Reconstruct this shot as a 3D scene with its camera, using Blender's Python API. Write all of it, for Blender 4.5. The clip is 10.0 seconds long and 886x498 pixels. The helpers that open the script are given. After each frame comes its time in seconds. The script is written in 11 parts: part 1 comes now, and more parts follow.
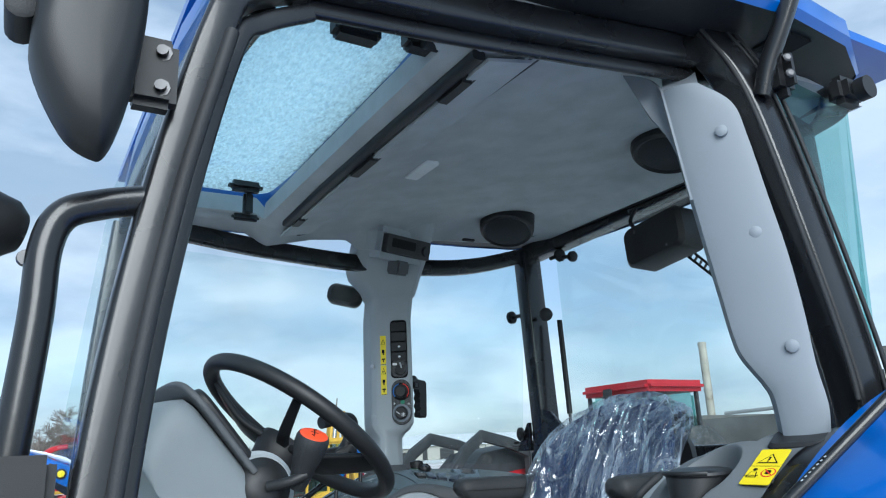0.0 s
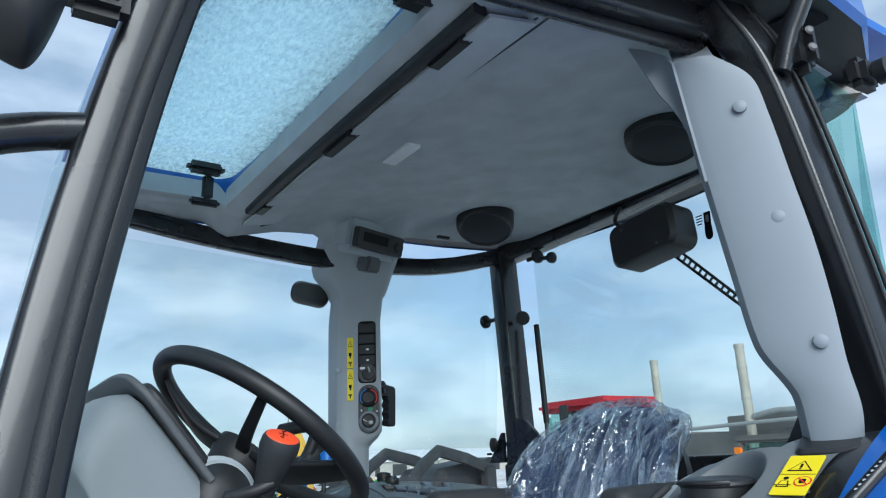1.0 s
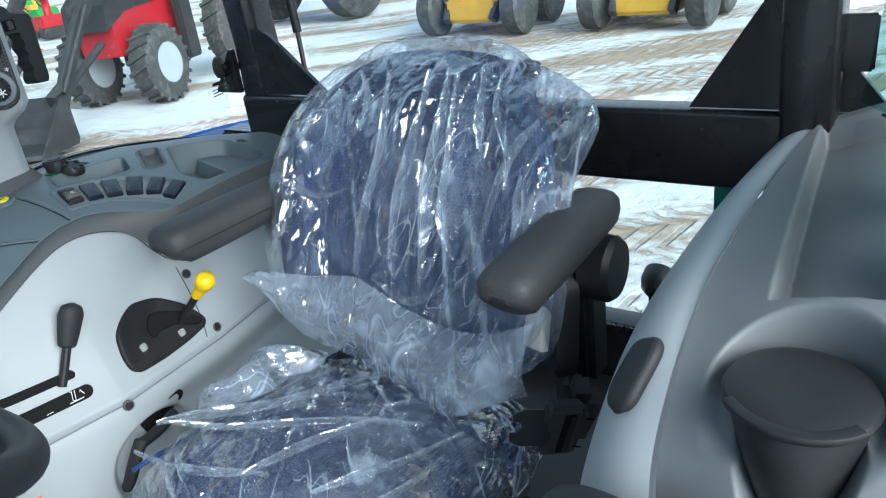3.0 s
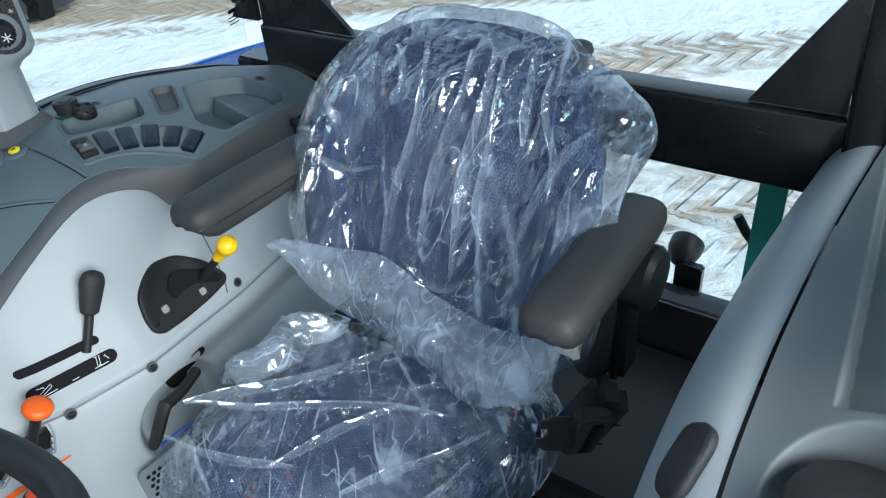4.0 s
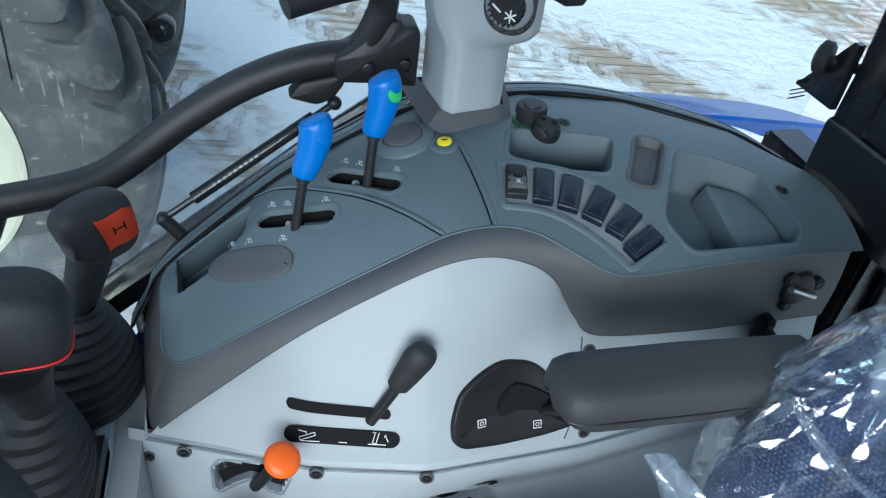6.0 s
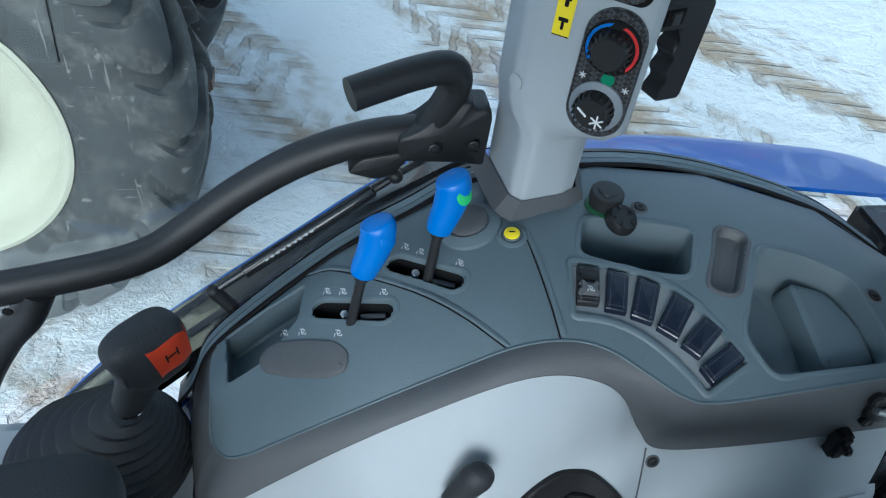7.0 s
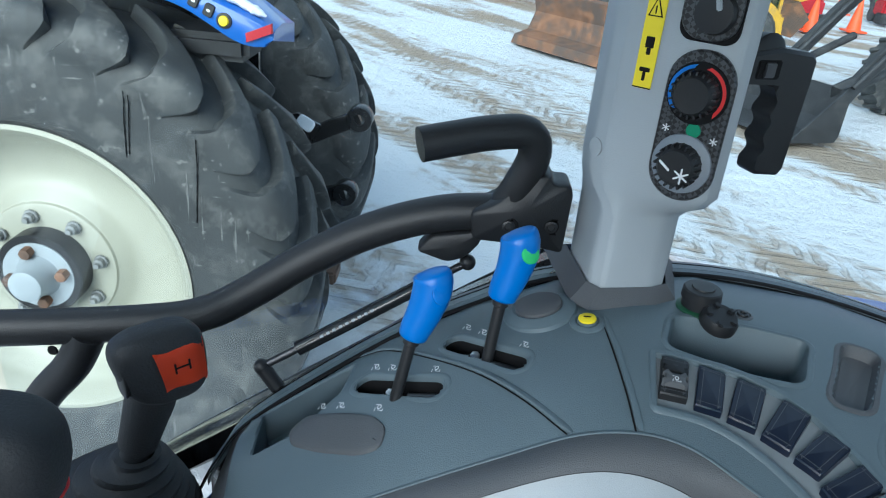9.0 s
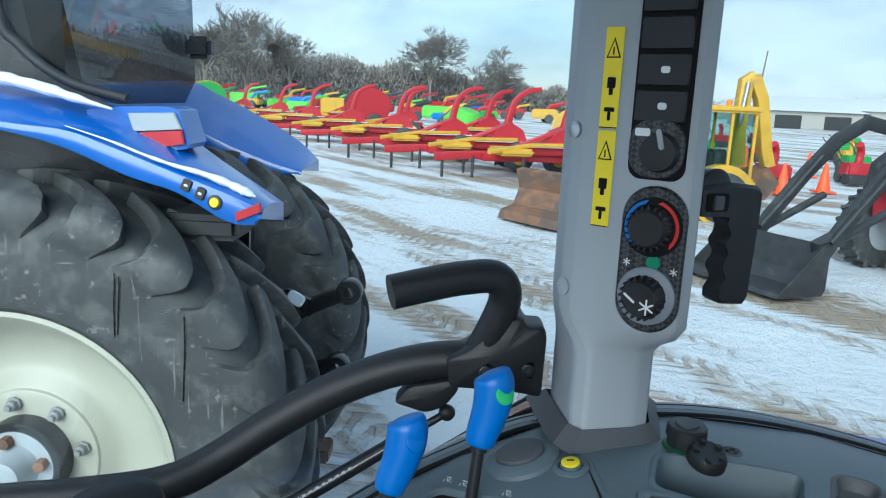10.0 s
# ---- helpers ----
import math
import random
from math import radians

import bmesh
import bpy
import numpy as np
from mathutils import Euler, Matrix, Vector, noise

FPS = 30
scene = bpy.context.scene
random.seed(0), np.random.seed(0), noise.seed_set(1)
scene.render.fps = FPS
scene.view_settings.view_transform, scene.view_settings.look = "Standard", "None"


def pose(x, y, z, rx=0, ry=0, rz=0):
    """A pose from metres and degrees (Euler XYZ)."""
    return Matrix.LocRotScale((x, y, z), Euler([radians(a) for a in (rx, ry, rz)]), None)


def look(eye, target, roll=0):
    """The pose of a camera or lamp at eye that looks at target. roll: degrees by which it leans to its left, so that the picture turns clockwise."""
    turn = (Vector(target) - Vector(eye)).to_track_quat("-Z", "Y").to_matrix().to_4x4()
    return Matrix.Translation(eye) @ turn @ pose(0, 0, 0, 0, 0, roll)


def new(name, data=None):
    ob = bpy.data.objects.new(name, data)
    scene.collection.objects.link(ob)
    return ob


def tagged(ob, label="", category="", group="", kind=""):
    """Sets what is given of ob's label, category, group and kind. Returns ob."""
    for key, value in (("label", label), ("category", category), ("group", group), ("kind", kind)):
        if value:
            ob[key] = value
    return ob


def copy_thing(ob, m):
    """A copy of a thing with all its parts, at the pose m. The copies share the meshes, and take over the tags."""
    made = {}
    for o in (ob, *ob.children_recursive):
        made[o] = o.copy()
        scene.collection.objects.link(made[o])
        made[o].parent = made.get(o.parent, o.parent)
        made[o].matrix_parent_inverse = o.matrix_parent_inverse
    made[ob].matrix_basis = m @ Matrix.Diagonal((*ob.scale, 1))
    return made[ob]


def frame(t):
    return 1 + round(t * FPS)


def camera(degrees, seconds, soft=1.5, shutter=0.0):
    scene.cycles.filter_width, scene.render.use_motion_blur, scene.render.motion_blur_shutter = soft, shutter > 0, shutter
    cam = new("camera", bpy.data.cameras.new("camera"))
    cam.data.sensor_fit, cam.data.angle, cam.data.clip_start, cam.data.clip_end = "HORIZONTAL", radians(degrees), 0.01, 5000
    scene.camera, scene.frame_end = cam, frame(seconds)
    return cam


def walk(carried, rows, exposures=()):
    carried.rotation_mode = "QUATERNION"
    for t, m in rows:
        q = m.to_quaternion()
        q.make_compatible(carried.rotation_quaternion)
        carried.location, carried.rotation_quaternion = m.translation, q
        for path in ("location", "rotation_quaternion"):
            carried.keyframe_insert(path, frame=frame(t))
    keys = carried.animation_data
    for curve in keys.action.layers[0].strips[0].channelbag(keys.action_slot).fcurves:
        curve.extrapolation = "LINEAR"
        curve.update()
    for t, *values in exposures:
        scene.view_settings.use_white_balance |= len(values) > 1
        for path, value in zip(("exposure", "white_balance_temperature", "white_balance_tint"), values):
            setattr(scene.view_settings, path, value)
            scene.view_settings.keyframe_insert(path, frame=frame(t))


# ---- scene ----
cam = camera(62.6, 10.0, soft=1.12)
PATH = [
    (0, (0.136, 0.078, 1.694), (1.121, 1.735, 2.226), -2.6),
    (0.5, (0.14, 0.126, 1.684), (1.129, 1.727, 2.363), -2.0),
    (1, (0.168, 0.231, 1.682), (1.249, 1.816, 2.249), -2.4),
    (1.5, (0.327, 0.38, 1.689), (1.585, 1.924, 1.871), -4.1),
    (2, (0.415, 0.468, 1.758), (1.761, 1.907, 1.417), -4.1),
    (2.3, (0.465, 0.548, 1.769), (1.845, 1.904, 1.261), -4.45),
    (2.5, (0.514, 0.619, 1.774), (1.951, 1.889, 1.207), -4.7),
    (2.8, (0.581, 0.781, 1.827), (2.074, 1.928, 1.154), -6.6),
    (3, (0.603, 0.85, 1.979), (2.06, 1.933, 1.139), -7.8),
    (3.2, (0.606, 0.89, 2.09), (2.021, 1.92, 1.123), -8.7),
    (4.3, (0.738, 0.955, 2.111), (1.943, 2.033, 0.934), -5.4),
    (4.5, (0.779, 0.975, 2.103), (1.9, 2.134, 0.92), -5.6),
    (5, (0.804, 1.049, 2.101), (1.708, 2.418, 0.958), -2.0),
    (5.5, (0.843, 1.202, 2.095), (1.472, 2.691, 0.917), 3.9),
    (6, (0.898, 1.356, 2.088), (1.358, 2.855, 0.846), 7.3),
    (6.2, (0.91, 1.413, 2.105), (1.339, 2.885, 0.821), 7.9),
    (7.3, (0.873, 1.525, 2.199), (1.208, 2.927, 0.813), 8.6),
    (7.5, (0.87, 1.52, 2.192), (1.179, 2.936, 0.813), 8.6),
    (8, (0.911, 1.519, 2.139), (1.103, 3.009, 0.819), 7.1),
    (8.5, (0.943, 1.508, 2.06), (1.024, 3.179, 0.965), 5.9),
    (9, (0.96, 1.466, 2.004), (0.961, 3.271, 1.144), 5.6),
    (9.5, (0.977, 1.462, 1.994), (0.95, 3.335, 1.293), 4.6),
    (10, (0.987, 1.452, 1.98), (0.963, 3.41, 1.571), 2.5),
]
walk(cam, [(t, look(eye, target, roll)) for t, eye, target, roll in PATH], exposures=((0.0, 0.62, 5750, 4), (1.5, 0.50, 5750, 4), (2.5, 1.02, 5850, 4), (3.0, 1.20, 5950, 4), (4.5, 1.01, 5850, 4), (6.0, 1.04, 5650, 4), (7.5, 0.97, 5600, 4), (8.5, 1.0, 5650, 4), (10.0, 0.72, 5650, 4)))

# ---- daylight ----
SUN_DIR = Vector((-0.30, -0.86, 0.50)).normalized()   # towards the sun, behind thin cloud
world = bpy.data.worlds.new("sky")
scene.world = world
world.use_nodes = True
wn, wl = world.node_tree.nodes, world.node_tree.links
wn.clear()
w_out = wn.new("ShaderNodeOutputWorld")
w_bg = wn.new("ShaderNodeBackground")
w_sky = wn.new("ShaderNodeTexSky")
w_sky.sky_type, w_sky.sun_disc = "NISHITA", False
w_sky.sun_elevation = math.asin(SUN_DIR.z)
w_sky.sun_rotation = math.atan2(SUN_DIR.x, SUN_DIR.y)
w_sky.air_density, w_sky.dust_density, w_sky.ozone_density = 1.0, 0.6, 1.5
w_tc = wn.new("ShaderNodeTexCoord")
w_map = wn.new("ShaderNodeMapping")
w_map.inputs["Scale"].default_value = (1.0, 1.0, 2.6)
w_n1 = wn.new("ShaderNodeTexNoise")
w_n1.inputs["Scale"].default_value, w_n1.inputs["Detail"].default_value, w_n1.inputs["Roughness"].default_value = 2.3, 7.0, 0.55
w_ramp = wn.new("ShaderNodeValToRGB")
w_ramp.color_ramp.elements[0].position, w_ramp.color_ramp.elements[0].color = 0.34, (0.45, 0.45, 0.45, 1)
w_ramp.color_ramp.elements[1].position, w_ramp.color_ramp.elements[1].color = 0.60, (0.97, 0.97, 0.97, 1)
w_n2 = wn.new("ShaderNodeTexNoise")
w_n2.inputs["Scale"].default_value, w_n2.inputs["Detail"].default_value = 4.0, 6.0
w_cr = wn.new("ShaderNodeValToRGB")
w_cr.color_ramp.elements[0].position, w_cr.color_ramp.elements[0].color = 0.40, (3.0, 3.7, 4.6, 1)
w_cr.color_ramp.elements[1].position, w_cr.color_ramp.elements[1].color = 0.60, (5.3, 5.9, 6.6, 1)
w_mix = wn.new("ShaderNodeMix")
w_mix.data_type = "RGBA"
wl.new(w_tc.outputs["Generated"], w_map.inputs["Vector"])
wl.new(w_map.outputs["Vector"], w_n1.inputs["Vector"])
wl.new(w_map.outputs["Vector"], w_n2.inputs["Vector"])
wl.new(w_n1.outputs["Fac"], w_ramp.inputs["Fac"])
wl.new(w_n2.outputs["Fac"], w_cr.inputs["Fac"])
wl.new(w_ramp.outputs["Color"], w_mix.inputs["Factor"])
wl.new(w_sky.outputs["Color"], w_mix.inputs["A"])
wl.new(w_cr.outputs["Color"], w_mix.inputs["B"])
wl.new(w_mix.outputs["Result"], w_bg.inputs["Color"])
w_bg.inputs["Strength"].default_value = 0.10
wl.new(w_bg.outputs["Background"], w_out.inputs["Surface"])
sun = new("sun", bpy.data.lights.new("sun", "SUN"))
sun.data.energy, sun.data.angle, sun.data.color = 3.2, radians(48), (1.0, 0.96, 0.9)
sun.rotation_euler = SUN_DIR.to_track_quat("Z", "Y").to_euler()


# ---- materials ----
MATS = {}


def shader(name, colour, rough=0.5, metal=0.0, vary=0.08, scale=6.0, grain=0.0, grain_scale=900.0, coat=0.0, spec=0.5, dirt=None, dirt_at=0.6, dirt_scale=3.0):
    """Principled paint or plastic: broad tone variation, fine grain relief, and stains of a second colour."""
    m = bpy.data.materials.new(name)
    m.use_nodes = True
    nt = m.node_tree
    n, l = nt.nodes, nt.links
    b = n["Principled BSDF"]
    b.inputs["Roughness"].default_value, b.inputs["Metallic"].default_value = rough, metal
    b.inputs["Coat Weight"].default_value, b.inputs["Specular IOR Level"].default_value = coat, spec
    tc = n.new("ShaderNodeTexCoord")
    no = n.new("ShaderNodeTexNoise")
    no.inputs["Scale"].default_value, no.inputs["Detail"].default_value = scale, 5.0
    l.new(tc.outputs["Object"], no.inputs["Vector"])
    ra = n.new("ShaderNodeValToRGB")
    ra.color_ramp.elements[0].position, ra.color_ramp.elements[1].position = 0.3, 0.7
    ra.color_ramp.elements[0].color = [c * (1 - vary) for c in colour] + [1]
    ra.color_ramp.elements[1].color = [min(1, c * (1 + vary)) for c in colour] + [1]
    l.new(no.outputs["Fac"], ra.inputs["Fac"])
    out = ra.outputs["Color"]
    if dirt:
        nd = n.new("ShaderNodeTexNoise")
        nd.inputs["Scale"].default_value, nd.inputs["Detail"].default_value, nd.inputs["Roughness"].default_value = dirt_scale, 9.0, 0.65
        l.new(tc.outputs["Object"], nd.inputs["Vector"])
        rd = n.new("ShaderNodeValToRGB")
        rd.color_ramp.elements[0].position, rd.color_ramp.elements[1].position = dirt_at - 0.06, dirt_at + 0.08
        l.new(nd.outputs["Fac"], rd.inputs["Fac"])
        mx = n.new("ShaderNodeMix")
        mx.data_type = "RGBA"
        l.new(rd.outputs["Color"], mx.inputs["Factor"])
        l.new(out, mx.inputs["A"])
        mx.inputs["B"].default_value = (*dirt, 1)
        out = mx.outputs["Result"]
    l.new(out, b.inputs["Base Color"])
    rr = n.new("ShaderNodeMapRange")
    rr.inputs["To Min"].default_value, rr.inputs["To Max"].default_value = max(0.02, rough - 0.06), min(1, rough + 0.08)
    l.new(no.outputs["Fac"], rr.inputs["Value"])
    l.new(rr.outputs["Result"], b.inputs["Roughness"])
    if grain:
        ng = n.new("ShaderNodeTexNoise")
        ng.inputs["Scale"].default_value, ng.inputs["Detail"].default_value = grain_scale, 2.0
        l.new(tc.outputs["Object"], ng.inputs["Vector"])
        bu = n.new("ShaderNodeBump")
        bu.inputs["Strength"].default_value, bu.inputs["Distance"].default_value = grain, 0.002
        l.new(ng.outputs["Fac"], bu.inputs["Height"])
        l.new(bu.outputs["Normal"], b.inputs["Normal"])
    MATS[name] = m
    return m


M_SLATE = shader("slate_plastic", (0.104, 0.140, 0.160), 0.42, grain=0.25)
M_ANTH = shader("anthracite_plastic", (0.085, 0.090, 0.097), 0.55, grain=0.3)
M_LIGHT = shader("light_grey_plastic", (0.345, 0.383, 0.410), 0.48, vary=0.04, grain=0.15)
M_COWL = shader("cowl_grey_plastic", (0.20, 0.225, 0.24), 0.5, vary=0.05, grain=0.2)
M_MID = shader("mid_grey_plastic", (0.195, 0.222, 0.255), 0.55, vary=0.03, grain=0.06, grain_scale=700)
M_PILLAR = shader("pillar_grey_plastic", (0.36, 0.395, 0.42), 0.5, vary=0.04, grain=0.2)
M_LCONS = shader("console_grey_plastic", (0.136, 0.151, 0.163), 0.50, vary=0.06, grain=0.10)
M_BLACK = shader("black_plastic", (0.017, 0.018, 0.020), 0.42, grain=0.08, spec=0.4)
M_RUBBER = shader("black_rubber", (0.022, 0.024, 0.027), 0.58, grain=0.3, grain_scale=500, spec=0.35)
M_SOFT = shader("soft_black_foam", (0.036, 0.038, 0.041), 0.58, vary=0.12, grain=0.35, grain_scale=600)
M_RAIL = shader("rail_black_rubber", (0.015, 0.016, 0.018), 0.46, vary=0.10, grain=0.18, grain_scale=600, spec=0.45)
M_FRAME = shader("black_frame_paint", (0.011, 0.012, 0.014), 0.26, vary=0.2, grain=0.05, grain_scale=150, coat=0.2)
M_STEEL = shader("steel", (0.55, 0.55, 0.56), 0.3, metal=1.0, vary=0.15)
M_DARKSTEEL = shader("dark_steel", (0.10, 0.10, 0.105), 0.38, metal=0.9, vary=0.3)
M_BLUE = shader("blue_body_paint", (0.004, 0.102, 0.43), 0.3, vary=0.04, coat=0.4)
M_BLUEKNOB = shader("blue_knob_plastic", (0.006, 0.155, 0.55), 0.38, vary=0.04)
M_ORANGE = shader("orange_plastic", (0.90, 0.135, 0.010), 0.4, vary=0.04)
M_REDOR = shader("red_orange_insert", (0.80, 0.075, 0.02), 0.42, vary=0.05)
M_YELLOW = shader("yellow_plastic", (0.90, 0.56, 0.004), 0.38, vary=0.04)
M_STICKER = shader("yellow_sticker", (0.88, 0.70, 0.012), 0.42, vary=0.03)
# black for print and parts; also paints the darkness in slots and holes
M_INK = shader("ink_and_hole_black", (0.010, 0.010, 0.011), 0.8, spec=0.15)
M_RED = shader("sticker_red", (0.65, 0.02, 0.02), 0.5)
M_WHITE = shader("white_print", (0.75, 0.77, 0.78), 0.5)
M_GREEN = shader("green_dot", (0.005, 0.22, 0.11), 0.45)
M_LGREEN = shader("green_cap", (0.06, 0.55, 0.16), 0.45)
M_HEAD = shader("headliner_felt", (0.46, 0.49, 0.51), 0.92, vary=0.10, scale=14, grain=0.6, grain_scale=420, spec=0.2)
M_SWITCH = shader("switch_navy", (0.008, 0.013, 0.028), 0.28)
M_SOCKET = shader("socket_rim_green", (0.015, 0.07, 0.035), 0.35)
M_QUAD = shader("quadrant_black", (0.012, 0.0125, 0.014), 0.42, grain=0.35, spec=0.3)


def tyre_rubber():
    """Weathered tyre rubber: grey bloom, pale scuffs and fine scratches running several ways."""
    m = shader("tyre_rubber", (0.046, 0.050, 0.052), 0.58, vary=0.22, scale=5, grain=0.35, grain_scale=160, dirt=(0.094, 0.096, 0.094), dirt_at=0.56, dirt_scale=9, spec=0.4)
    n, l = m.node_tree.nodes, m.node_tree.links
    b = n["Principled BSDF"]
    tc = n.new("ShaderNodeTexCoord")
    out = b.inputs["Base Color"].links[0].from_socket
    for stretch, turn, level, seed in (((70, 70, 5), (0, 0.25, 0), 0.70, 0.0), ((8, 60, 70), (0, 0.55, 0), 0.71, 4.0), ((60, 60, 9), (0, -0.7, 0), 0.715, 9.0), ((22, 22, 22), (0, 0, 0), 0.69, 2.0)):
        mp = n.new("ShaderNodeMapping")
        mp.inputs["Rotation"].default_value, mp.inputs["Scale"].default_value, mp.inputs["Location"].default_value = turn, stretch, (seed, seed, seed)
        l.new(tc.outputs["Object"], mp.inputs["Vector"])
        no = n.new("ShaderNodeTexNoise")
        no.inputs["Scale"].default_value, no.inputs["Detail"].default_value, no.inputs["Roughness"].default_value = 1.0, 3.0, 0.6
        l.new(mp.outputs["Vector"], no.inputs["Vector"])
        ra = n.new("ShaderNodeMapRange")
        ra.inputs["From Min"].default_value, ra.inputs["From Max"].default_value, ra.inputs["To Max"].default_value = level - 0.04, level + 0.02, 0.75
        l.new(no.outputs["Fac"], ra.inputs["Value"])
        mx = n.new("ShaderNodeMix")
        mx.data_type = "RGBA"
        mx.inputs["B"].default_value = (0.17, 0.172, 0.165, 1)
        l.new(ra.outputs["Result"], mx.inputs["Factor"])
        l.new(out, mx.inputs["A"])
        out = mx.outputs["Result"]
    l.new(out, b.inputs["Base Color"])
    return m


M_TYRE = tyre_rubber()
M_RIM = shader("cream_rim_paint", (0.385, 0.385, 0.315), 0.4, vary=0.04, dirt=(0.45, 0.40, 0.30), dirt_at=0.72, dirt_scale=7)
M_RUST = shader("rusty_steel", (0.20, 0.10, 0.055), 0.8, vary=0.35, scale=7, grain=0.4, grain_scale=80, dirt=(0.10, 0.07, 0.055), dirt_at=0.5)
M_MRED = shader("machine_red", (0.37, 0.013, 0.022), 0.45, vary=0.12, dirt=(0.25, 0.05, 0.05), dirt_at=0.68)
M_MYEL = shader("machine_yellow", (0.54, 0.32, 0.03), 0.5, vary=0.12, dirt=(0.30, 0.20, 0.08), dirt_at=0.62)
M_MGRN = shader("machine_green", (0.03, 0.26, 0.05), 0.45, vary=0.12)
M_LIME = shader("machine_lime", (0.12, 0.48, 0.05), 0.45, vary=0.1)
M_MDARK = shader("machine_charcoal", (0.026, 0.028, 0.031), 0.55, vary=0.25, dirt=(0.07, 0.067, 0.064), dirt_at=0.64)
M_CONE = shader("cone_orange", (0.85, 0.10, 0.02), 0.5)
M_WALL = shader("metal_siding", (0.33, 0.32, 0.29), 0.7, vary=0.1)
M_ROOFM = shader("snowy_roof", (0.62, 0.64, 0.66), 0.7, vary=0.1)
M_DUCT = shader("galvanised_duct", (0.24, 0.25, 0.25), 0.6, vary=0.15)
M_STACK = shader("chimney_cream", (0.34, 0.325, 0.28), 0.7, vary=0.15, scale=0.6, dirt=(0.20, 0.17, 0.14), dirt_at=0.6, dirt_scale=0.8)
M_PLANT = shader("plant_grey", (0.12, 0.12, 0.115), 0.75, vary=0.25, scale=0.4)
M_BARK = shader("bare_bark", (0.15, 0.135, 0.12), 0.9, vary=0.3)
# woods lightened and greyed: distance haze is put into the colour
M_WOOD = shader("hazed_wood", (0.215, 0.195, 0.178), 0.95, vary=0.4, scale=0.5)
M_SNOW2 = shader("snow_patch", (0.82, 0.85, 0.89), 0.7, vary=0.04, grain=0.5, grain_scale=70)
M_EDGE = shader("green_glass_edge", (0.05, 0.30, 0.24), 0.2, vary=0.1)
M_LENSR = shader("red_lens", (0.45, 0.02, 0.03), 0.2, coat=0.4)
M_LENSO = shader("amber_lens", (0.85, 0.22, 0.02), 0.25, coat=0.4)


def carbon():
    m = shader("carbon_weave", (0.02, 0.021, 0.023), 0.35)
    n, l = m.node_tree.nodes, m.node_tree.links
    b = n["Principled BSDF"]
    tc = n.new("ShaderNodeTexCoord")
    mp = n.new("ShaderNodeMapping")
    mp.inputs["Rotation"].default_value = (0, radians(45), 0)
    ck = n.new("ShaderNodeTexChecker")
    ck.inputs["Scale"].default_value = 260
    ck.inputs["Color1"].default_value, ck.inputs["Color2"].default_value = (0.012, 0.012, 0.013, 1), (0.06, 0.063, 0.068, 1)
    l.new(tc.outputs["Object"], mp.inputs["Vector"])
    l.new(mp.outputs["Vector"], ck.inputs["Vector"])
    l.new(ck.outputs["Color"], b.inputs["Base Color"])
    return m


M_CARBON = carbon()


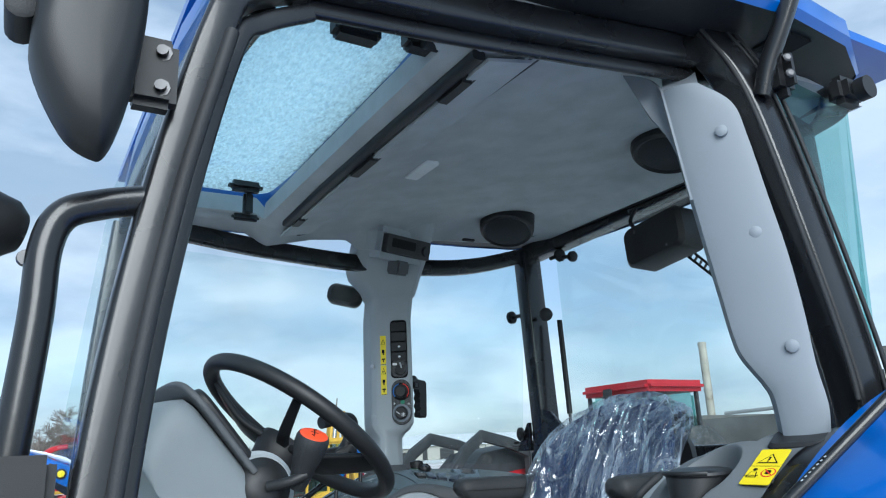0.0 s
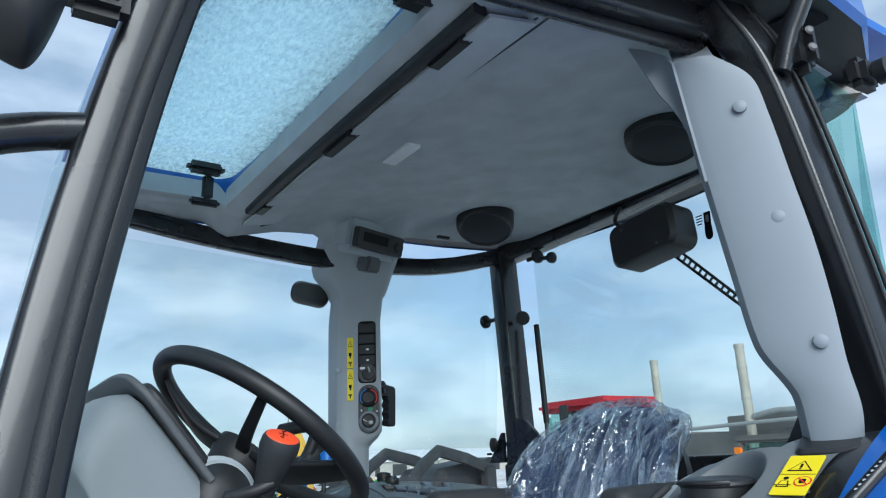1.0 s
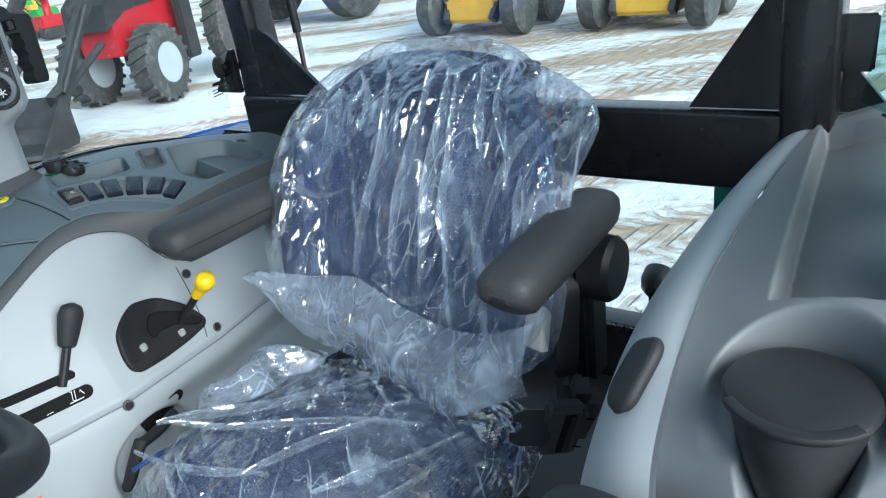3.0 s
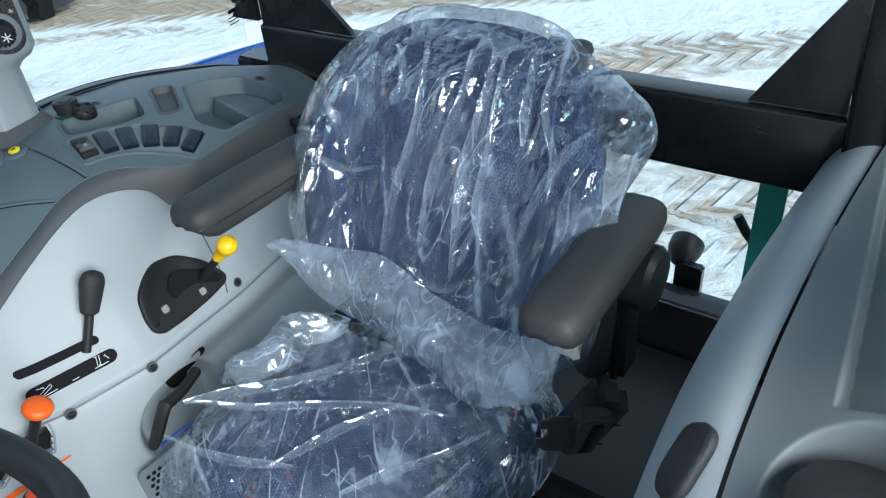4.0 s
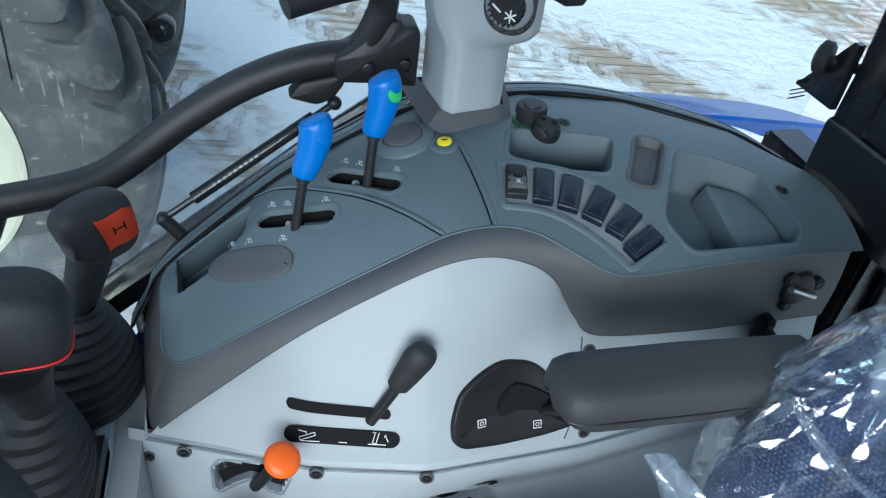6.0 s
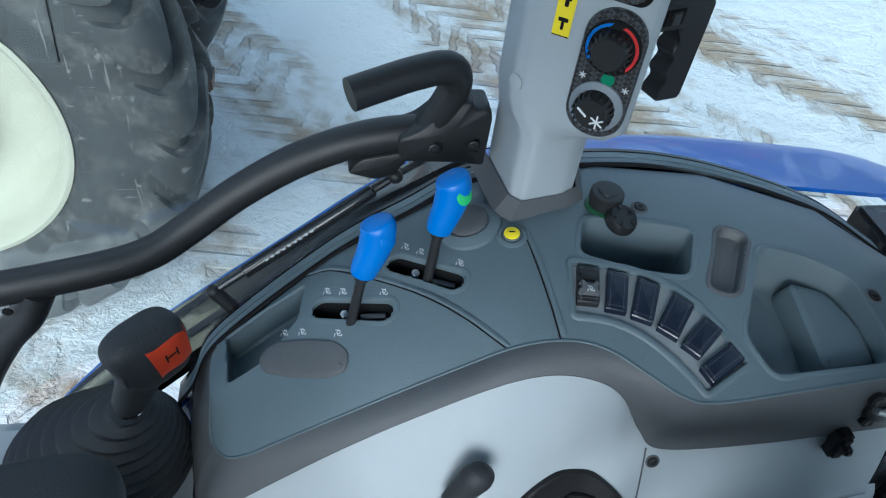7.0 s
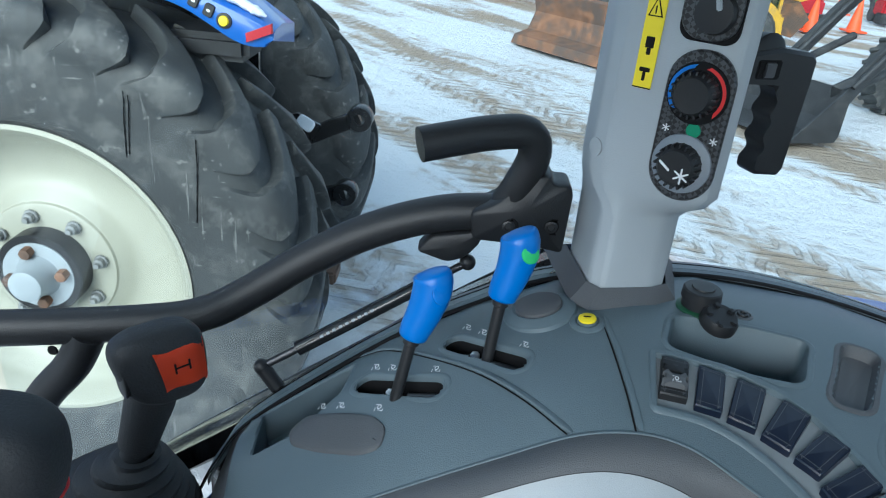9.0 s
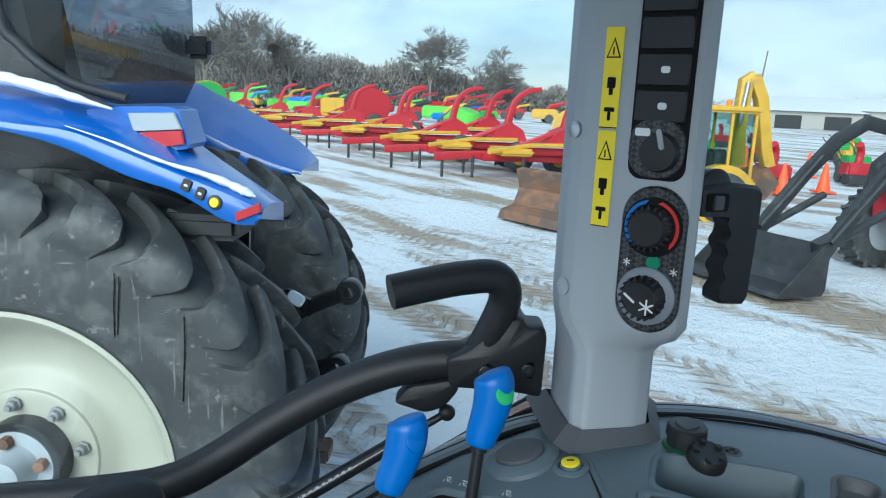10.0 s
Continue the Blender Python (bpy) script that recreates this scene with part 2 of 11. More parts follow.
def fabric(name, axes):
    """Navy woven seat cloth with staggered rows of pale stitches; axes: the two coordinates that span the cloth."""
    m = bpy.data.materials.new(name)
    m.use_nodes = True
    n, l = m.node_tree.nodes, m.node_tree.links
    b = n["Principled BSDF"]
    b.inputs["Roughness"].default_value = 0.7
    b.inputs["Sheen Weight"].default_value = 0.03
    b.inputs["Specular IOR Level"].default_value = 0.12
    tc = n.new("ShaderNodeTexCoord")
    sp = n.new("ShaderNodeSeparateXYZ")
    l.new(tc.outputs["Object"], sp.inputs["Vector"])
    def vec(p, q):
        v = n.new("ShaderNodeCombineXYZ")
        l.new(sp.outputs[p], v.inputs["X"])
        l.new(sp.outputs[q], v.inputs["Y"])
        return v.outputs["Vector"]
    def calc(kind, x, y):
        k = n.new("ShaderNodeMath")
        k.operation = kind
        for i, v in enumerate((x, y)):
            if isinstance(v, float):
                k.inputs[i].default_value = v
            elif v is not None:
                l.new(v, k.inputs[i])
        return k.outputs["Value"]
    def pick(fac, x, y):
        k = n.new("ShaderNodeMix")
        k.data_type = "VECTOR"
        l.new(fac, k.inputs["Factor"])
        l.new(x, k.inputs["A"])
        l.new(y, k.inputs["B"])
        return k.outputs["Result"]
    ns = n.new("ShaderNodeSeparateXYZ")
    l.new(tc.outputs["Normal"], ns.inputs["Vector"])
    ax, ay, az = (calc("ABSOLUTE", ns.outputs[i], None) for i in "XYZ")
    side = pick(calc("GREATER_THAN", ay, ax), vec("Y", "Z"), vec("X", "Z"))
    top = pick(calc("GREATER_THAN", az, calc("MULTIPLY", calc("MAXIMUM", ax, ay), 0.9 if axes == "XY" else 1.3)), side, vec("X", "Y"))
    br = n.new("ShaderNodeTexBrick")
    br.offset = 0.5
    br.inputs["Scale"].default_value = 1.0
    br.inputs["Brick Width"].default_value, br.inputs["Row Height"].default_value = 0.0046, 0.0048
    br.inputs["Mortar Size"].default_value, br.inputs["Mortar Smooth"].default_value = 0.0016, 0.2
    br.inputs["Color1"].default_value, br.inputs["Color2"].default_value = (0.165, 0.26, 0.50, 1), (0.066, 0.115, 0.26, 1)
    br.inputs["Mortar"].default_value = (0.018, 0.040, 0.125, 1)
    l.new(top, br.inputs["Vector"])
    no = n.new("ShaderNodeTexNoise")
    no.inputs["Scale"].default_value = 14
    l.new(tc.outputs["Object"], no.inputs["Vector"])
    mx = n.new("ShaderNodeMix")
    mx.data_type = "RGBA"
    mx.inputs["B"].default_value = (0.024, 0.052, 0.155, 1)
    rm = n.new("ShaderNodeMapRange")
    rm.inputs["From Min"].default_value, rm.inputs["From Max"].default_value = 0.35, 0.65
    rm.inputs["To Min"].default_value, rm.inputs["To Max"].default_value = 0.15, 0.65
    l.new(no.outputs["Fac"], rm.inputs["Value"])
    l.new(rm.outputs["Result"], mx.inputs["Factor"])
    l.new(br.outputs["Color"], mx.inputs["A"])
    l.new(mx.outputs["Result"], b.inputs["Base Color"])
    bu = n.new("ShaderNodeBump")
    bu.inputs["Strength"].default_value, bu.inputs["Distance"].default_value = 0.5, 0.0015
    bu.invert = True
    l.new(br.outputs["Fac"], bu.inputs["Height"])
    l.new(bu.outputs["Normal"], b.inputs["Normal"])
    return m


M_CLOTH = fabric("navy_back_cloth", "YZ")
M_CLOTH_SEAT = fabric("navy_cushion_cloth", "XY")


def film(name, sets, sheen_veil, milk_sheen):
    """Thin clear wrapping film: nearly clear, with sharp creases that catch the sky and turn milky along their edges.
    Part of the sky's sheen and the crease glints is painted in as pale diffuse cover.
    """
    m = bpy.data.materials.new(name)
    m.use_nodes = True
    n, l = m.node_tree.nodes, m.node_tree.links
    n.remove(n["Principled BSDF"])
    out = n["Material Output"]
    tr = n.new("ShaderNodeBsdfTransparent")
    tr.inputs["Color"].default_value = (0.97, 0.98, 0.99, 1)
    gl = n.new("ShaderNodeBsdfGlossy")
    gl.inputs["Roughness"].default_value = 0.11
    gl.inputs["Color"].default_value = (0.96, 0.98, 1, 1)
    # bluish diffuse cover: film haze, plus sky reflections put into the colour
    df = n.new("ShaderNodeBsdfDiffuse")
    df.inputs["Color"].default_value = (0.70, 0.83, 1.0, 1)
    tl = n.new("ShaderNodeBsdfTranslucent")
    tl.inputs["Color"].default_value = (0.70, 0.83, 1.0, 1)
    ds = n.new("ShaderNodeMixShader")
    ds.inputs["Fac"].default_value = 0.35
    l.new(df.outputs["BSDF"], ds.inputs[1])
    l.new(tl.outputs["BSDF"], ds.inputs[2])
    tc = n.new("ShaderNodeTexCoord")

    def placed(stretch, angle, seed):
        mp = n.new("ShaderNodeMapping")
        mp.vector_type = "TEXTURE"
        mp.inputs["Rotation"].default_value = angle
        mp.inputs["Scale"].default_value = [1 / q for q in stretch]
        mp.inputs["Location"].default_value = (seed, seed * 0.7, seed * 0.3)
        l.new(tc.outputs["Object"], mp.inputs["Vector"])
        return mp.outputs["Vector"]

    def field(scale, stretch, angle, detail, seed):
        no = n.new("ShaderNodeTexNoise")
        no.inputs["Scale"].default_value, no.inputs["Detail"].default_value, no.inputs["Roughness"].default_value = scale, detail, 0.5
        l.new(placed(stretch, angle, seed), no.inputs["Vector"])
        return no.outputs["Fac"]

    def facets(scale, stretch, angle, seed):
        """Distance to the creases of flat, straight-edged facets."""
        vo = n.new("ShaderNodeTexVoronoi")
        vo.feature = "DISTANCE_TO_EDGE"
        vo.inputs["Scale"].default_value, vo.inputs["Randomness"].default_value = scale, 1.0
        l.new(placed(stretch, angle, seed), vo.inputs["Vector"])
        return vo.outputs["Distance"]

    def calc(kind, x, y=None):
        k = n.new("ShaderNodeMath")
        k.operation = kind
        l.new(x, k.inputs[0])
        if isinstance(y, (int, float)):
            k.inputs[1].default_value = y
        elif y is not None:
            l.new(y, k.inputs[1])
        return k.outputs["Value"]

    def span(x, a, b, lo, hi):
        r = n.new("ShaderNodeMapRange")
        r.interpolation_type = "SMOOTHSTEP"
        r.inputs["From Min"].default_value, r.inputs["From Max"].default_value = a, b
        r.inputs["To Min"].default_value, r.inputs["To Max"].default_value = lo, hi
        l.new(x, r.inputs["Value"])
        return r.outputs["Result"]

    cover, relief = None, None
    for scale, stretch, angle, thin, top, tilt, seed in sets:
        fold = facets(scale, stretch, angle, seed)
        ridge = calc("ABSOLUTE", calc("SUBTRACT", field(scale * 0.8, stretch, angle, 1.0, seed + 4), 0.5))
        # pale lines along the folds, painting in their glints
        line = span(ridge, 0.0, thin * 0.45, top, 0.0)
        rise = calc("MULTIPLY", fold, tilt / scale)
        cover = line if cover is None else calc("ADD", cover, line)
        relief = rise if relief is None else calc("ADD", relief, rise)
    # broad pale patches stand in for wide reflections on the film
    patch = span(field(8.0, (1, 1, 1), (0.4, 0.2, 0.3), 3.0, 9.0), 0.50, 0.72, 0.0, 1.0)
    cover = calc("MULTIPLY", cover, span(field(11.0, (1, 1, 1), (0.1, 0.5, 0.2), 2.0, 3.0), 0.40, 0.62, 0.15, 1.0))
    cover = calc("MINIMUM", calc("ADD", calc("ADD", cover, calc("MULTIPLY", patch, milk_sheen)), sheen_veil), 0.80)
    bu = n.new("ShaderNodeBump")
    bu.inputs["Strength"].default_value, bu.inputs["Distance"].default_value = 1.0, 1.0
    l.new(relief, bu.inputs["Height"])
    l.new(bu.outputs["Normal"], gl.inputs["Normal"])
    a = n.new("ShaderNodeMixShader")
    l.new(cover, a.inputs["Fac"])
    l.new(tr.outputs["BSDF"], a.inputs[1])
    l.new(ds.outputs["Shader"], a.inputs[2])
    fr = n.new("ShaderNodeFresnel")
    fr.inputs["IOR"].default_value = 1.5
    l.new(bu.outputs["Normal"], fr.inputs["Normal"])
    c = n.new("ShaderNodeMixShader")
    l.new(calc("MINIMUM", calc("ADD", calc("MULTIPLY", fr.outputs["Fac"], 1.7), 0.045), 0.60), c.inputs["Fac"])
    l.new(a.outputs["Shader"], c.inputs[1])
    l.new(gl.outputs["BSDF"], c.inputs[2])
    l.new(c.outputs["Shader"], out.inputs["Surface"])
    return m


M_FILM = film("clear_back_film", ((6.0, (1.0, 1.0, 0.11), (radians(-7), 0, 0), 0.040, 0.55, 0.80, 0.0), (15.0, (1.0, 1.0, 0.14), (radians(10), 0, 0), 0.040, 0.42, 0.62, 5.0), (16.0, (1.0, 0.28, 1.0), (radians(-40), 0, 0), 0.03, 0.22, 0.20, 8.0), (42.0, (1.0, 1.0, 0.26), (radians(20), 0, 0), 0.045, 0.30, 0.34, 2.0)), 0.075, 0.20)
M_FILM_SEAT = film("clear_cushion_film", ((6.5, (1.0, 0.12, 1.0), (0, 0, radians(-34)), 0.040, 0.55, 0.80, 1.0), (15.0, (1.0, 0.16, 1.0), (0, 0, radians(-50)), 0.040, 0.44, 0.62, 4.0), (16.0, (1.0, 0.28, 1.0), (0, 0, radians(-5)), 0.03, 0.24, 0.20, 7.0), (42.0, (1.0, 0.26, 1.0), (0, 0, radians(-65)), 0.045, 0.32, 0.34, 2.0)), 0.085, 0.20)
M_FILM_LOOSE = film("milky_loose_film", ((9.0, (1.0, 0.3, 0.4), (0.3, 0, radians(10)), 0.06, 0.55, 0.55, 2.0), (22.0, (0.4, 1.0, 0.6), (0, 0.3, radians(30)), 0.06, 0.34, 0.50, 6.0), (48.0, (0.5, 0.8, 0.3), (0.2, 0, radians(-20)), 0.06, 0.30, 0.36, 3.0)), 0.28, 0.34)
M_PLEAT = film("film_pleat", ((24.0, (1.0, 1.0, 0.25), (0, 0, 0), 0.06, 0.34, 0.4, 2.0),), 0.14, 0.14)
M_TAB = shader("pale_tab_plastic", (0.55, 0.54, 0.52), 0.5, vary=0.05)
M_BELT = shader("belt_housing_black", (0.045, 0.046, 0.048), 0.45, grain=0.35, grain_scale=700)
M_SHELL = shader("gloss_black_shell", (0.014, 0.0145, 0.0155), 0.27, vary=0.12, grain=0.04, grain_scale=500)
M_BLUEF = shader("blue_paint_frosted", (0.010, 0.13, 0.58), 0.35, vary=0.06, coat=0.3, dirt=(0.10, 0.24, 0.62), dirt_at=0.60, dirt_scale=14)


def glass(name, tint, gloss=1.45, haze=None):
    m = bpy.data.materials.new(name)
    m.use_nodes = True
    n, l = m.node_tree.nodes, m.node_tree.links
    n.remove(n["Principled BSDF"])
    tr = n.new("ShaderNodeBsdfTransparent")
    tr.inputs["Color"].default_value = (*tint, 1)
    gl = n.new("ShaderNodeBsdfGlossy")
    gl.inputs["Roughness"].default_value = 0.02
    fr = n.new("ShaderNodeFresnel")
    fr.inputs["IOR"].default_value = gloss
    c = n.new("ShaderNodeMixShader")
    lim = n.new("ShaderNodeMath")
    lim.operation = "MINIMUM"
    lim.inputs[1].default_value = 0.09
    l.new(fr.outputs["Fac"], lim.inputs[0])
    l.new(lim.outputs["Value"], c.inputs["Fac"])
    l.new(tr.outputs["BSDF"], c.inputs[1])
    l.new(gl.outputs["BSDF"], c.inputs[2])
    last = c
    if haze:
        colour, amount, size = haze
        df = n.new("ShaderNodeBsdfTranslucent")
        df.inputs["Color"].default_value = (*colour, 1)
        tc = n.new("ShaderNodeTexCoord")
        no = n.new("ShaderNodeTexNoise")
        no.inputs["Scale"].default_value, no.inputs["Detail"].default_value, no.inputs["Roughness"].default_value = size, 7, 0.7
        mp = n.new("ShaderNodeMapping")
        mp.inputs["Scale"].default_value = (1, 0.45, 1)
        l.new(tc.outputs["Object"], mp.inputs["Vector"])
        l.new(mp.outputs["Vector"], no.inputs["Vector"])
        ra = n.new("ShaderNodeValToRGB")
        ra.color_ramp.elements[0].position, ra.color_ramp.elements[0].color = 0.38, (amount * 0.45,) * 3 + (1,)
        ra.color_ramp.elements[1].position, ra.color_ramp.elements[1].color = 0.62, (min(1, amount * 1.25),) * 3 + (1,)
        l.new(no.outputs["Fac"], ra.inputs["Fac"])
        d = n.new("ShaderNodeMixShader")
        l.new(ra.outputs["Color"], d.inputs["Fac"])
        l.new(c.outputs["Shader"], d.inputs[1])
        l.new(df.outputs["BSDF"], d.inputs[2])
        last = d
    l.new(last.outputs["Shader"], n["Material Output"].inputs["Surface"])
    return m


M_GLASS = glass("clear_glass", (0.93, 0.965, 0.955), 1.3)
M_TEAL = glass("tinted_glass", (0.66, 0.84, 0.82), 1.4)
M_HATCH = glass("snowy_hatch_glass", (0.44, 0.62, 0.70), 1.3, haze=((0.66, 0.78, 0.81), 0.75, 120))
M_SMOKE = glass("smoked_cab_glass", (0.40, 0.44, 0.49), 1.45)
M_DGLASS = glass("dark_glass", (0.05, 0.065, 0.08), 1.5)


def snow():
    """Trodden snow over pale mud: wheel tracks run along the yard's lane."""
    m = bpy.data.materials.new("yard_snow")
    m.use_nodes = True
    n, l = m.node_tree.nodes, m.node_tree.links
    b = n["Principled BSDF"]
    b.inputs["Roughness"].default_value = 0.75
    tc = n.new("ShaderNodeTexCoord")

    def noise_at(scale, detail=6.0, rough=0.6, stretch=(1, 1, 1), turn=0.0):
        mp = n.new("ShaderNodeMapping")
        mp.vector_type = "TEXTURE"
        mp.inputs["Scale"].default_value = [1 / q for q in stretch]
        mp.inputs["Rotation"].default_value = (0, 0, -turn)
        t = n.new("ShaderNodeTexNoise")
        t.inputs["Scale"].default_value, t.inputs["Detail"].default_value, t.inputs["Roughness"].default_value = scale, detail, rough
        l.new(tc.outputs["Object"], mp.inputs["Vector"])
        l.new(mp.outputs["Vector"], t.inputs["Vector"])
        return t.outputs["Fac"]

    def ramp(src, a, c, lo=0.0, hi=1.0):
        r = n.new("ShaderNodeMapRange")
        r.inputs["From Min"].default_value, r.inputs["From Max"].default_value = a, c
        r.inputs["To Min"].default_value, r.inputs["To Max"].default_value = lo, hi
        r.clamp = True
        l.new(src, r.inputs["Value"])
        return r.outputs["Result"]

    def op(kind, x, y):
        k = n.new("ShaderNodeMath")
        k.operation = kind
        for i, v in enumerate((x, y)):
            if isinstance(v, (int, float)):
                k.inputs[i].default_value = v
            else:
                l.new(v, k.inputs[i])
        return k.outputs["Value"]

    lane = LANE_TURN
    wide = noise_at(0.55, 7, 0.62, (0.22, 1.35, 1), lane)       # long ruts
    fine = noise_at(5.0, 9, 0.7)
    clod = noise_at(1.3, 8, 0.7)
    mud = ramp(op("ADD", op("MULTIPLY", wide, 0.72), op("MULTIPLY", fine, 0.28)), 0.485, 0.565)
    dark = ramp(op("ADD", op("MULTIPLY", clod, 0.6), op("MULTIPLY", fine, 0.4)), 0.56, 0.66)
    c1 = n.new("ShaderNodeMix")
    c1.data_type = "RGBA"
    c1.inputs["A"].default_value, c1.inputs["B"].default_value = (0.66, 0.70, 0.735, 1), (0.36, 0.295, 0.225, 1)
    l.new(op("MULTIPLY", mud, 1.0), c1.inputs["Factor"])
    c2 = n.new("ShaderNodeMix")
    c2.data_type = "RGBA"
    c2.inputs["B"].default_value = (0.20, 0.165, 0.135, 1)
    l.new(op("MULTIPLY", dark, 0.55), c2.inputs["Factor"])
    l.new(c1.outputs["Result"], c2.inputs["A"])
    # chevrons of tyre cleats along the lane
    mp = n.new("ShaderNodeMapping")
    mp.inputs["Rotation"].default_value = (0, 0, lane)
    l.new(tc.outputs["Object"], mp.inputs["Vector"])
    sp = n.new("ShaderNodeSeparateXYZ")
    l.new(mp.outputs["Vector"], sp.inputs["Vector"])
    wob = op("MULTIPLY", clod, 0.30)
    zig = op("PINGPONG", op("ADD", sp.outputs["Y"], wob), 0.30)
    wave = op("SINE", op("MULTIPLY", op("ADD", op("ADD", sp.outputs["X"], zig), wob), 33.0), 0.0)
    cleat = op("MULTIPLY", ramp(wave, 0.1, 0.6), op("MULTIPLY", ramp(wide, 0.46, 0.54), ramp(clod, 0.38, 0.52)))
    c3 = n.new("ShaderNodeMix")
    c3.data_type = "RGBA"
    c3.inputs["B"].default_value = (0.30, 0.245, 0.19, 1)
    l.new(op("MULTIPLY", cleat, 0.75), c3.inputs["Factor"])
    l.new(c2.outputs["Result"], c3.inputs["A"])
    l.new(c3.outputs["Result"], b.inputs["Base Color"])
    h = op("ADD", op("MULTIPLY", fine, 0.5), op("ADD", op("MULTIPLY", clod, 0.7), op("MULTIPLY", cleat, -0.32)))
    bu = n.new("ShaderNodeBump")
    bu.inputs["Strength"].default_value, bu.inputs["Distance"].default_value = 1.0, 0.12
    l.new(h, bu.inputs["Height"])
    l.new(bu.outputs["Normal"], b.inputs["Normal"])
    return m


LANE_TURN = radians(54)
M_SNOW = snow()


# ---- mesh helpers ----
ORIGIN = {}


def thing(name, at, label, category, group="", kind=""):
    ob = new(name)
    ob.empty_display_size = 0.05
    ob.location = at
    ORIGIN[ob] = Vector(at)
    return tagged(ob, label, category, group, kind)


def part(name, bm, material, parent=None, label="", angle=35):
    """Links a bmesh in world coordinates as one mesh under a thing or a part."""
    me = bpy.data.meshes.new(name)
    at = ORIGIN.get(parent, Vector((0, 0, 0)))
    bmesh.ops.recalc_face_normals(bm, faces=bm.faces)
    bmesh.ops.translate(bm, verts=bm.verts, vec=-at)
    bm.to_mesh(me)
    bm.free()
    me.materials.append(material)
    me.shade_smooth()
    me.set_sharp_from_angle(angle=radians(angle))
    ob = new(name, me)
    ORIGIN[ob] = at
    if parent:
        ob.parent = parent
    if label:
        ob["label"] = label
    return ob


def alone(name, bm, material, label, category, group="", kind="", angle=35):
    ob = part(name, bm, material, angle=angle)
    return tagged(ob, label, category, group, kind)


def shift(bm, geom_before, m):
    bmesh.ops.transform(bm, matrix=m, verts=[v for v in bm.verts if v not in geom_before])


def box(bm, lo, hi, bevel=0.004, m=None, seg=2):
    before = set(bm.verts)
    ret = bmesh.ops.create_cube(bm, size=1)
    c = (Vector(lo) + Vector(hi)) / 2
    s = Vector(hi) - Vector(lo)
    for v in ret["verts"]:
        v.co = Vector((v.co.x * s.x, v.co.y * s.y, v.co.z * s.z)) + c
    if bevel:
        es = list({e for v in ret["verts"] for e in v.link_edges})
        bmesh.ops.bevel(bm, geom=es, offset=min(bevel, 0.45 * min(abs(s.x), abs(s.y), abs(s.z))), segments=seg, affect="EDGES")
    if m:
        shift(bm, before, m)
    return bm


def cyl(bm, a, b, r1, r2=None, seg=20, cap=True):
    """A cylinder or cone from a to b."""
    a, b = Vector(a), Vector(b)
    r2 = r1 if r2 is None else r2
    return lathe(bm, a, b - a, [(0, r1), ((b - a).length, r2)], seg, cap)


def lathe(bm, at, axis, profile, seg=24, cap=True):
    """Turns a profile of (height, radius) about an axis."""
    q = Vector(axis).to_track_quat("Z", "Y")
    rings = []
    for h, r in profile:
        rings.append([bm.verts.new(Vector(at) + q @ Vector((r * math.cos(2 * math.pi * i / seg), r * math.sin(2 * math.pi * i / seg), h))) for i in range(seg)])
    for a, b in zip(rings, rings[1:]):
        for i in range(seg):
            bm.faces.new((a[i], a[(i + 1) % seg], b[(i + 1) % seg], b[i]))
    if cap:
        bm.faces.new(rings[0])
        bm.faces.new(rings[-1])
    return bm


def smooth_line(points, steps=8):
    """Catmull-Rom through the points."""
    p = [Vector(q) for q in points]
    p = [2 * p[0] - p[1]] + p + [2 * p[-1] - p[-2]]
    out = []
    for i in range(1, len(p) - 2):
        for k in range(steps):
            t = k / steps
            a, b, c, d = p[i - 1], p[i], p[i + 1], p[i + 2]
            out.append(0.5 * (2 * b + (c - a) * t + (2 * a - 5 * b + 4 * c - d) * t * t + (3 * b - a - 3 * c + d) * t ** 3))
    out.append(p[-2])
    return out


def sweep(bm, line, outline, up=(0, 0, 1), cap=True, scale=None):
    """Runs a closed 2D outline (side, up) along a line of points."""
    line = [Vector(p) for p in line]
    rings = []
    for i, p in enumerate(line):
        d = (line[min(i + 1, len(line) - 1)] - line[max(i - 1, 0)]).normalized()
        s = d.cross(Vector(up))
        s = s.normalized() if s.length > 1e-4 else Vector((1, 0, 0))
        u = s.cross(d)
        k = scale(i / (len(line) - 1)) if scale else 1
        rings.append([bm.verts.new(p + s * x * k + u * y * k) for x, y in outline])
    m = len(outline)
    for a, b in zip(rings, rings[1:]):
        for i in range(m):
            bm.faces.new((a[i], a[(i + 1) % m], b[(i + 1) % m], b[i]))
    if cap:
        bm.faces.new(rings[0])
        bm.faces.new(rings[-1])
    return bm


def ring(r, seg=16, squash=1.0):
    return [(r * math.cos(2 * math.pi * i / seg), squash * r * math.sin(2 * math.pi * i / seg)) for i in range(seg)]


def tube(bm, points, r, steps=8, seg=16, up=(0, 0, 1), curved=True, scale=None):
    return sweep(bm, smooth_line(points, steps) if curved else points, ring(r, seg), up, True, scale)


def rounded(w, h, r, seg=5):
    """Outline of a rounded rectangle."""
    out = []
    for cx, cy, a0 in ((w / 2 - r, h / 2 - r, 0), (-w / 2 + r, h / 2 - r, 90), (-w / 2 + r, -h / 2 + r, 180), (w / 2 - r, -h / 2 + r, 270)):
        for i in range(seg + 1):
            a = radians(a0 + 90 * i / seg)
            out.append((cx + r * math.cos(a), cy + r * math.sin(a)))
    return out


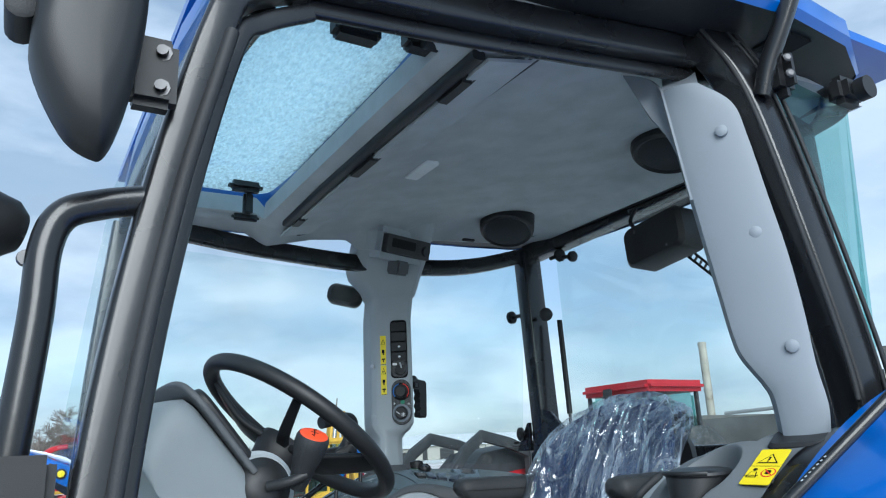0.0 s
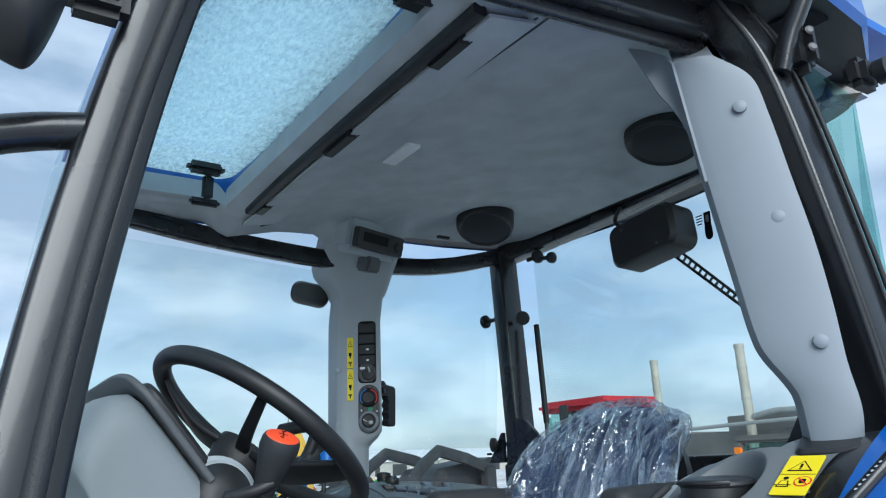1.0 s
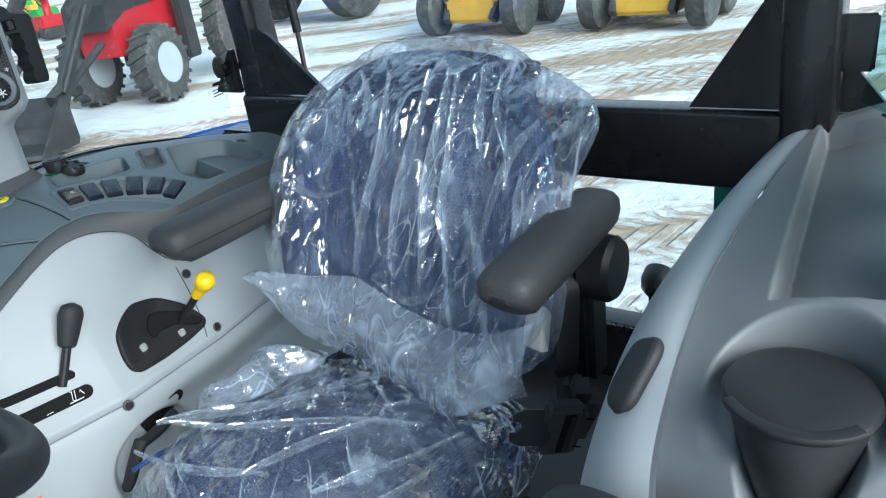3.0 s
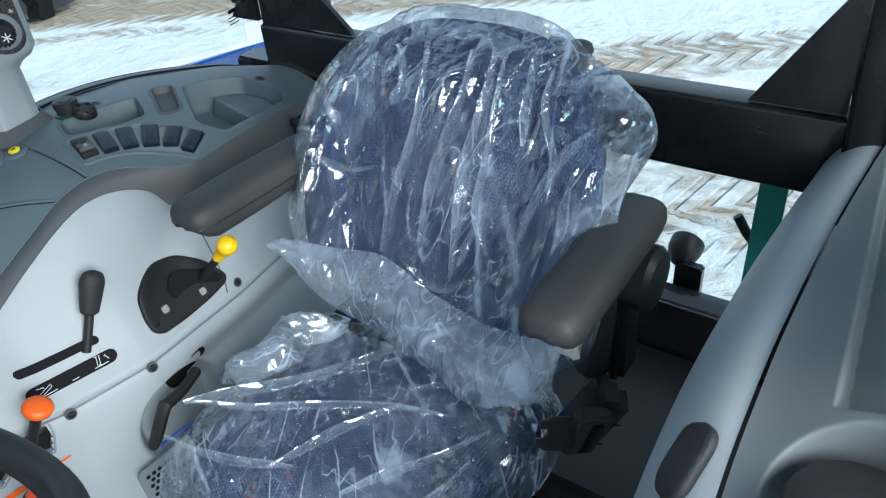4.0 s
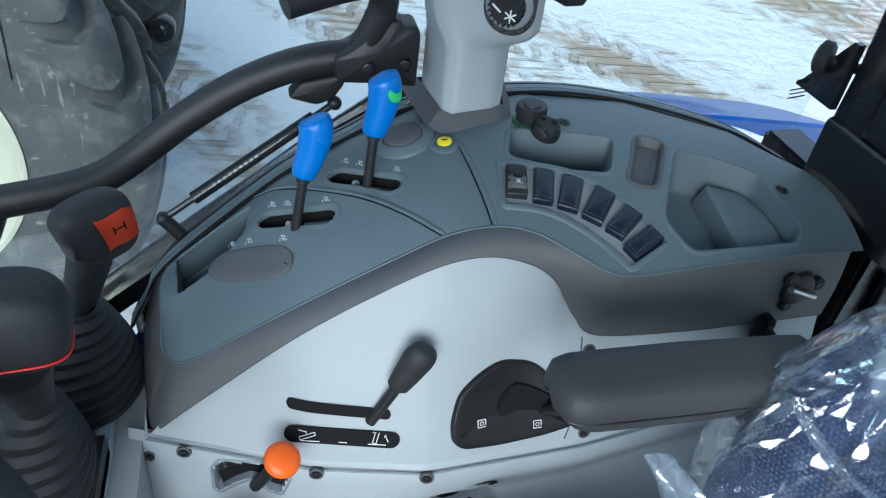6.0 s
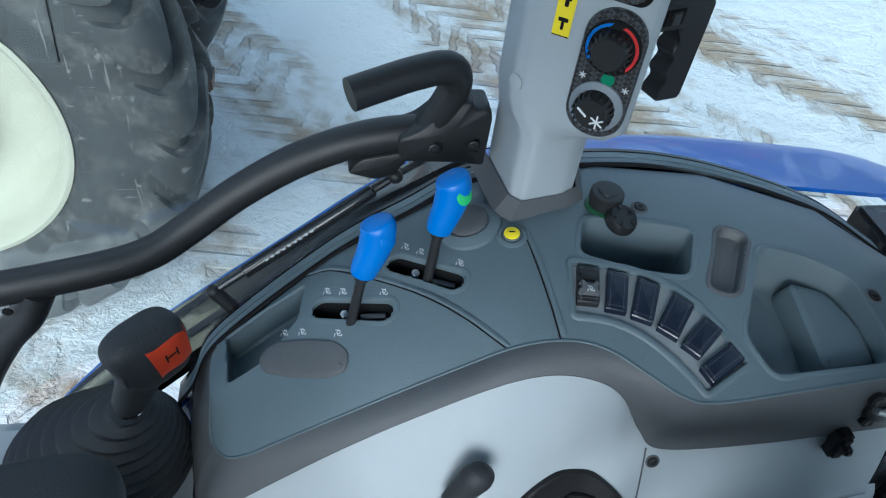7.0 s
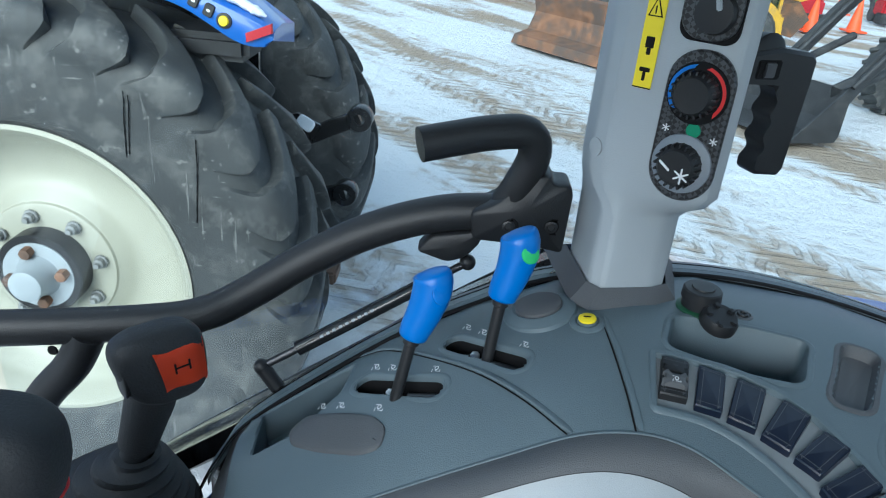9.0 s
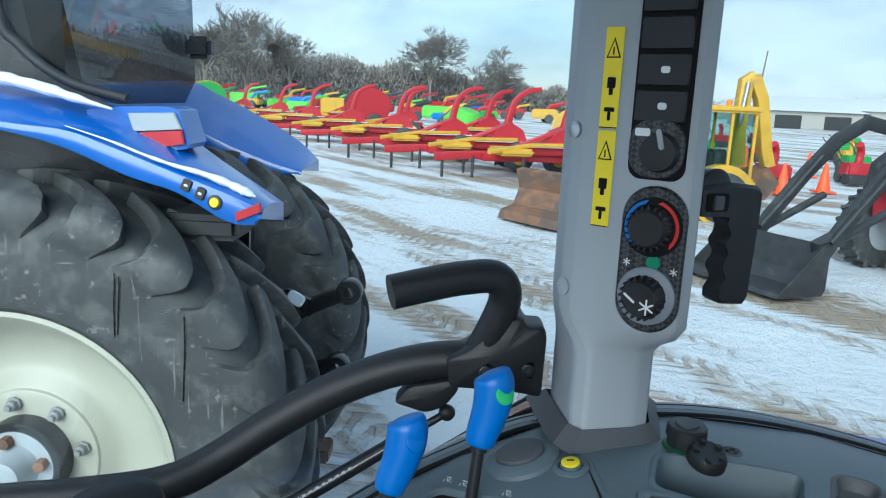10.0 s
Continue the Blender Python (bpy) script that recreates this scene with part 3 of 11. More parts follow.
def slab(bm, outline, depth, m, bevel=0.0):
    """A flat outline (x, y) given thickness along z, placed by m; its top face lies at z = depth."""
    before = set(bm.verts)
    a = [bm.verts.new((x, y, 0)) for x, y in outline]
    b = [bm.verts.new((x, y, depth - (bevel if bevel else 0))) for x, y in outline]
    k = len(outline)
    bm.faces.new(a)
    for i in range(k):
        bm.faces.new((a[i], a[(i + 1) % k], b[(i + 1) % k], b[i]))
    if bevel:
        cx, cy = sum(p[0] for p in outline) / k, sum(p[1] for p in outline) / k
        c = []
        for x, y in outline:
            d = math.hypot(x - cx, y - cy)
            f = max(0.0, 1 - bevel / d) if d > 1e-6 else 1
            c.append(bm.verts.new((cx + (x - cx) * f, cy + (y - cy) * f, depth)))
        for i in range(k):
            bm.faces.new((b[i], b[(i + 1) % k], c[(i + 1) % k], c[i]))
        bm.faces.new(c)
    else:
        bm.faces.new(b)
    shift(bm, before, m)
    return bm


def frame_at(at, normal, up=(0, 0, 1)):
    """A pose whose z is the normal and whose y is as near up as it can be."""
    z = Vector(normal).normalized()
    x = Vector(up).cross(z)
    x = x.normalized() if x.length > 1e-4 else Vector((1, 0, 0))
    y = z.cross(x)
    return Matrix(((x.x, y.x, z.x, at[0]), (x.y, y.y, z.y, at[1]), (x.z, y.z, z.z, at[2]), (0, 0, 0, 1)))


def sheet(bm, fn, nu, nv, thick=None):
    """A grid surface fn(u, v) in 0..1."""
    g = [[bm.verts.new(fn(i / nu, j / nv)) for j in range(nv + 1)] for i in range(nu + 1)]
    for i in range(nu):
        for j in range(nv):
            bm.faces.new((g[i][j], g[i + 1][j], g[i + 1][j + 1], g[i][j + 1]))
    if thick:
        bmesh.ops.recalc_face_normals(bm, faces=bm.faces)
        bmesh.ops.solidify(bm, geom=list(bm.faces), thickness=thick)
    return bm


def interp(x, xs, ys):
    return float(np.interp(x, xs, ys))


def step01(a, b, x):
    t = min(1, max(0, (x - a) / (b - a)))
    return t * t * (3 - 2 * t)


def bm_():
    return bmesh.new()


# ---- ground ----
def ground():
    bm = bm_()
    n = 150
    def fn(u, v):
        x = 90 * (2 * u - 1) * abs(2 * u - 1) ** 1.6 * 14 + 4
        y = 90 * (2 * v - 1) * abs(2 * v - 1) ** 1.6 * 14 + 8
        d = math.hypot(x - 4, y - 8)
        amp = 0.05 if d < 40 else 0.0
        z = -0.03 + amp * (noise.noise(Vector((x * 0.5, y * 0.5, 0))) + 0.5 * noise.noise(Vector((x * 1.9, y * 1.9, 3))))
        return (x, y, z)
    sheet(bm, fn, n, n)
    alone("ground", bm, M_SNOW, "trodden snow over pale mud with tyre tracks", "ground", kind="structure", angle=180)


ground()

# ---- cab shell ----
CY = 1.475      # middle of the cab


def cab_frame():
    t = thing("cab_frame", (1.0, CY, 1.0), "gloss black steel cab frame with posts and cross bars", "cab frame", kind="structure")

    def beam(name, pts, w, h, up=(0, 0, 1), mat=M_FRAME, r=0.008, curved=True, label=""):
        bm = bm_()
        sweep(bm, smooth_line(pts, 8) if curved else pts, rounded(w, h, min(r, w / 2.2, h / 2.2), 3), up)
        return part(name, bm, mat, t, label)

    # front left post of the door opening, curving into the header
    post = [(0.16, 0.79, 0.9), (0.18, 0.80, 1.3), (0.208, 0.83, 1.68), (0.248, 0.845, 1.95), (0.300, 0.855, 2.17), (0.335, 0.862, 2.245), (0.42, 0.868, 2.29)]
    beam("door_post", post, 0.040, 0.044, up=(0, 1, 0))
    lip = [(p[0] + 0.027, p[1] + 0.010, p[2] - (0.0 if i < 5 else 0.03)) for i, p in enumerate(post[:5])]
    lip += [(0.362, 0.87, 2.215), (0.425, 0.875, 2.252)]
    beam("post_flange", lip, 0.026, 0.014, up=(0, 1, 0))
    seal = [(p[0] + 0.016, p[1] - 0.022, p[2]) for p in post[:5]]
    bm = bm_()
    tube(bm, seal, 0.008)
    part("door_seal", bm, M_RUBBER, t, "black rubber door seal")
    # header over the door
    hdr = [(0.40, 0.868, 2.295), (0.65, 0.872, 2.318), (0.90, 0.872, 2.345), (1.20, 0.865, 2.375)]
    beam("door_header", hdr, 0.05, 0.052)
    beam("header_flange", [(p[0], p[1] + 0.012, p[2] - 0.036) for p in hdr], 0.016, 0.026)
    # left rear door post
    rear = [(1.165, 0.845, 2.40), (1.215, 0.81, 2.27), (1.262, 0.785, 2.02), (1.312, 0.775, 1.78), (1.31, 0.775, 1.66), (1.22, 0.775, 1.61)]
    beam("rear_door_post", rear, 0.075, 0.06, up=(0, 1, 0))
    for dx, r in ((-0.040, 0.0045), (0.040, 0.004), (0.020, 0.003)):
        bm = bm_()
        tube(bm, [(p[0] + dx, p[1] - 0.034 + (0.012 if dx < 0 else 0), p[2]) for p in rear[:5]], r)
        part("door_seal", bm, M_RUBBER, t)
    # sill following the mudguard
    line = [(1.30, 0.745, 1.700), (1.20, 0.745, 1.690), (1.10, 0.742, 1.652), (1.03, 0.742, 1.607), (0.97, 0.744, 1.563), (0.89, 0.748, 1.503), (0.83, 0.75, 1.45), (0.76, 0.75, 1.37), (0.68, 0.745, 1.22), (0.62, 0.742, 1.05)]
    bm = bm_()
    sweep(bm, smooth_line(line, 8), rounded(0.078, 0.016, 0.003, 2), up=(0, 0.1, 1))
    part("door_sill", bm, M_FRAME, t)
    for k in (0.16, 0.3, 0.42, 0.55):
        s = smooth_line(line, 8)
        p = s[int(k * (len(s) - 1))]
        bm = bm_()
        lathe(bm, p + Vector((0.006, 0.028, 0.007)), (-0.3, 0, 1), [(0, 0.008), (0.003, 0.007), (0.004, 0.003)], 12)
        part("rivet", bm, M_BLACK, t)
    # right side
    beam("right_header", [(0.335, 2.05, 2.30), (0.43, 2.05, 2.30), (0.70, 2.075, 2.277), (1.0, 2.085, 2.262), (1.27, 2.085, 2.268), (1.46, 2.085, 2.293), (1.66, 2.07, 2.345)], 0.035, 0.05)
    beam("front_header", [(0.355, 0.885, 2.265), (0.350, 1.2, 2.30), (0.348, 1.5, 2.305), (0.350, 1.8, 2.302), (0.360, 2.05, 2.297)], 0.055, 0.06)
    beam("front_right_post", [(0.345, 2.06, 2.30), (0.31, 2.07, 1.9), (0.29, 2.08, 1.5), (0.28, 2.08, 1.0)], 0.05, 0.05, up=(1, 0, 0))
    beam("rear_header", [(1.60, 0.86, 2.395), (1.70, 1.0, 2.405), (1.735, 1.47, 2.392), (1.72, 1.9, 2.37), (1.67, 2.07, 2.345)], 0.065, 0.06)
    beam("rear_right_post", [(1.662, 2.072, 2.35), (1.672, 2.066, 2.05), (1.678, 2.056, 1.75), (1.668, 2.055, 1.56)], 0.062, 0.075, up=(1, 0, 0), curved=False)
    beam("rear_left_post", [(1.64, 1.005, 2.40), (1.634, 1.0, 2.05), (1.632, 0.995, 1.75), (1.632, 0.985, 1.55)], 0.066, 0.075, up=(1, 0, 0), curved=False)
    beam("rear_crossbar", [(1.655, 0.93, 1.622), (1.655, 2.08, 1.618)], 0.055, 0.115, curved=False)
    beam("lower_crossbar", [(1.73, 0.98, 1.195), (1.73, 2.0, 1.195)], 0.06, 0.11, curved=False)
    beam("rear_window_rim", [(1.685, 1.02, 1.565), (1.685, 1.94, 1.56)], 0.02, 0.02, curved=False, mat=M_RUBBER)
    beam("lower_side_post", [(1.70, 1.02, 1.56), (1.73, 1.06, 1.2)], 0.03, 0.06, up=(1, 0, 0), curved=False)
    beam("lower_side_post", [(1.70, 1.93, 1.56), (1.73, 1.93, 1.2)], 0.03, 0.06, up=(1, 0, 0), curved=False)
    for tri, y in (([(1.03, 1.682), (1.150, 1.682), (1.145, 1.690), (1.045, 1.842), (1.03, 1.842)], 0), ([(0.96, 1.682), (0.90, 1.682), (0.905, 1.69), (0.95, 1.745), (0.96, 1.745)], 0),
                   ([(2.02, 1.68), (1.845, 1.68), (1.85, 1.69), (1.975, 1.80), (2.02, 1.81)], 0), ([(2.09, 1.68), (2.165, 1.68), (2.16, 1.69), (2.10, 1.77), (2.09, 1.77)], 0)):
        bm = bm_()
        slab(bm, [(a, b) for a, b in tri], 0.010, Matrix(((0, 0, 1, 1.634), (1, 0, 0, 0), (0, 1, 0, 0), (0, 0, 0, 1))))
        part("gusset", bm, M_FRAME, t)
    bm = bm_()
    box(bm, (1.625, 0.925, 1.735), (1.633, 0.99, 1.805), 0.003)
    br = part("hinge_bracket", bm, M_FRAME, t)
    for z in (1.749, 1.79):
        bm = bm_()
        lathe(bm, (1.624, 0.972, z), (-1, 0, 0), [(0, 0.008), (0.004, 0.008), (0.006, 0.005)], 12)
        part("bolt", bm, M_STEEL, br)
    # floor, rear lower wall and closing panels
    bm = bm_()
    box(bm, (0.25, 0.80, 0.93), (1.75, 2.08, 0.97), 0.004)
    part("floor_panel", bm, M_RUBBER, t, "black ribbed rubber cab floor")
    bm = bm_()
    box(bm, (1.33, 1.02, 0.97), (1.72, 1.90, 1.13), 0.02)
    part("rear_shelf", bm, M_BLACK, t, "black plastic shelf behind the seat")
    bm = bm_()
    box(bm, (1.712, 0.82, 0.95), (1.752, 2.06, 1.15), 0.004)
    part("rear_wall", bm, M_FRAME, t)
    bm = bm_()
    box(bm, (1.642, 1.93, 0.95), (1.705, 2.20, 1.590), 0.006)
    part("corner_panel", bm, M_FRAME, t)
    bm = bm_()
    box(bm, (0.26, 1.25, 0.95), (0.30, 1.72, 1.55), 0.01)
    part("front_wall", bm, M_BLACK, t)
    return t


FRAME_T = cab_frame()


def headliner():
    """Felt ceiling with the hatch opening, one mesh."""
    bm = bm_()
    hx0, hx1, hy0, hy1 = 0.385, 0.685, 0.985, 1.945

    def zz(x, y):
        edge = min((x - 0.35) / 0.10, (1.68 - x) / 0.10, (2.06 - y) / 0.10)
        fall = 0.022 * (1 - step01(0, 1, edge))
        z = interp(x, [0.3, 0.66, 0.72, 0.86, 1.2, 1.5, 1.74], [2.33, 2.335, 2.30, 2.335, 2.372, 2.392, 2.40]) - fall
        near = math.hypot(max(abs(x - 1.12) - 0.06, 0), max(2.06 - y, 0) * 0.55)
        z -= 0.045 * (1 - step01(0.02, 0.10, near))
        return z
    xs = sorted(set([0.35 + 1.33 * i / 60 for i in range(61)] + [hx0, hx1]))
    ys = sorted(set([0.86 + 1.20 * i / 50 for i in range(51)] + [hy0, hy1]))
    g = {}
    for i, x in enumerate(xs):
        for j, y in enumerate(ys):
            g[i, j] = bm.verts.new((x, y, zz(x, y)))
    for i in range(len(xs) - 1):
        for j in range(len(ys) - 1):
            cx, cy = (xs[i] + xs[i + 1]) / 2, (ys[j] + ys[j + 1]) / 2
            if hx0 < cx < hx1 and hy0 < cy < hy1:
                continue
            bm.faces.new((g[i, j], g[i, j + 1], g[i + 1, j + 1], g[i + 1, j]))
    for v in [v for v in bm.verts if not v.link_faces]:
        bm.verts.remove(v)
    r = bmesh.ops.extrude_edge_only(bm, edges=[e for e in bm.edges if e.is_boundary])
    for v in [q for q in r["geom"] if isinstance(q, bmesh.types.BMVert)]:
        v.co.z += 0.045 if (hx0 - 0.01 < v.co.x < hx1 + 0.01 and hy0 - 0.01 < v.co.y < hy1 + 0.01) else 0.06
    return alone("ceiling", bm, M_HEAD, "grey felt cab headliner with a hatch opening", "ceiling", kind="structure", angle=50)


headliner()


def roof():
    t = thing("roof", (1.0, CY, 2.45), "blue plastic cab roof with black ribbed underside", "tractor roof", kind="structure")
    def outline(off):
        return [(0.36 - off, 0.85), (0.42, 0.77 - off), (0.8, 0.735 - off), (1.25, 0.725 - off), (1.44, 0.745 - off), (1.565 + off, 0.80), (1.80 + off, 1.10), (1.82 + off, 1.5), (1.80 + off, 1.9), (1.66 + off, 2.14),
                (1.52, 2.22 + off), (1.25, 2.24 + off), (0.8, 2.23 + off), (0.40, 2.2 + off), (0.35 - off, 2.1), (0.33 - off, 1.7), (0.33 - off, 1.2)]
    o = outline(0.0)
    def lift(x):
        return interp(x, [0.2, 0.7, 1.2, 1.5, 1.85], [2.335, 2.36, 2.395, 2.40, 2.36])
    hx0, hx1, hy0, hy1 = 0.378, 0.695, 0.975, 1.955

    # blue rim band round the roof's edge
    bm = bm_()
    rows = []
    for dz, off in ((0.0, 0.0), (0.012, 0.012), (0.05, 0.01), (0.085, -0.03)):
        rows.append([bm.verts.new((x, y, lift(x) + dz)) for x, y in outline(off)])
    for a, b in zip(rows, rows[1:]):
        for i in range(len(o)):
            bm.faces.new((a[i], a[(i + 1) % len(o)], b[(i + 1) % len(o)], b[i]))
    part("roof_rim", bm, M_BLUE, t, "blue roof edge")
    # underside, around the ceiling
    bm = bm_()
    inner = [(0.37, 0.875), (0.38, 0.868), (0.8, 0.868), (1.2, 0.868), (1.5, 0.872), (1.60, 0.89), (1.66, 1.1), (1.66, 1.5), (1.66, 1.9), (1.60, 2.03), (1.5, 2.04), (1.2, 2.045), (0.8, 2.045), (0.40, 2.04), (0.37, 2.03), (0.352, 1.7), (0.352, 1.2)]
    a = [bm.verts.new((x, y, lift(x) + 0.004)) for x, y in o]
    b = [bm.verts.new((x, y, lift(x) + 0.0)) for x, y in inner]
    for i in range(len(o)):
        k = (i + 1) % len(o)
        bm.faces.new((a[i], a[k], b[k], b[i]))
    part("soffit", bm, M_BLACK, t, "black roof underside")
    # ribbed vent strips in the underside
    for x0, x1 in ((0.62, 0.86), (1.28, 1.36)):
        for i in range(12):
            x = x0 + (x1 - x0) * i / 12
            bm = bm_()
            box(bm, (x, 0.76, lift(x) - 0.004), (x + (x1 - x0) / 24, 0.83, lift(x) + 0.003), 0)
            part("vent_rib", bm, M_RUBBER, t)
    bm = bm_()
    lathe(bm, (0.95, 0.79, lift(0.95) + 0.003), (0, 0, -1), [(0, 0.030), (0.005, 0.028), (0.006, 0.02)], 24)
    part("cap", bm, M_BLACK, t)
    # top skin with the hatch hole: four panels
    bm = bm_()
    z = 2.46
    for lo, hi in (((0.335, 0.80, z), (hx0, 2.18, z + 0.02)), ((hx1, 0.78, z), (1.78, 2.18, z + 0.02)), ((hx0, 0.78, z), (hx1, hy0, z + 0.02)), ((hx0, hy1, z), (hx1, 2.18, z + 0.02))):
        box(bm, lo, hi, 0)
    part("roof_skin", bm, M_BLUE, t)
    # hatch glass with its blue rim, latch and hinges
    bm = bm_()
    slab(bm, [(x + 0, y) for x, y in ((hx0 - 0.01, hy0 - 0.01), (hx1 + 0.01, hy0 - 0.01), (hx1 + 0.01, hy1 + 0.01), (hx0 - 0.01, hy1 + 0.01))], 0.006, Matrix.Translation((0, 0, 2.392)))
    gl = part("hatch_glass", bm, M_HATCH, t, "hatch glass covered with melting snow")
    bm = bm_()
    cx, cy = (hx0 + hx1) / 2, (hy0 + hy1) / 2
    def bowed(w, h, r):
        """The hatch outline, bowed outwards along its rear edge."""
        return [(x + (0.022 * (1 - (2 * y / h) ** 2) if x > 0 else 0), y) for x, y in [q for i, p in enumerate(rounded(w, h, r, 6)) for q in ([p] if i % 7 < 6 else [p] + [(p[0] + (rounded(w, h, r, 6)[(i + 1) % 28][0] - p[0]) * k / 12, p[1] + (rounded(w, h, r, 6)[(i + 1) % 28][1] - p[1]) * k / 12) for k in range(1, 12)])]]
    rim, rim2 = bowed(hx1 - hx0 + 0.012, hy1 - hy0 + 0.012, 0.05), bowed(hx1 - hx0 - 0.012, hy1 - hy0 - 0.012, 0.045)
    k = len(rim)
    va, vb = ([bm.verts.new((cx + x, cy + y, z)) for x, y in rim] for z in (2.350, 2.391))
    vc, vd = ([bm.verts.new((cx + x, cy + y, z)) for x, y in rim2] for z in (2.391, 2.378))
    for a, b in ((va, vb), (vb, vc), (vc, vd), (vd, va)):
        for i in range(k):
            bm.faces.new((a[i], a[(i + 1) % k], b[(i + 1) % k], b[i]))
    part("hatch_rim", bm, M_BLUE, t, "blue hatch rim")
    roll = bowed(hx1 - hx0 + 0.052, hy1 - hy0 + 0.052, 0.06)
    bm = bm_()
    line = [Vector((cx + x, cy + y, 2.338)) for x, y in roll]
    rings = [[bm.verts.new(p + (Vector((p.x - cx, p.y - cy, 0)).normalized() * 0.017 * math.cos(a) + Vector((0, 0, 0.019 * math.sin(a))))) for a in [2 * math.pi * i / 12 for i in range(12)]] for p in line]
    for ra, rb in zip(rings, rings[1:] + rings[:1]):
        for i in range(12):
            bm.faces.new((ra[i], ra[(i + 1) % 12], rb[(i + 1) % 12], rb[i]))
    part("hatch_roll", bm, M_HEAD, t, "rolled felt edge of the hatch", angle=60)
    # latch
    bm = bm_()
    box(bm, (0.555, 1.80, 2.345), (0.640, 1.835, 2.372), 0.010)
    la = part("hatch_latch", bm, M_BLACK, t)
    bm = bm_()
    box(bm, (0.598, 1.828, 2.292), (0.622, 1.85, 2.352), 0.006)
    box(bm, (0.575, 1.850, 2.282), (0.645, 1.868, 2.300), 0.006)
    part("latch_lever", bm, M_BLACK, la)
    # hatch hinge bodies
    for x0, x1, y in ((0.52, 0.60, 1.035), (0.64, 0.70, 1.02)):
        bm = bm_()
        box(bm, (x0, y - 0.02, 2.335), (x1, y + 0.02, 2.37), 0.008)
        part("hatch_hinge", bm, M_BLACK, t)
    bm = bm_()
    cyl(bm, (0.66, 0.99, 2.34), (0.75, 0.985, 2.335), 0.016)
    part("hatch_knob", bm, M_RUBBER, t)
    # rear lamp bracket and wiper hose at the roof's rear corner
    bm = bm_()
    box(bm, (1.40, 0.74, 2.28), (1.47, 0.78, 2.335), 0.012)
    cyl(bm, (1.435, 0.735, 2.30), (1.435, 0.715, 2.30), 0.022)
    part("lamp_bracket", bm, M_BLACK, t)
    bm = bm_()
    lathe(bm, (1.47, 0.70, 2.27), (0.1, -0.6, -0.25), [(0, 0.020), (0.02, 0.034), (0.05, 0.038), (0.055, 0.034)], 20)
    part("work_lamp", bm, M_BLACK, t, "black round work lamp")
    return t


roof()


def ceiling_fittings():
    # visor slot strip
    t = thing("sun_visor", (0.72, 1.45, 2.30), "black roller sun visor in its ceiling slot", "sun visor")
    bm = bm_()
    sweep(bm, [(0.725, 0.93, 2.296), (0.725, 1.3, 2.300), (0.725, 1.60, 2.300), (0.728, 1.885, 2.296)], rounded(0.024, 0.018, 0.006, 3))
    part("visor_roll", bm, M_BLACK, t)
    for y, w in ((1.04, 0.05), (1.42, 0.06), (1.84, 0.035)):
        bm = bm_()
        box(bm, (0.728, y - w, 2.284), (0.762, y + w, 2.302), 0.008)
        part("visor_clip", bm, M_BLACK, t)
    # ceiling panel
    t = thing("ceiling_panel", (0.8, 1.45, 2.31), "grey plastic ceiling panel with round fixings", "ceiling panel")
    bm = bm_()
    sheet(bm, lambda u, v: (0.742 + 0.088 * u, 0.930 + 1.05 * v, interp(0.742 + 0.088 * u, [0.742, 0.85], [2.303, 2.325]) - 0.008), 2, 20, 0.006)
    part("panel", bm, M_HEAD, t)
    bm = bm_()
    tube(bm, [(0.752, 1.985, 2.301), (0.800, 1.982, 2.312), (0.816, 1.955, 2.316), (0.822, 1.60, 2.318), (0.828, 1.30, 2.319), (0.834, 0.93, 2.319)], 0.0022)
    part("panel_gap", bm, M_ANTH, t, "dark gap round the panel")
    for y in (0.985, 1.88):
        bm = bm_()
        lathe(bm, (0.775, y, 2.306), (0, 0, -1), [(0, 0.011), (0.002, 0.011), (0.003, 0.008)], 16)
        part("fixing", bm, M_BLACK, t)
    # dome lamp
    t = thing("dome_lamp", (0.93, 1.50, 2.345), "small white ceiling lamp with a switch", "lamp")
    bm = bm_()
    slab(bm, rounded(0.035, 0.115, 0.006, 3), 0.007, frame_at((0.93, 1.497, 2.343), (0, 0, -1), (0, 1, 0)), 0.002)
    part("lens", bm, M_WHITE, t)
    bm = bm_()
    slab(bm, rounded(0.018, 0.03, 0.005, 3), 0.004, frame_at((0.932, 1.462, 2.341), (0, 0, -1), (0, 1, 0)), 0.001)
    part("switch", bm, M_BLACK, t)
    # loudspeakers
    for x, y, z in ((1.432, 1.855, 2.382), (1.432, 1.185, 2.386)):
        t = thing("loudspeaker", (x, y, z), "round black ceiling loudspeaker behind a grille", "loudspeaker", "ceiling loudspeakers")
        bm = bm_()
        face = Vector((-0.30, -0.26 if y > 1.5 else -0.05, -1))
        lathe(bm, Vector((x, y, z)) + face * 0.012, face, [(-0.03, 0.086), (0.020, 0.085), (0.026, 0.082), (0.030, 0.082), (0.036, 0.076), (0.033, 0.070), (0.031, 0.066)], 40)
        part("bezel", bm, M_BLACK, t)
        bm = bm_()
        lathe(bm, Vector((x, y, z)) + face * 0.042, face, [(0, 0.068), (0.003, 0.060), (0.010, 0.03), (0.011, 0.004)], 40)
        part("grille", bm, M_RUBBER, t)
    t = thing("ceiling_panel", (0.84, 1.45, 2.33), "narrow felt panel beside the hatch with two buttons", "ceiling panel")
    line = smooth_line([(0.866, 0.930, 2.3345), (0.850, 1.309, 2.331), (0.848, 1.633, 2.330), (0.838, 1.95, 2.321), (0.824, 2.000, 2.312), (0.800, 2.012, 2.306)], 8)
    part("panel_seam", sweep(bm_(), line, rounded(0.0035, 0.003, 0.001, 1)), M_ANTH, t, "dark seam round the panel")
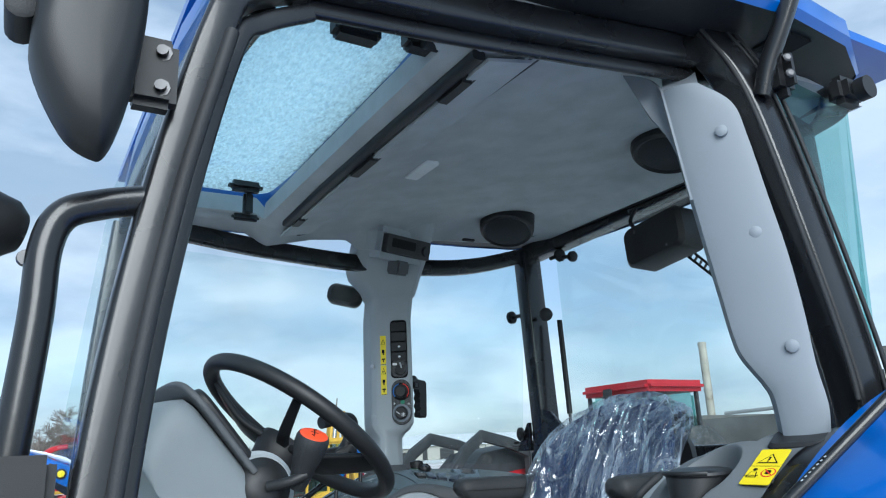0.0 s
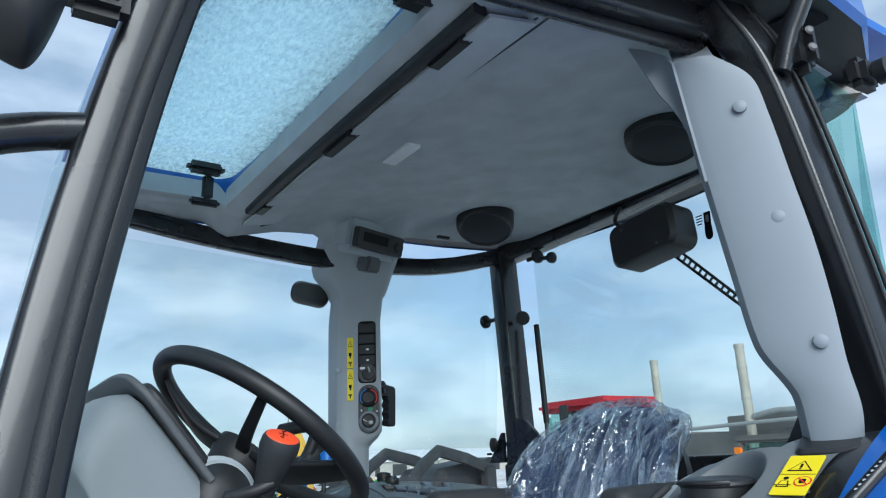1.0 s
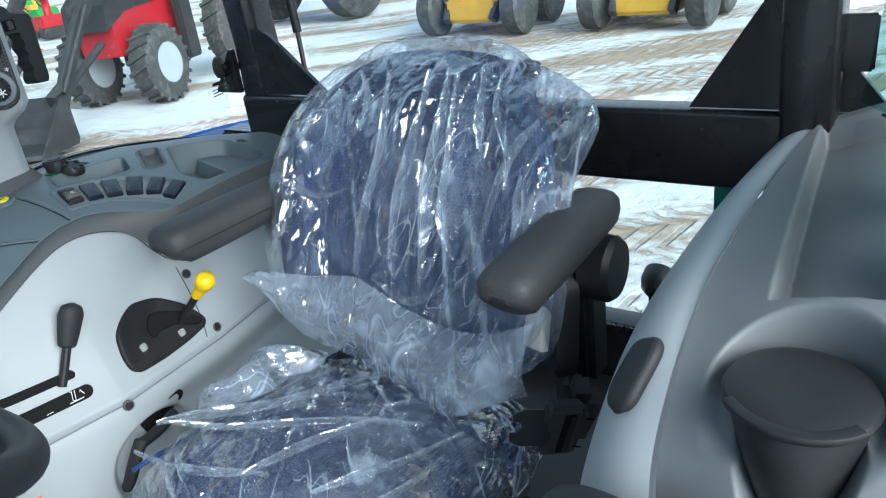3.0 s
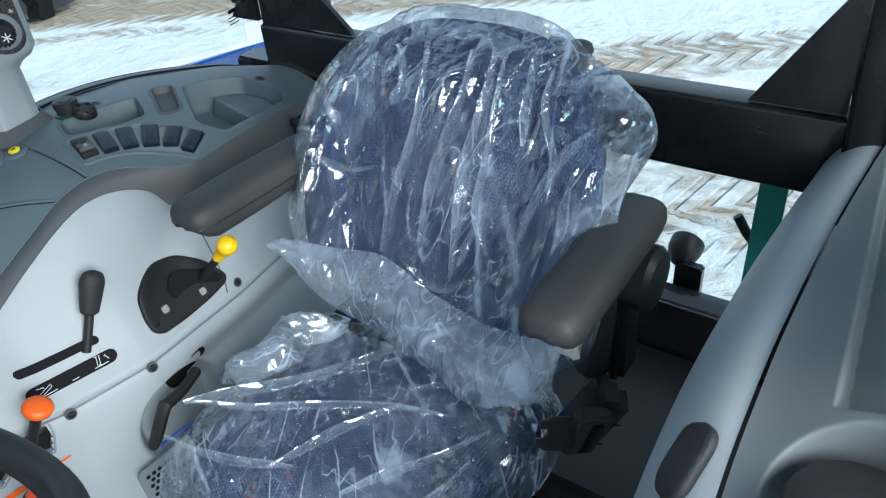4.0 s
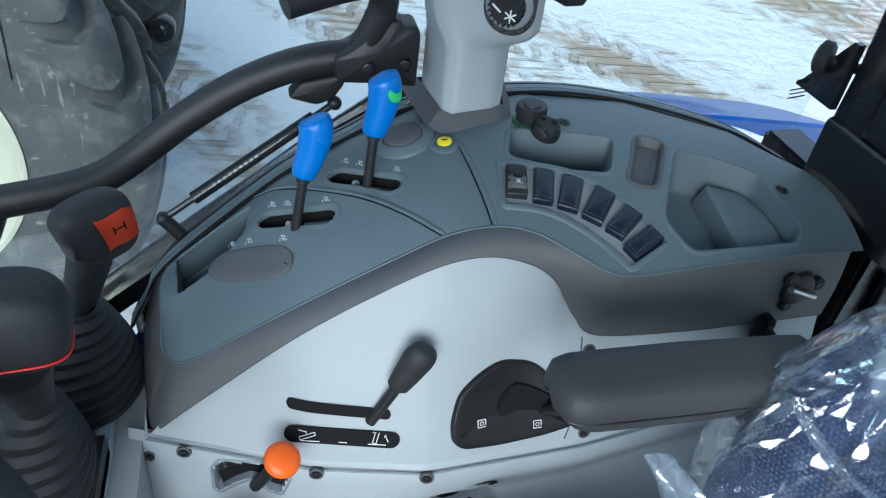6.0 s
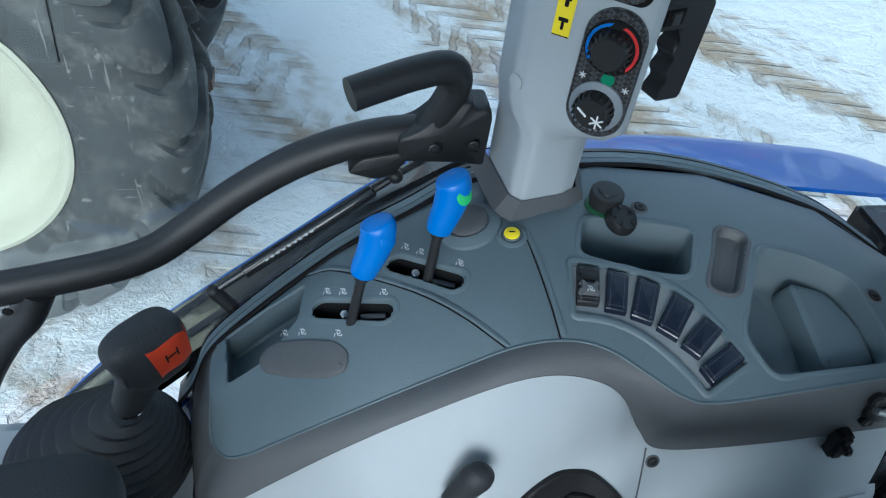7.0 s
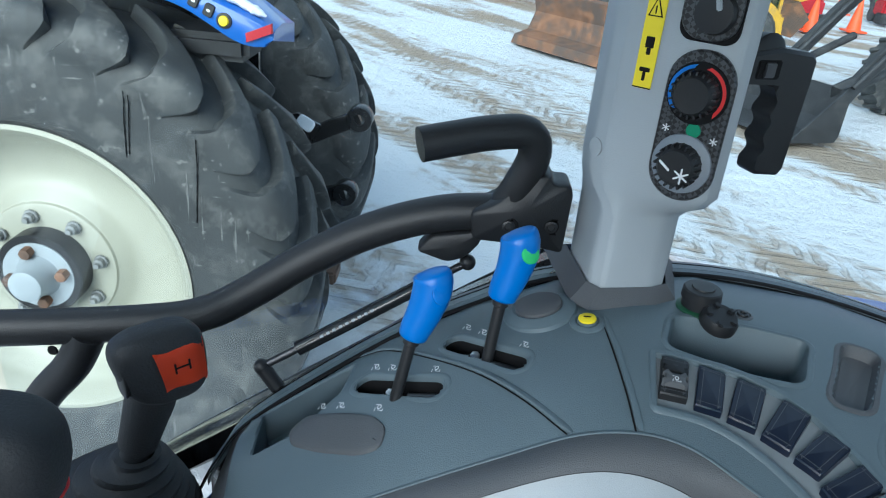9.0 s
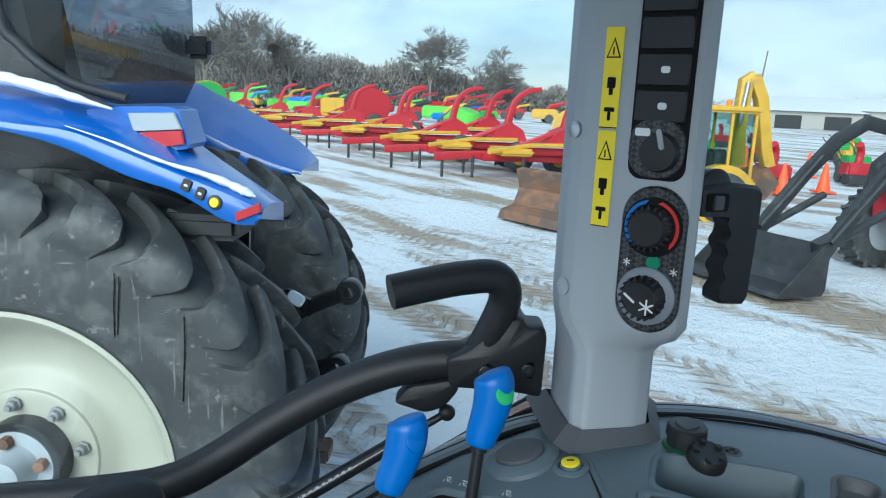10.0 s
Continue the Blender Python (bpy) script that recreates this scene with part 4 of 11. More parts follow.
    for p in ((0.823, 0.955, 2.324), (0.806, 1.985, 2.308)):
        part("panel_button", lathe(bm_(), p, (0, 0, -1), [(-0.004, 0.011), (0.003, 0.0105), (0.005, 0.007), (0.0052, 0.001)], 16), M_MID, t)
    bm = bm_()
    slab(bm, rounded(0.045, 0.014, 0.006, 3), 0.005, frame_at((1.36, 1.975, 2.345), (0, -0.1, -1), (0, 1, 0)), 0.001)
    alone("ceiling_slot", bm, M_BLACK, "small black slotted fitting in the headliner", "ceiling fitting")


ceiling_fittings()


def windows():
    def pane(name, corners, mat, label):
        bm = bm_()
        v = [bm.verts.new(c) for c in corners]
        bm.faces.new(v)
        bmesh.ops.recalc_face_normals(bm, faces=bm.faces)
        bmesh.ops.solidify(bm, geom=list(bm.faces), thickness=0.005)
        ob = alone(name, bm, mat, label, "window", kind="structure")
        ob.visible_shadow = False
        return ob
    pane("window_1", [(1.70, 1.0, 1.68), (1.70, 1.94, 1.68), (1.735, 2.0, 2.37), (1.735, 0.95, 2.38)], M_GLASS, "clear rear cab window")
    pane("window_2", [(1.70, 1.05, 1.25), (1.70, 1.92, 1.25), (1.69, 1.92, 1.56), (1.69, 1.05, 1.56)], M_GLASS, "clear lower rear cab window")
    pane("window_3", [(1.185, 2.25, 1.66), (1.62, 2.12, 1.64), (1.66, 2.09, 2.32), (1.185, 2.12, 2.26)], M_GLASS, "clear right rear side window")
    pane("window_4", [(1.34, 0.755, 1.70), (1.62, 0.93, 1.70), (1.62, 0.86, 2.36), (1.22, 0.79, 2.33)], M_TEAL, "green tinted left rear side window")
    pane("window_5", [(0.30, 2.40, 0.95), (1.165, 2.42, 1.48), (1.165, 2.20, 2.25), (0.44, 2.14, 2.27)], M_GLASS, "clear right door window")
    pane("window_6", [(0.17, 0.83, 1.2), (0.17, 1.75, 1.2), (0.29, 1.75, 2.28), (0.30, 0.88, 2.25)], M_GLASS, "clear curved windscreen")

    t = thing("glass_mark", (1.715, 1.30, 2.25), "small dark printed mark on the rear window", "label")
    m = frame_at((1.7115, 1.302, 2.252), (-1, 0, 0.05), (0, 0, 1))
    part("field", slab(bm_(), rounded(0.020, 0.036, 0.002, 2), 0.0008, m), M_INK, t)
    part("field_mark", slab(bm_(), rounded(0.009, 0.020, 0.003, 2), 0.0004, m @ Matrix.Translation((0, 0, 0.0009))), M_MID, t)
    for k, w in enumerate((0.020, 0.018, 0.020, 0.014)):
        part("print_bar", slab(bm_(), rounded(w, 0.0032, 0.001, 1), 0.0004, m @ Matrix.Translation((-0.024, 0.013 - 0.0075 * k, 0.0003))), M_MDARK, t)


windows()


def left_trim():
    t = thing("pillar_cover", (1.15, 0.80, 1.70), "grey moulded plastic cover over the door post", "pillar trim")
    # two edges of a slightly twisted plate, from top to bottom
    inner = smooth_line([(1.088, 0.888, 2.295), (1.093, 0.885, 2.241), (1.107, 0.872, 2.087), (1.124, 0.856, 1.915), (1.131, 0.850, 1.851), (1.137, 0.842, 1.815), (1.152, 0.820, 1.771), (1.158, 0.813, 1.745), (1.161, 0.811, 1.688)], 6)
    outer = smooth_line([(1.118, 0.836, 2.292), (1.146, 0.796, 2.243), (1.155, 0.783, 2.176), (1.166, 0.772, 2.07), (1.176, 0.762, 1.974), (1.184, 0.757, 1.88), (1.188, 0.755, 1.795), (1.193, 0.750, 1.735), (1.193, 0.755, 1.688)], 6)
    k = len(inner) - 1
    nrm = Vector((-0.80, -0.58, -0.02)).normalized()

    def fn(u, v):
        i = int(u * k + 0.5)
        a, b = inner[i], outer[i]
        if v < 0.15:
            w = v / 0.15
            return a - nrm * 0.028 * (1 - w) + Vector((0, 0.008, 0)) * (1 - w) * (1 - w)
        if v > 0.85:
            w = (v - 0.85) / 0.15
            return b - nrm * 0.045 * w
        w = (v - 0.15) / 0.70
        return a.lerp(b, w) + nrm * 0.007 * math.sin(math.pi * w) ** 0.7
    bm = bm_()
    sheet(bm, fn, k, 20)
    part("cover", bm, M_MID, t, angle=50)
    for p in ((1.130, 0.813, 2.192), (1.154, 0.797, 2.012), (1.168, 0.776, 1.825)):
        part("fixing_cap", lathe(bm_(), Vector(p) + nrm * 0.003, nrm, [(-0.004, 0.0105), (0.003, 0.0100), (0.005, 0.006)], 16), M_MID, t)
    bm = bm_()
    slab(bm, rounded(0.075, 0.085, 0.012, 4), 0.016, frame_at((1.168, 0.788, 1.676), (-0.25, -0.1, 1), (-0.4, 0.9, 0)), 0.005)
    part("collar", bm, M_BLACK, t, "black plastic collar")
    # fold where the cover runs into the ceiling
    bm = bm_()

    def fold(u, v):
        a = inner[0].lerp(inner[12], u)
        b = Vector((1.075, 0.965, 2.358)).lerp(Vector((1.10, 0.935, 2.262)), u)
        p = a.lerp(b, v)
        return p + Vector((0.02, 0.0, 0.012)) * math.sin(math.pi * v)
    sheet(bm, fold, 8, 8, 0.004)
    part("top_fold", bm, M_MID, t, angle=60)
    bm = bm_()
    sheet(bm, lambda u, v: inner[0].lerp(outer[0], u) + Vector((0.06 * v, 0.05 * v, 0.07 * v)), 3, 4, 0.004)
    part("top_fold", bm, M_MID, t, angle=60)
    return t


left_trim()


def left_console():
    t = thing("left_console", (1.3, 0.9, 1.0), "dark grey moulded side console with tray and bin recess", "console")
    inner = smooth_line([(1.63, 0.975, 1.675), (1.48, 0.985, 1.678), (1.35, 0.992, 1.675), (1.22, 0.995, 1.669), (1.15, 0.995, 1.658), (1.09, 0.995, 1.632), (1.04, 0.993, 1.597), (1.018, 0.99, 1.565), (1.008, 0.985, 1.52), (1.008, 0.98, 1.45), (1.03, 0.98, 1.25), (1.06, 0.98, 0.98)], 8)
    outer = smooth_line([(1.63, 0.790, 1.69), (1.46, 0.775, 1.695), (1.32, 0.768, 1.695), (1.19, 0.762, 1.687), (1.125, 0.762, 1.672), (1.075, 0.764, 1.645), (1.037, 0.766, 1.619), (0.98, 0.771, 1.572), (0.917, 0.778, 1.513), (0.85, 0.78, 1.452), (0.77, 0.78, 1.33), (0.70, 0.78, 0.98)], 8)
    k = len(inner) - 1
    lid = Vector((1.070, 0.905, 1.640))

    def fn(u, v):
        f = u * k
        i = min(int(f), k - 1)
        a, b = inner[i].lerp(inner[i + 1], f - i), outer[i].lerp(outer[i + 1], f - i)
        p = b.lerp(a, v)
        # full towards the middle, rolled over along both edges
        full = math.sin(math.pi * min(1, max(0, v)))
        steep = step01(0.42, 0.62, u)
        p += Vector((-0.6 * steep, 0, 1 - 0.7 * steep)) * 0.020 * full ** 1.5
        # tray
        d = min(p.x - 1.142, 1.60 - p.x, p.y - 0.845 + 0.06 * step01(1.2, 1.4, p.x), 0.943 + 0.07 * (p.x - 1.15) - p.y)
        if p.z > 1.6:
            p.z -= 0.004 * step01(0.0, 0.003, d) + 0.032 * step01(0.002, 0.011, d)
        # scoop above the bin
        r = math.hypot(p.x - lid.x, (p.y - lid.y) * 0.95)
        if p.z > 1.60 and r < 0.085:
            s = step01(0.066, 0.050, r)
            p.z += (min(p.z, 1.622) - p.z) * s
            p.x += 0.012 * s
        # opening for the cone
        if 1.545 < p.z < 1.65 and p.x < 1.08:
            q = (p.z - 1.548) / 0.094
            cy, cx = 0.897 + 0.008 * q, 1.022 + 0.048 * q
            wide = 0.012 + 0.040 * q
            s = step01(wide + 0.003, wide - 0.004, abs(p.y - cy))
            p.x += max(0, cx + 0.012 - p.x) * s
        return p
    bm = bm_()
    sheet(bm, fn, 300, 120)
    part("cover", bm, M_LCONS, t, angle=70)
    # pale inner flank with a pad
    bm = bm_()

    def fn2(u, v):
        f = u * k
        i = min(int(f), k - 1)
        a = inner[i].lerp(inner[i + 1], f - i)
        q = min(1, v * 2) * math.pi / 2
        level = step01(1.2, 1.6, a.z)
        return Vector((a.x - 0.004 + 0.012 * (1 - math.cos(q)), a.y + 0.004 + 0.072 * math.sin(q) * level + 0.01 * max(0, v - 0.5), a.z - 0.006 - 0.11 * (1 - math.cos(q)) * level - 0.60 * max(0, v - 0.5) * level))
    sheet(bm, fn2, 90, 24)
    part("flank", bm, M_LIGHT, t, "pale grey inner flank", angle=60)
    bm = bm_()
    sweep(bm, smooth_line([(1.112, 1.024, 1.635), (1.095, 1.026, 1.626), (1.072, 1.031, 1.611), (1.052, 1.034, 1.596)], 5), rounded(0.036, 0.014, 0.0065, 4), up=(-0.45, 0.6, 0.65), scale=lambda k: max(0.12, (1 - abs(2 * k - 1) ** 4) ** 0.5))
    part("flank_pad", bm, M_RUBBER, t, "black rubber pad")
    # bin in the recess
    tip = Vector((1.022, 0.897, 1.548))
    bm = bm_()
    rows = [[bm.verts.new(tip.lerp(lid, q) + Vector((r * math.cos(2 * math.pi * i / 36), r * math.sin(2 * math.pi * i / 36), 0))) for i in range(36)] for q, r in ((0, 0.006), (0.03, 0.010), (0.2, 0.018), (0.55, 0.034), (0.87, 0.045), (0.99, 0.049))]
    for ra, rb in zip(rows, rows[1:]):
        for i in range(36):
            bm.faces.new((ra[i], ra[(i + 1) % 36], rb[(i + 1) % 36], rb[i]))
    bm.faces.new(rows[0])
    bin_ = part("bin", bm, M_BLACK, t, "black conical bin", angle=60)
    part("lid", lathe(bm_(), lid - Vector((0, 0, 0.001)), (-0.04, -0.02, 1), [(0, 0.050), (0.003, 0.052), (0.007, 0.050), (0.010, 0.042), (0.009, 0.018), (0.008, 0.002)], 40), M_BLACK, bin_, "black hinged lid")
    part("lid_lip", sweep(bm_(), [lid + Vector((-0.050 * math.cos(a), 0.050 * math.sin(a), 0.004)) for a in [radians(-55 + 110 * i / 14) for i in range(15)]], rounded(0.010, 0.006, 0.002, 2)), M_BLACK, bin_)
    # the notch's shade is a solid black block
    part("finger_notch", box(bm_(), (1.002, 0.888, 1.536), (1.02, 0.905, 1.566), 0.003), M_INK, t, "dark notch under the bin")
    # screw by the rear edge
    part("screw", lathe(bm_(), (1.57, 0.90, 1.698), (0, 0, 1), [(0, 0.008), (0.003, 0.007)], 12), M_BLACK, t)
    # warning sticker
    lay = Vector((0.060, -0.001, 0.043)).normalized()
    m = frame_at((1.075, 0.785, 1.6475), lay.cross(Vector((0.0, 0.048, 0.0))).normalized(), lay) @ Matrix.Translation((0, 0, 0.0042)) @ Matrix.Diagonal((0.87, 0.70, 0.87, 1))
    st = part("warning_sticker", slab(bm_(), rounded(0.056, 0.110, 0.003, 2), 0.0012, m), M_STICKER, t, "yellow safety warning sticker")
    def on(x, y, z=0.0014):
        return m @ Matrix.Translation((x, y, z))
    bm = bm_()
    slab(bm, [(-0.020, 0.010), (0.020, 0.010), (0, 0.040)], 0.0003, on(0, 0))
    part("triangle", bm, M_INK, st)
    part("triangle_field", slab(bm_(), [(-0.0155, 0.0127), (0.0155, 0.0127), (0, 0.0362)], 0.0003, on(0, 0, 0.0018)), M_STICKER, st)
    part("mark", slab(bm_(), [(-0.0016, 0.018), (0.0016, 0.018), (0.0022, 0.029), (-0.0022, 0.029)], 0.0003, on(0, 0, 0.0022)), M_INK, st)
    part("mark", slab(bm_(), ring(0.0018, 10), 0.0003, on(0, 0.0152, 0.0022)), M_INK, st)
    part("divider", slab(bm_(), [(-0.028, 0.0005), (0.028, 0.0005), (0.028, 0.0015), (-0.028, 0.0015)], 0.0003, on(0, 0)), M_INK, st)
    # prohibition disc and seat-belt pictogram as plain shapes
    for r, mat, z in ((0.0135, M_RED, 0.0014), (0.0112, M_STICKER, 0.0018)):
        part("disc", slab(bm_(), ring(r, 28), 0.0003, on(0.014, -0.019, z)), mat, st)
    part("pictogram", slab(bm_(), rounded(0.010, 0.012, 0.003, 3), 0.0003, on(0.014, -0.019, 0.0022)), M_INK, st)
    part("bar", slab(bm_(), [(-0.012, -0.0012), (0.012, -0.0012), (0.012, 0.0012), (-0.012, 0.0012)], 0.0003, on(0.014, -0.019, 0.0026) @ pose(0, 0, 0, 0, 0, -45)), M_RED, st)
    part("pictogram", slab(bm_(), ring(0.0042, 16), 0.0003, on(-0.014, -0.010)), M_INK, st)
    part("pictogram", slab(bm_(), [(-0.010, -0.012), (0.010, -0.012), (0.006, 0.005), (-0.006, 0.005)], 0.0003, on(-0.014, -0.022)), M_INK, st)
    part("pictogram", slab(bm_(), [(-0.0075, -0.010), (0.0075, -0.010), (0.0045, 0.0035), (-0.0045, 0.0035)], 0.0003, on(-0.014, -0.022, 0.0018)), M_STICKER, st)
    part("pictogram", slab(bm_(), [(-0.013, -0.004), (0.013, -0.004), (0.013, -0.0025), (-0.013, -0.0025)], 0.0003, on(-0.014, -0.026, 0.0022)), M_INK, st)
    return t


left_console()


# ---- right console ----
EDGE = [(0.742, 1.985, 1.365), (0.745, 1.962, 1.350), (0.758, 1.942, 1.362), (0.785, 1.937, 1.390), (0.84, 1.938, 1.435), (0.918, 1.937, 1.499), (0.998, 1.94, 1.547), (1.078, 1.945, 1.583), (1.135, 1.949, 1.588),
        (1.185, 1.946, 1.574), (1.215, 1.937, 1.552), (1.238, 1.922, 1.513), (1.269, 1.910, 1.489), (1.389, 1.912, 1.479), (1.518, 1.92, 1.474), (1.60, 1.925, 1.472)]
CREASE = [(0.768, 1.995, 1.440), (0.775, 1.975, 1.440), (0.790, 1.958, 1.446), (0.815, 1.952, 1.460), (0.844, 1.953, 1.477), (0.945, 1.960, 1.530), (1.033, 1.968, 1.571), (1.095, 1.972, 1.598), (1.149, 1.971, 1.606),
          (1.190, 1.959, 1.603), (1.229, 1.933, 1.592), (1.262, 1.907, 1.584), (1.295, 1.895, 1.586), (1.389, 1.900, 1.589), (1.507, 1.914, 1.583), (1.60, 1.925, 1.572)]
OUTER = [(0.745, 2.045, 1.455), (0.775, 2.092, 1.480), (0.909, 2.154, 1.556), (1.006, 2.184, 1.598), (1.095, 2.220, 1.620), (1.25, 2.226, 1.638), (1.40, 2.220, 1.627), (1.558, 2.175, 1.600), (1.625, 2.10, 1.585)]
C_X, C_Y, C_Z = zip(*smooth_line(CREASE, 6))
E_X, E_Y, E_Z = zip(*smooth_line(EDGE, 6))
O_X, O_Y, O_Z = zip(*OUTER)

BIN_A = [(1.201, 2.127), (1.274, 2.119), (1.340, 2.104), (1.308, 2.032), (1.252, 2.045), (1.180, 2.068)]
BIN_B = [(1.412, 2.081), (1.470, 2.068), (1.522, 2.040), (1.536, 1.948), (1.520, 1.928), (1.366, 1.914), (1.346, 1.962)]
SCOOP = [(0.782, 2.094), (0.828, 2.112), (0.880, 2.126), (0.872, 2.076), (0.834, 2.036), (0.788, 2.024)]
DIVIDER = [(1.372, 2.113), (1.409, 2.096), (1.357, 2.006), (1.322, 2.018)]
FAR = smooth_line([(1.169, 2.060, 0), (1.213, 2.054, 0), (1.257, 2.041, 0), (1.305, 1.999, 0), (1.343, 1.930, 0)], 6)
NEAR = smooth_line([(1.160, 1.995, 0), (1.200, 1.987, 0), (1.234, 1.970, 0), (1.265, 1.938, 0), (1.286, 1.903, 0)], 6)
GATES = (((0.885, 2.081), (0.975, 2.044)), ((0.973, 2.112), (1.052, 2.054)))


def round_loop(poly, r, seg=5):
    """A closed polygon with its corners rounded, running anticlockwise."""
    if sum(a[0] * b[1] - b[0] * a[1] for a, b in zip(poly, poly[1:] + poly[:1])) < 0:
        poly = poly[::-1]
    out = []
    for a, b, c in zip(poly[-1:] + poly[:-1], poly, poly[1:] + poly[:1]):
        a, b, c = Vector(a), Vector(b), Vector(c)
        k = min(r, 0.42 * (a - b).length, 0.42 * (c - b).length)
        p, q = b + (a - b).normalized() * k, b + (c - b).normalized() * k
        out += [p * (1 - s) ** 2 + b * 2 * s * (1 - s) + q * s * s for s in [i / seg for i in range(seg + 1)]]
    return out


def inset(loop, d):
    """The loop moved inwards by d."""
    n = len(loop)
    out = []
    for i, p in enumerate(loop):
        t = (loop[(i + 1) % n] - loop[i - 1])
        t = t.normalized() if t.length > 1e-9 else Vector((1, 0))
        out.append(p + Vector((-t.y, t.x)) * d)
    return out


def in_loop(xs, ys, loop):
    hit = np.zeros(xs.shape, bool)
    for a, b in zip(loop, loop[1:] + loop[:1]):
        if abs(a[1] - b[1]) < 1e-12:
            continue
        hit ^= ((a[1] > ys) != (b[1] > ys)) & (xs < (b[0] - a[0]) * (ys - a[1]) / (b[1] - a[1]) + a[0])
    return hit


def tub(loop, at, rings, floor=True):
    """A moulded recess or pad: rings of (inset, height) from its lip to its floor."""
    bm = bm_()
    rows = [[bm.verts.new(at(p.x, p.y, h)) for p in inset(loop, d)] for d, h in rings]
    for a, b in zip(rows, rows[1:]):
        for i in range(len(loop)):
            bm.faces.new((a[i], a[(i + 1) % len(loop)], b[(i + 1) % len(loop)], b[i]))
    if floor:
        last = inset(loop, rings[-1][0])
        mid = sum(last, Vector((0, 0))) / len(last)
        c = bm.verts.new(at(mid.x, mid.y, rings[-1][1]))
        for i in range(len(loop)):
            bm.faces.new((rows[-1][i], rows[-1][(i + 1) % len(loop)], c))
    return bm


def holed_sheet(fn, nu, nv, plan, holes):
    """A grid surface with loops cut out of it; plan: which two coordinates the loops lie in."""
    bm = bm_()
    pts = [[Vector(fn(i / nu, j / nv)) for j in range(nv + 1)] for i in range(nu + 1)]
    xs = np.array([[p[plan[0]] for p in row] for row in pts])
    ys = np.array([[p[plan[1]] for p in row] for row in pts])
    cut = np.zeros((nu, nv), bool)
    for loop in holes:
        k = in_loop(xs, ys, [(p.x, p.y) for p in loop])
        cut |= k[:-1, :-1] & k[1:, :-1] & k[:-1, 1:] & k[1:, 1:]
    g = [[bm.verts.new(p) for p in row] for row in pts]
    for i in range(nu):
        for j in range(nv):
            if not cut[i, j]:
                bm.faces.new((g[i][j], g[i + 1][j], g[i + 1][j + 1], g[i][j + 1]))
    for v in [v for v in bm.verts if not v.link_faces]:
        bm.verts.remove(v)
    return bm


def top_z(x, y):
    yc, zc, yo, zo = interp(x, C_X, C_Y), interp(x, C_X, C_Z), interp(x, O_X, O_Y), interp(x, O_X, O_Z)
    w = (y - yc) / (yo - yc)
    w = min(1, max(0, w))
    return zc + (zo - zc) * w + 0.088 * w * (1 - w)


def top_n(x, y):
    h = 0.004
    return Vector((top_z(x - h, y) - top_z(x + h, y), top_z(x, y - h) - top_z(x, y + h), 2 * h)).normalized()


def top_at(x, y, lift=0.0, up=(0, 1, 0)):
    n = top_n(x, y)
    return frame_at(Vector((x, y, top_z(x, y))) + n * lift, n, up)


def on_top(x, y, h):
    return Vector((x, y, top_z(x, y) + h))


def stadium(a, b, r, seg=8):
    a, b = Vector(a), Vector(b)
    d = (b - a).normalized()
    n = Vector((-d.y, d.x))
    return [b - d * r + d * r * math.sin(math.pi * i / seg) - n * r * math.cos(math.pi * i / seg) for i in range(seg + 1)] + [a + d * r - d * r * math.sin(math.pi * i / seg) + n * r * math.cos(math.pi * i / seg) for i in range(seg + 1)]


def seam_y(x):
    return interp(x, [0.6, 0.72, 0.78, 0.93, 1.06, 1.26, 1.42, 1.6], [1.99, 1.945, 1.922, 1.866, 1.840, 1.850, 1.875, 1.895])


SEAM_Z = 1.356


def face_pt(x, z):
    """A point of the pale flank, and its normal."""
    def y_of(x, z):
        ey, ez = interp(x, E_X, E_Y), interp(x, E_X, E_Z)
        k = (z - SEAM_Z) / max(0.02, ez - SEAM_Z)
        if k <= 0:
            return seam_y(x) - 0.004 + (SEAM_Z - z) * -0.12
        y = seam_y(x) + (ey - seam_y(x)) * (k ** 1.25)
        # the hollow round the quadrant
        y += 0.020 * math.exp(-(((x - 1.19) / 0.075) ** 2 + ((z - 1.455) / 0.055) ** 2))
        return y
    h = 0.004
    p = Vector((x, y_of(x, z), z))
    n = Vector((y_of(x + h, z) - y_of(x - h, z), -2 * h, y_of(x, z + h) - y_of(x, z - h))).normalized()
    return p, n


def face_at(x, z, lift=0.0, up=(0, 0, 1)):
    p, n = face_pt(x, z)
    return frame_at(p + n * lift, n, up)


def low_pt(x, z):
    """A point of the pale panel below the seam."""
    v = (SEAM_Z - 0.004 - z) / 0.40
    y = seam_y(x) - 0.006 + 0.012 * math.exp(-v * 40) - 0.035 * v + 0.020 * step01(1.08, 1.16, x) * step01(0.06, 0.2, v)
    y += 0.030 * step01(0.0, 0.022, 0.088 - math.hypot(x - 1.085, z - 1.222))       # dish round the crank lever
    return Vector((x, y, z))


